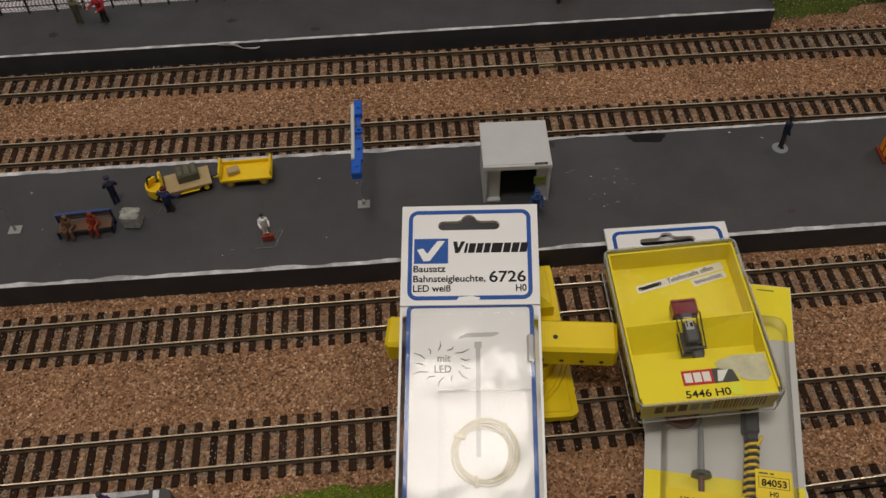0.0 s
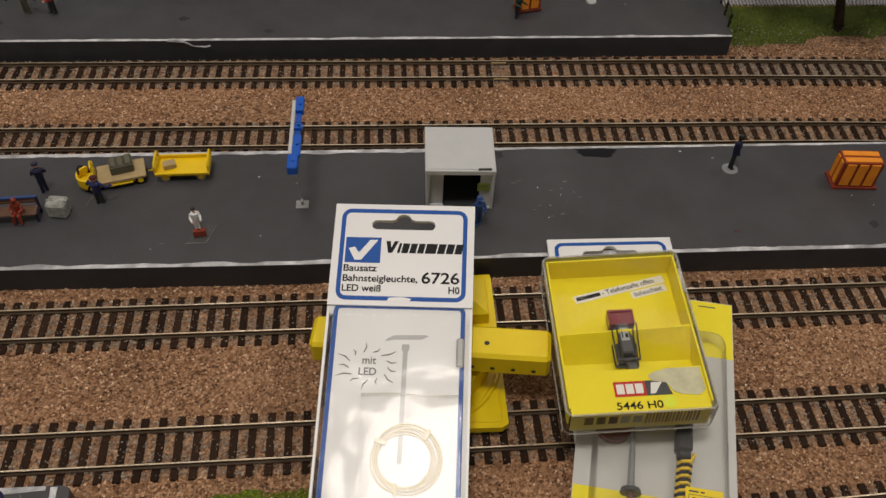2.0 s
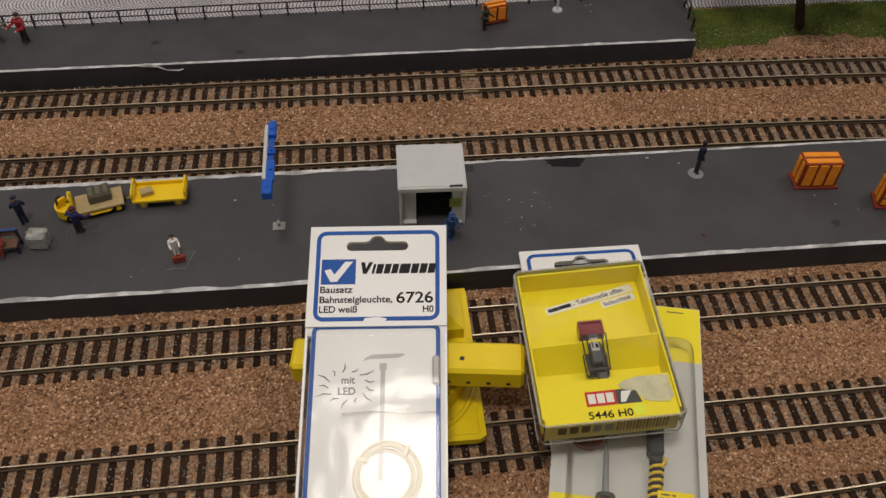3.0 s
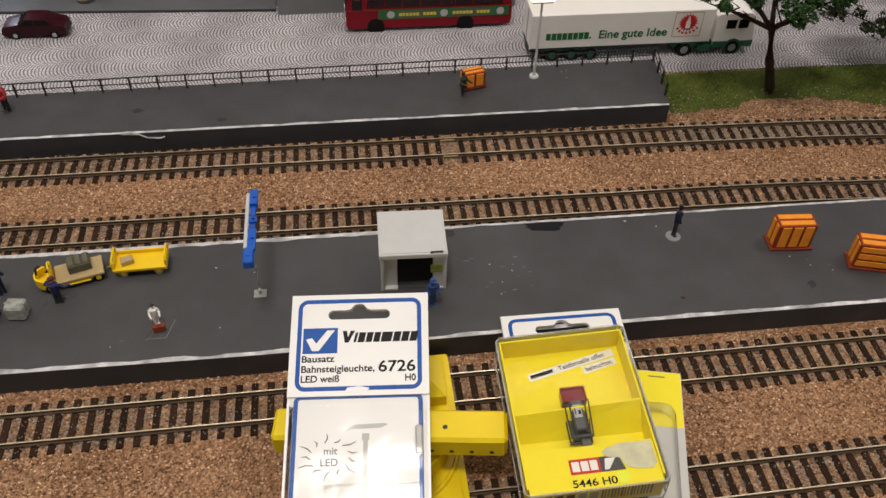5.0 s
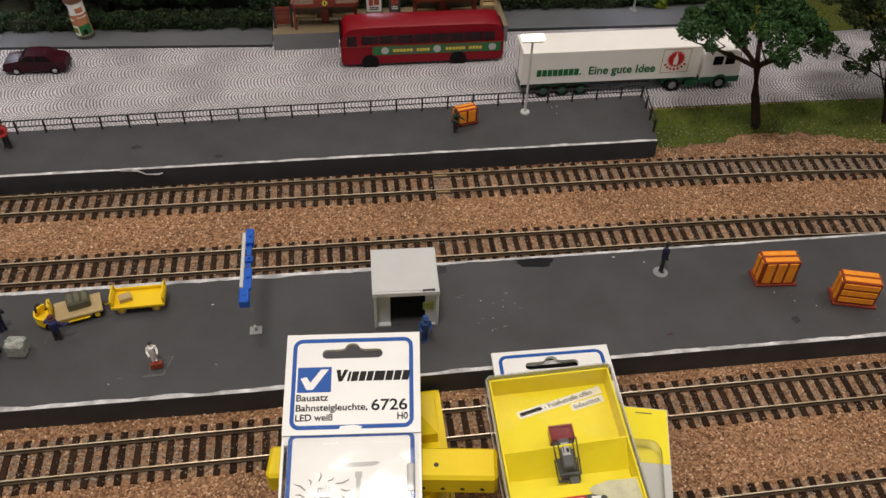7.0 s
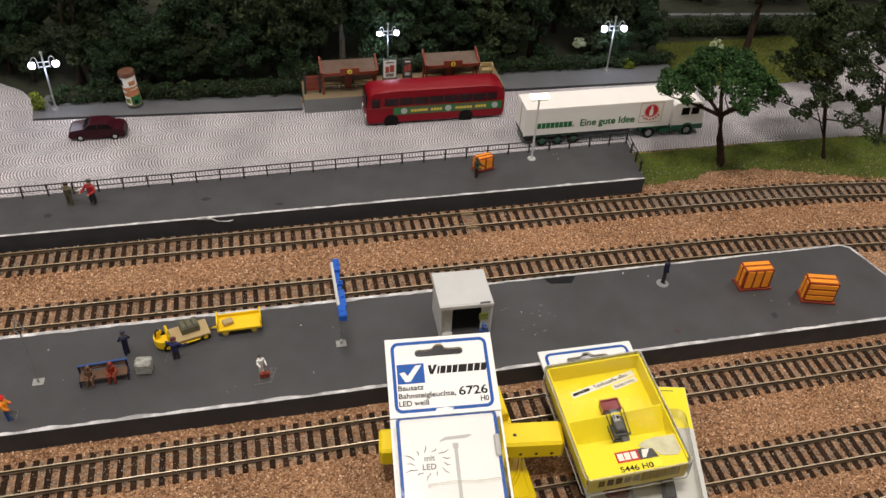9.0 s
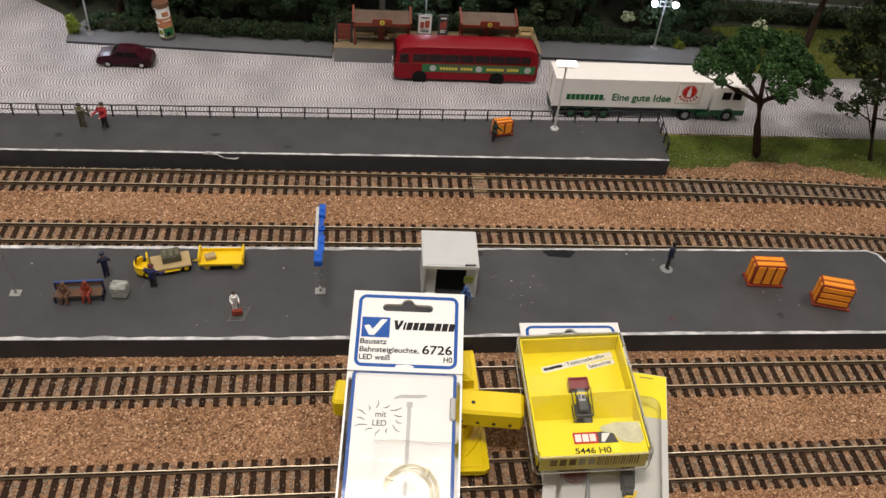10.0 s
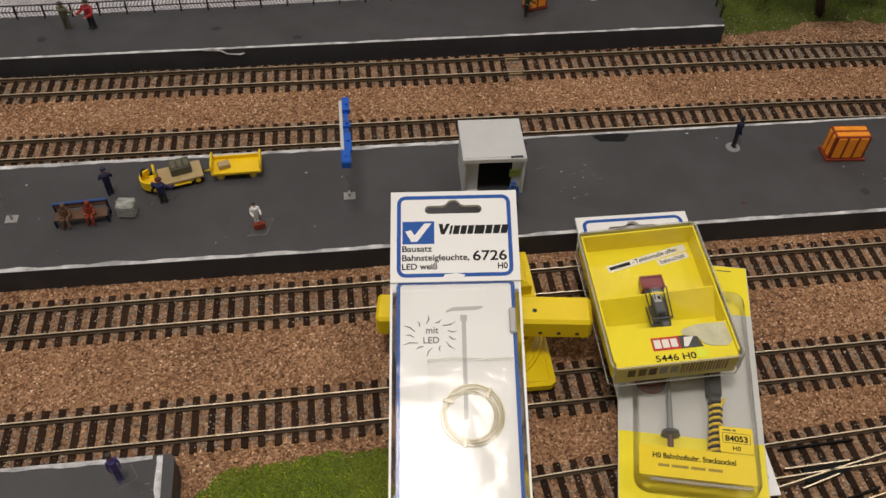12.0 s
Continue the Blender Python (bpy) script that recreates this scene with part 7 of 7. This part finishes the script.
def phone_box_package(m):
    """Clear plastic box with a yellow card tray in two compartments and a small model in it."""
    W, L, H = 62.0, 82.5, 15.6
    ob = thing("display_box", m, "clear plastic box with yellow card tray and small grey model", "package")
    # thin-walled shell with rounded edges, open below
    rings, r, k = [], 2.2, 4
    for inset, z in ((0.0, 0.0), (0.0, H - 1.4), (0.25, H - 0.7), (0.8, H - 0.15), (1.6, H)):
        ring = []
        for cx, cy, a0 in ((W - r, L - r, 0), (r, L - r, 1), (r, r, 2), (W - r, r, 3)):
            ring += [(cx + (r - inset) * math.cos((a0 + i / k) * math.pi / 2), cy + (r - inset) * math.sin((a0 + i / k) * math.pi / 2), z) for i in range(k + 1)]
        rings.append(ring)
    n = len(rings[0])
    part("shell", Geo().add([p for ring in rings for p in ring], [(a * n + i, a * n + (i + 1) % n, (a + 1) * n + (i + 1) % n, (a + 1) * n + i) for a in range(4) for i in range(n)] + [tuple(range(4 * n, 5 * n))]), M_CLEAR, ob, "thin clear plastic shell", True)
    part("shell_edge", Geo().tube([(x, y, H - 0.35) for x, y in ((0.35, r), (0.35, L - r), (r, L - 0.35), (W - r, L - 0.35), (W - 0.35, L - r), (W - 0.35, r), (W - r, 0.35), (r, 0.35))], 0.55, 6, True), M_SHELLEDGE, ob, "greyish clear rounded edge")
    part("shell_lip", Geo().tube([(0, r, 0.4), (0, L - r, 0.4), (r, L, 0.4), (W - r, L, 0.4), (W, L - r, 0.4), (W, r, 0.4), (W - r, 0, 0.4), (r, 0, 0.4)], 0.4, 5, True), M_SHELLEDGE, ob, "greyish clear rim")
    part("tray_floor", Geo().box(2.5, W - 2.5, 20, L - 2.5, 2, 2.6), M_YELLOW, ob, "yellow tray floor")
    part("tray_end", Geo().box(2.5, W - 2.5, L - 3.4, L - 2.6, 2, H - 0.6), M_YELLOW, ob, "yellow card wall")
    for x in (1.6, W - 2.4):
        part("tray_side", Geo().box(x, x + 0.8, 4, L - 2.6, 2, H - 0.8), M_YELLOW, ob, "yellow card wall")
    part("divider", Geo().add([(2.5, 32.4, 2.4), (W - 2.5, 31.8, 2.4), (W - 2.5, 41.8, H - 1.4), (2.5, 40.4, H - 1.4), (2.5, 31.6, 2.4), (W - 2.5, 31.0, 2.4), (W - 2.5, 41.0, H - 1.4), (2.5, 39.6, H - 1.4)], [(0, 1, 2, 3), (4, 5, 6, 7), (0, 1, 5, 4), (2, 3, 7, 6), (0, 3, 7, 4), (1, 2, 6, 5)]), M_YELLOW, ob, "yellow card divider")
    front = part("front_flap", Geo().box(2.5, W - 2.5, 1.4, 21.5, H - 3.0, H - 2.2), M_YELLOW, ob, "yellow printed flap")
    part("flap_wall", Geo().box(2.5, W - 2.5, 19.2, 20, 2, H - 3), M_YELLOW, ob, "yellow card wall")
    # front wall takes the darkened yellow, so its shade is in the paint
    part("front_wall", Geo().box(2.5, W - 2.5, 1.2, 2.0, 1, H - 3.0), M_CARDSHADE, ob, "yellow card wall")
    red = part("red_badge", Geo().box(21.4, 34.5, 8.6, 15.6, H - 2.2, H - 2.05), M_RED, front, "red emblem panel")
    for i in range(3):
        part("word_bar", Geo().box(22.4 + i * 3.9, 25.6 + i * 3.9, 9.8, 14.4, H - 2.06, H - 1.98), M_WHITE, red, "white lettering bar")
    part("black_badge", Geo().prism([(34.5, 8.6), (45, 8.6), (43, 15.6), (34.5, 15.6)], H - 2.2, H - 2.06), M_DGREY, front, "dark emblem panel, partly torn")
    part("word_bar", Geo().prism([(36, 9.4), (38, 9.4), (41.6, 14.6), (37, 14.6)], H - 2.06, H - 1.98), M_WHITE, front)
    part("torn_label", Geo().prism([(36.4, 17.6), (38.5, 19.2), (45, 20.9), (58.4, 20.6), (58.8, 10), (56, 7.6), (49, 8.4), (45.6, 9.8), (43.4, 14.2), (38, 15.2)], H - 2.02, H - 1.86), M_TORN, front, "torn pale price label remains")
    lettering("print", "5446 H0", 4.8, 21.0, 2.8, H - 2.18, M_BLACK, front, None, 0.08, wide=19)
    part("price_dot", Geo().cyl((43, 5.2, H - 2.0), (43, 5.2, H - 1.85), 3.0, n=14), M_FLUO, front, "yellow marker spot")
    for i in range(5):
        part("word_bar", Geo().box(8 + i * 5.0, 11.6 + i * 5.0, 1.0, 1.2, 5.5, 11), M_MGREY if i > 2 else M_ROOFGLASS, ob)
    for i in range(16):
        part("bar_code", Geo().box(33 + i * 1.4, 33.6 + i * 1.4 + 0.3 * (i % 3 == 0), 1.0, 1.2, 4.5, 12.5), M_SAND, ob)
    slip = part("paper_slip", Geo().box(0, 44, 0, 4.2, 2.62, 2.75).move(Matrix.Translation((14.5, 64, 0)) @ Matrix.Rotation(radians(13), 4, "Z")), M_WHITE, ob, "white typed paper slip")
    turn = Matrix.Rotation(radians(13), 4, "Z")
    part("word_bar", Geo().box(1, 12.5, 1.2, 3.2, 2.76, 2.8).move(Matrix.Translation((14.5, 64, 0)) @ turn), M_BLACK, slip, "dark lettering bar")
    lettering("print", "- Telefonzelle offen", 3.6, 14.5 + 13.4 * 0.974 - 1.1 * 0.225, 64 + 13.4 * 0.225 + 1.1 * 0.974, 2.77, M_BLACK, slip, turn, 0.03, 0.92)
    slip2 = part("paper_slip", Geo().box(0, 17, 0, 4, 2.62, 2.75).move(Matrix.Translation((41, 65.2, 0)) @ turn), M_WHITE, ob, "white typed paper slip")
    lettering("print", "beleuchtet", 3.6, 42, 66.3, 2.77, M_BLACK, slip2, turn, 0.03, 0.9)
    model = part("phone_kiosk", Geo().box(26.6, 34.8, 26.6, 43.6, 8.4, 9.4, 0.2).box(25.2, 35.2, 25.6, 26.6, 7.8, 8.8).box(25.2, 35.2, 25.6, 26.6, 13.4, 14.2), M_DGREY, ob, "small dark grey phone kiosk model")
    part("kiosk_pane", Geo().box(26.4, 35.0, 39, 46, 8.2, 12.6, 0.2), M_DGREY, model, "smoked kiosk wall")
    dark_red = paint("dark_red_plastic", (0.20, 0.018, 0.024), 0.22)
    part("kiosk_roof", Geo().box(25.0, 36.2, 43.8, 51.6, 8, 13.6, 0.5).box(25.0, 36.2, 50.4, 51.6, 13, 14.4, 0.2).box(25.0, 25.9, 43.8, 51, 13, 14.4, 0.2).box(35.3, 36.2, 43.8, 51, 13, 14.4, 0.2), dark_red, model, "dark red hollow kiosk roof")
    phone = part("kiosk_phone", Geo().box(28.0, 33.4, 29.6, 45.0, 9, 13.8, 0.7).box(32.2, 34.6, 29, 39, 9, 12.4, 0.4), M_PHONE, model, "dark grey telephone")
    part("keypad", Geo().box(28.8, 32.4, 35.6, 42.2, 13.7, 14.0, 0.1), M_GREYPRINT, phone, "pale keypad plate")
    part("display", Geo().box(30.8, 32.0, 37, 39, 13.95, 14.15).box(29.3, 29.8, 37, 41.4, 13.95, 14.15), M_BLACK, phone, "black display")
    part("kiosk_foot", Geo().box(29.6, 33.8, 21.8, 28.4, 7.4, 12.2, 0.6), M_PHONE, model, "dark grey kiosk foot")
    for x0, x1 in ((25.4, 25.4), (36.4, 35.0), (27.4, 28.0), (34.6, 33.4)):
        for z in (14.6, 9.2):
            part("kiosk_frame", Geo().cyl((x0, 44, z), (x1, 26, z - 0.8), 0.32, n=6), M_DARK, model)
    return ob


phone_box_package(lay((115.9, -110.9, 13.2), (177.9, -111.6, 17.1), (116.5, -28.5, 16.5)))


# ---- yellow plastic stand under the package ----
def stand():
    ob = thing("plastic_stand", mm(0, 0, Z_R), "yellow plastic stand with a perforated bar lying across the tracks", "stand")
    part("base_plate", Geo().prism([(40, -6), (96.5, -5), (97, -8), (97, -92), (94, -94), (40, -94)], 0.2, 4.0), M_YELLOWP, ob, "flat yellow base plate")
    arc = [(66 + 27 * math.cos(a), -52 + 30 * math.sin(a)) for a in np.linspace(-1.5, 0.2, 20)]
    part("quadrant", Geo().prism([(45, -82), *arc, (45, -46)], 4.0, 17), M_YELLOWP, ob, "rounded yellow quadrant")
    part("web", Geo().add([(58, -12, 3.8), (82, -14, 3.8), (92, -46, 3.8), (58, -46, 3.8), (58, -14, 5), (81, -16, 5), (91, -46, 24), (58, -46, 24)], [(3, 2, 1, 0), (4, 5, 6, 7), (0, 1, 5, 4), (1, 2, 6, 5), (2, 3, 7, 6), (3, 0, 4, 7)]), M_YELLOWP, ob, "sloping yellow web")
    lip = [(71 + 26 * math.cos(a), -50 + 38 * math.sin(a), 4.2) for a in np.linspace(-1.5, -0.35, 14)]
    part("ring", Geo().tube(lip, 1.3, 6), M_YELLOWP, ob, "raised yellow ring")
    for b in ((93.6, 94.6, -90, -8), (42, 94, -91.4, -90.4)):
        part("rim", Geo().box(*b, 3.9, 4.5, 0.2), M_YELLOWP, ob)
    turn = Matrix.Translation((11, -56, 17)) @ Matrix.Rotation(radians(-8.5), 4, "Z") @ Matrix.Rotation(radians(-2.5), 4, "Y")
    bar = part("bar", Geo().box(0, 106, -9, 8, 0, 13.5, 1.6).move(turn), M_YELLOWP, ob, "thick yellow bar with small holes")
    # nothing is bored: dark discs paint the shade inside the holes
    for x, z in ((72, 5), (81, 4.6), (90, 4.4), (99, 4.2)):
        part("hole", Geo().cyl((x, -9.05, z), (x, -8.5, z), 1.1, n=12).move(turn), M_DARK, bar, "dark disc painted as a small hole")
    part("hole", Geo().cyl((78, -2, 13.2), (78, -2, 13.55), 1.2, n=12).move(turn), M_DARK, bar, "dark disc painted as a small hole")
    return ob


stand()
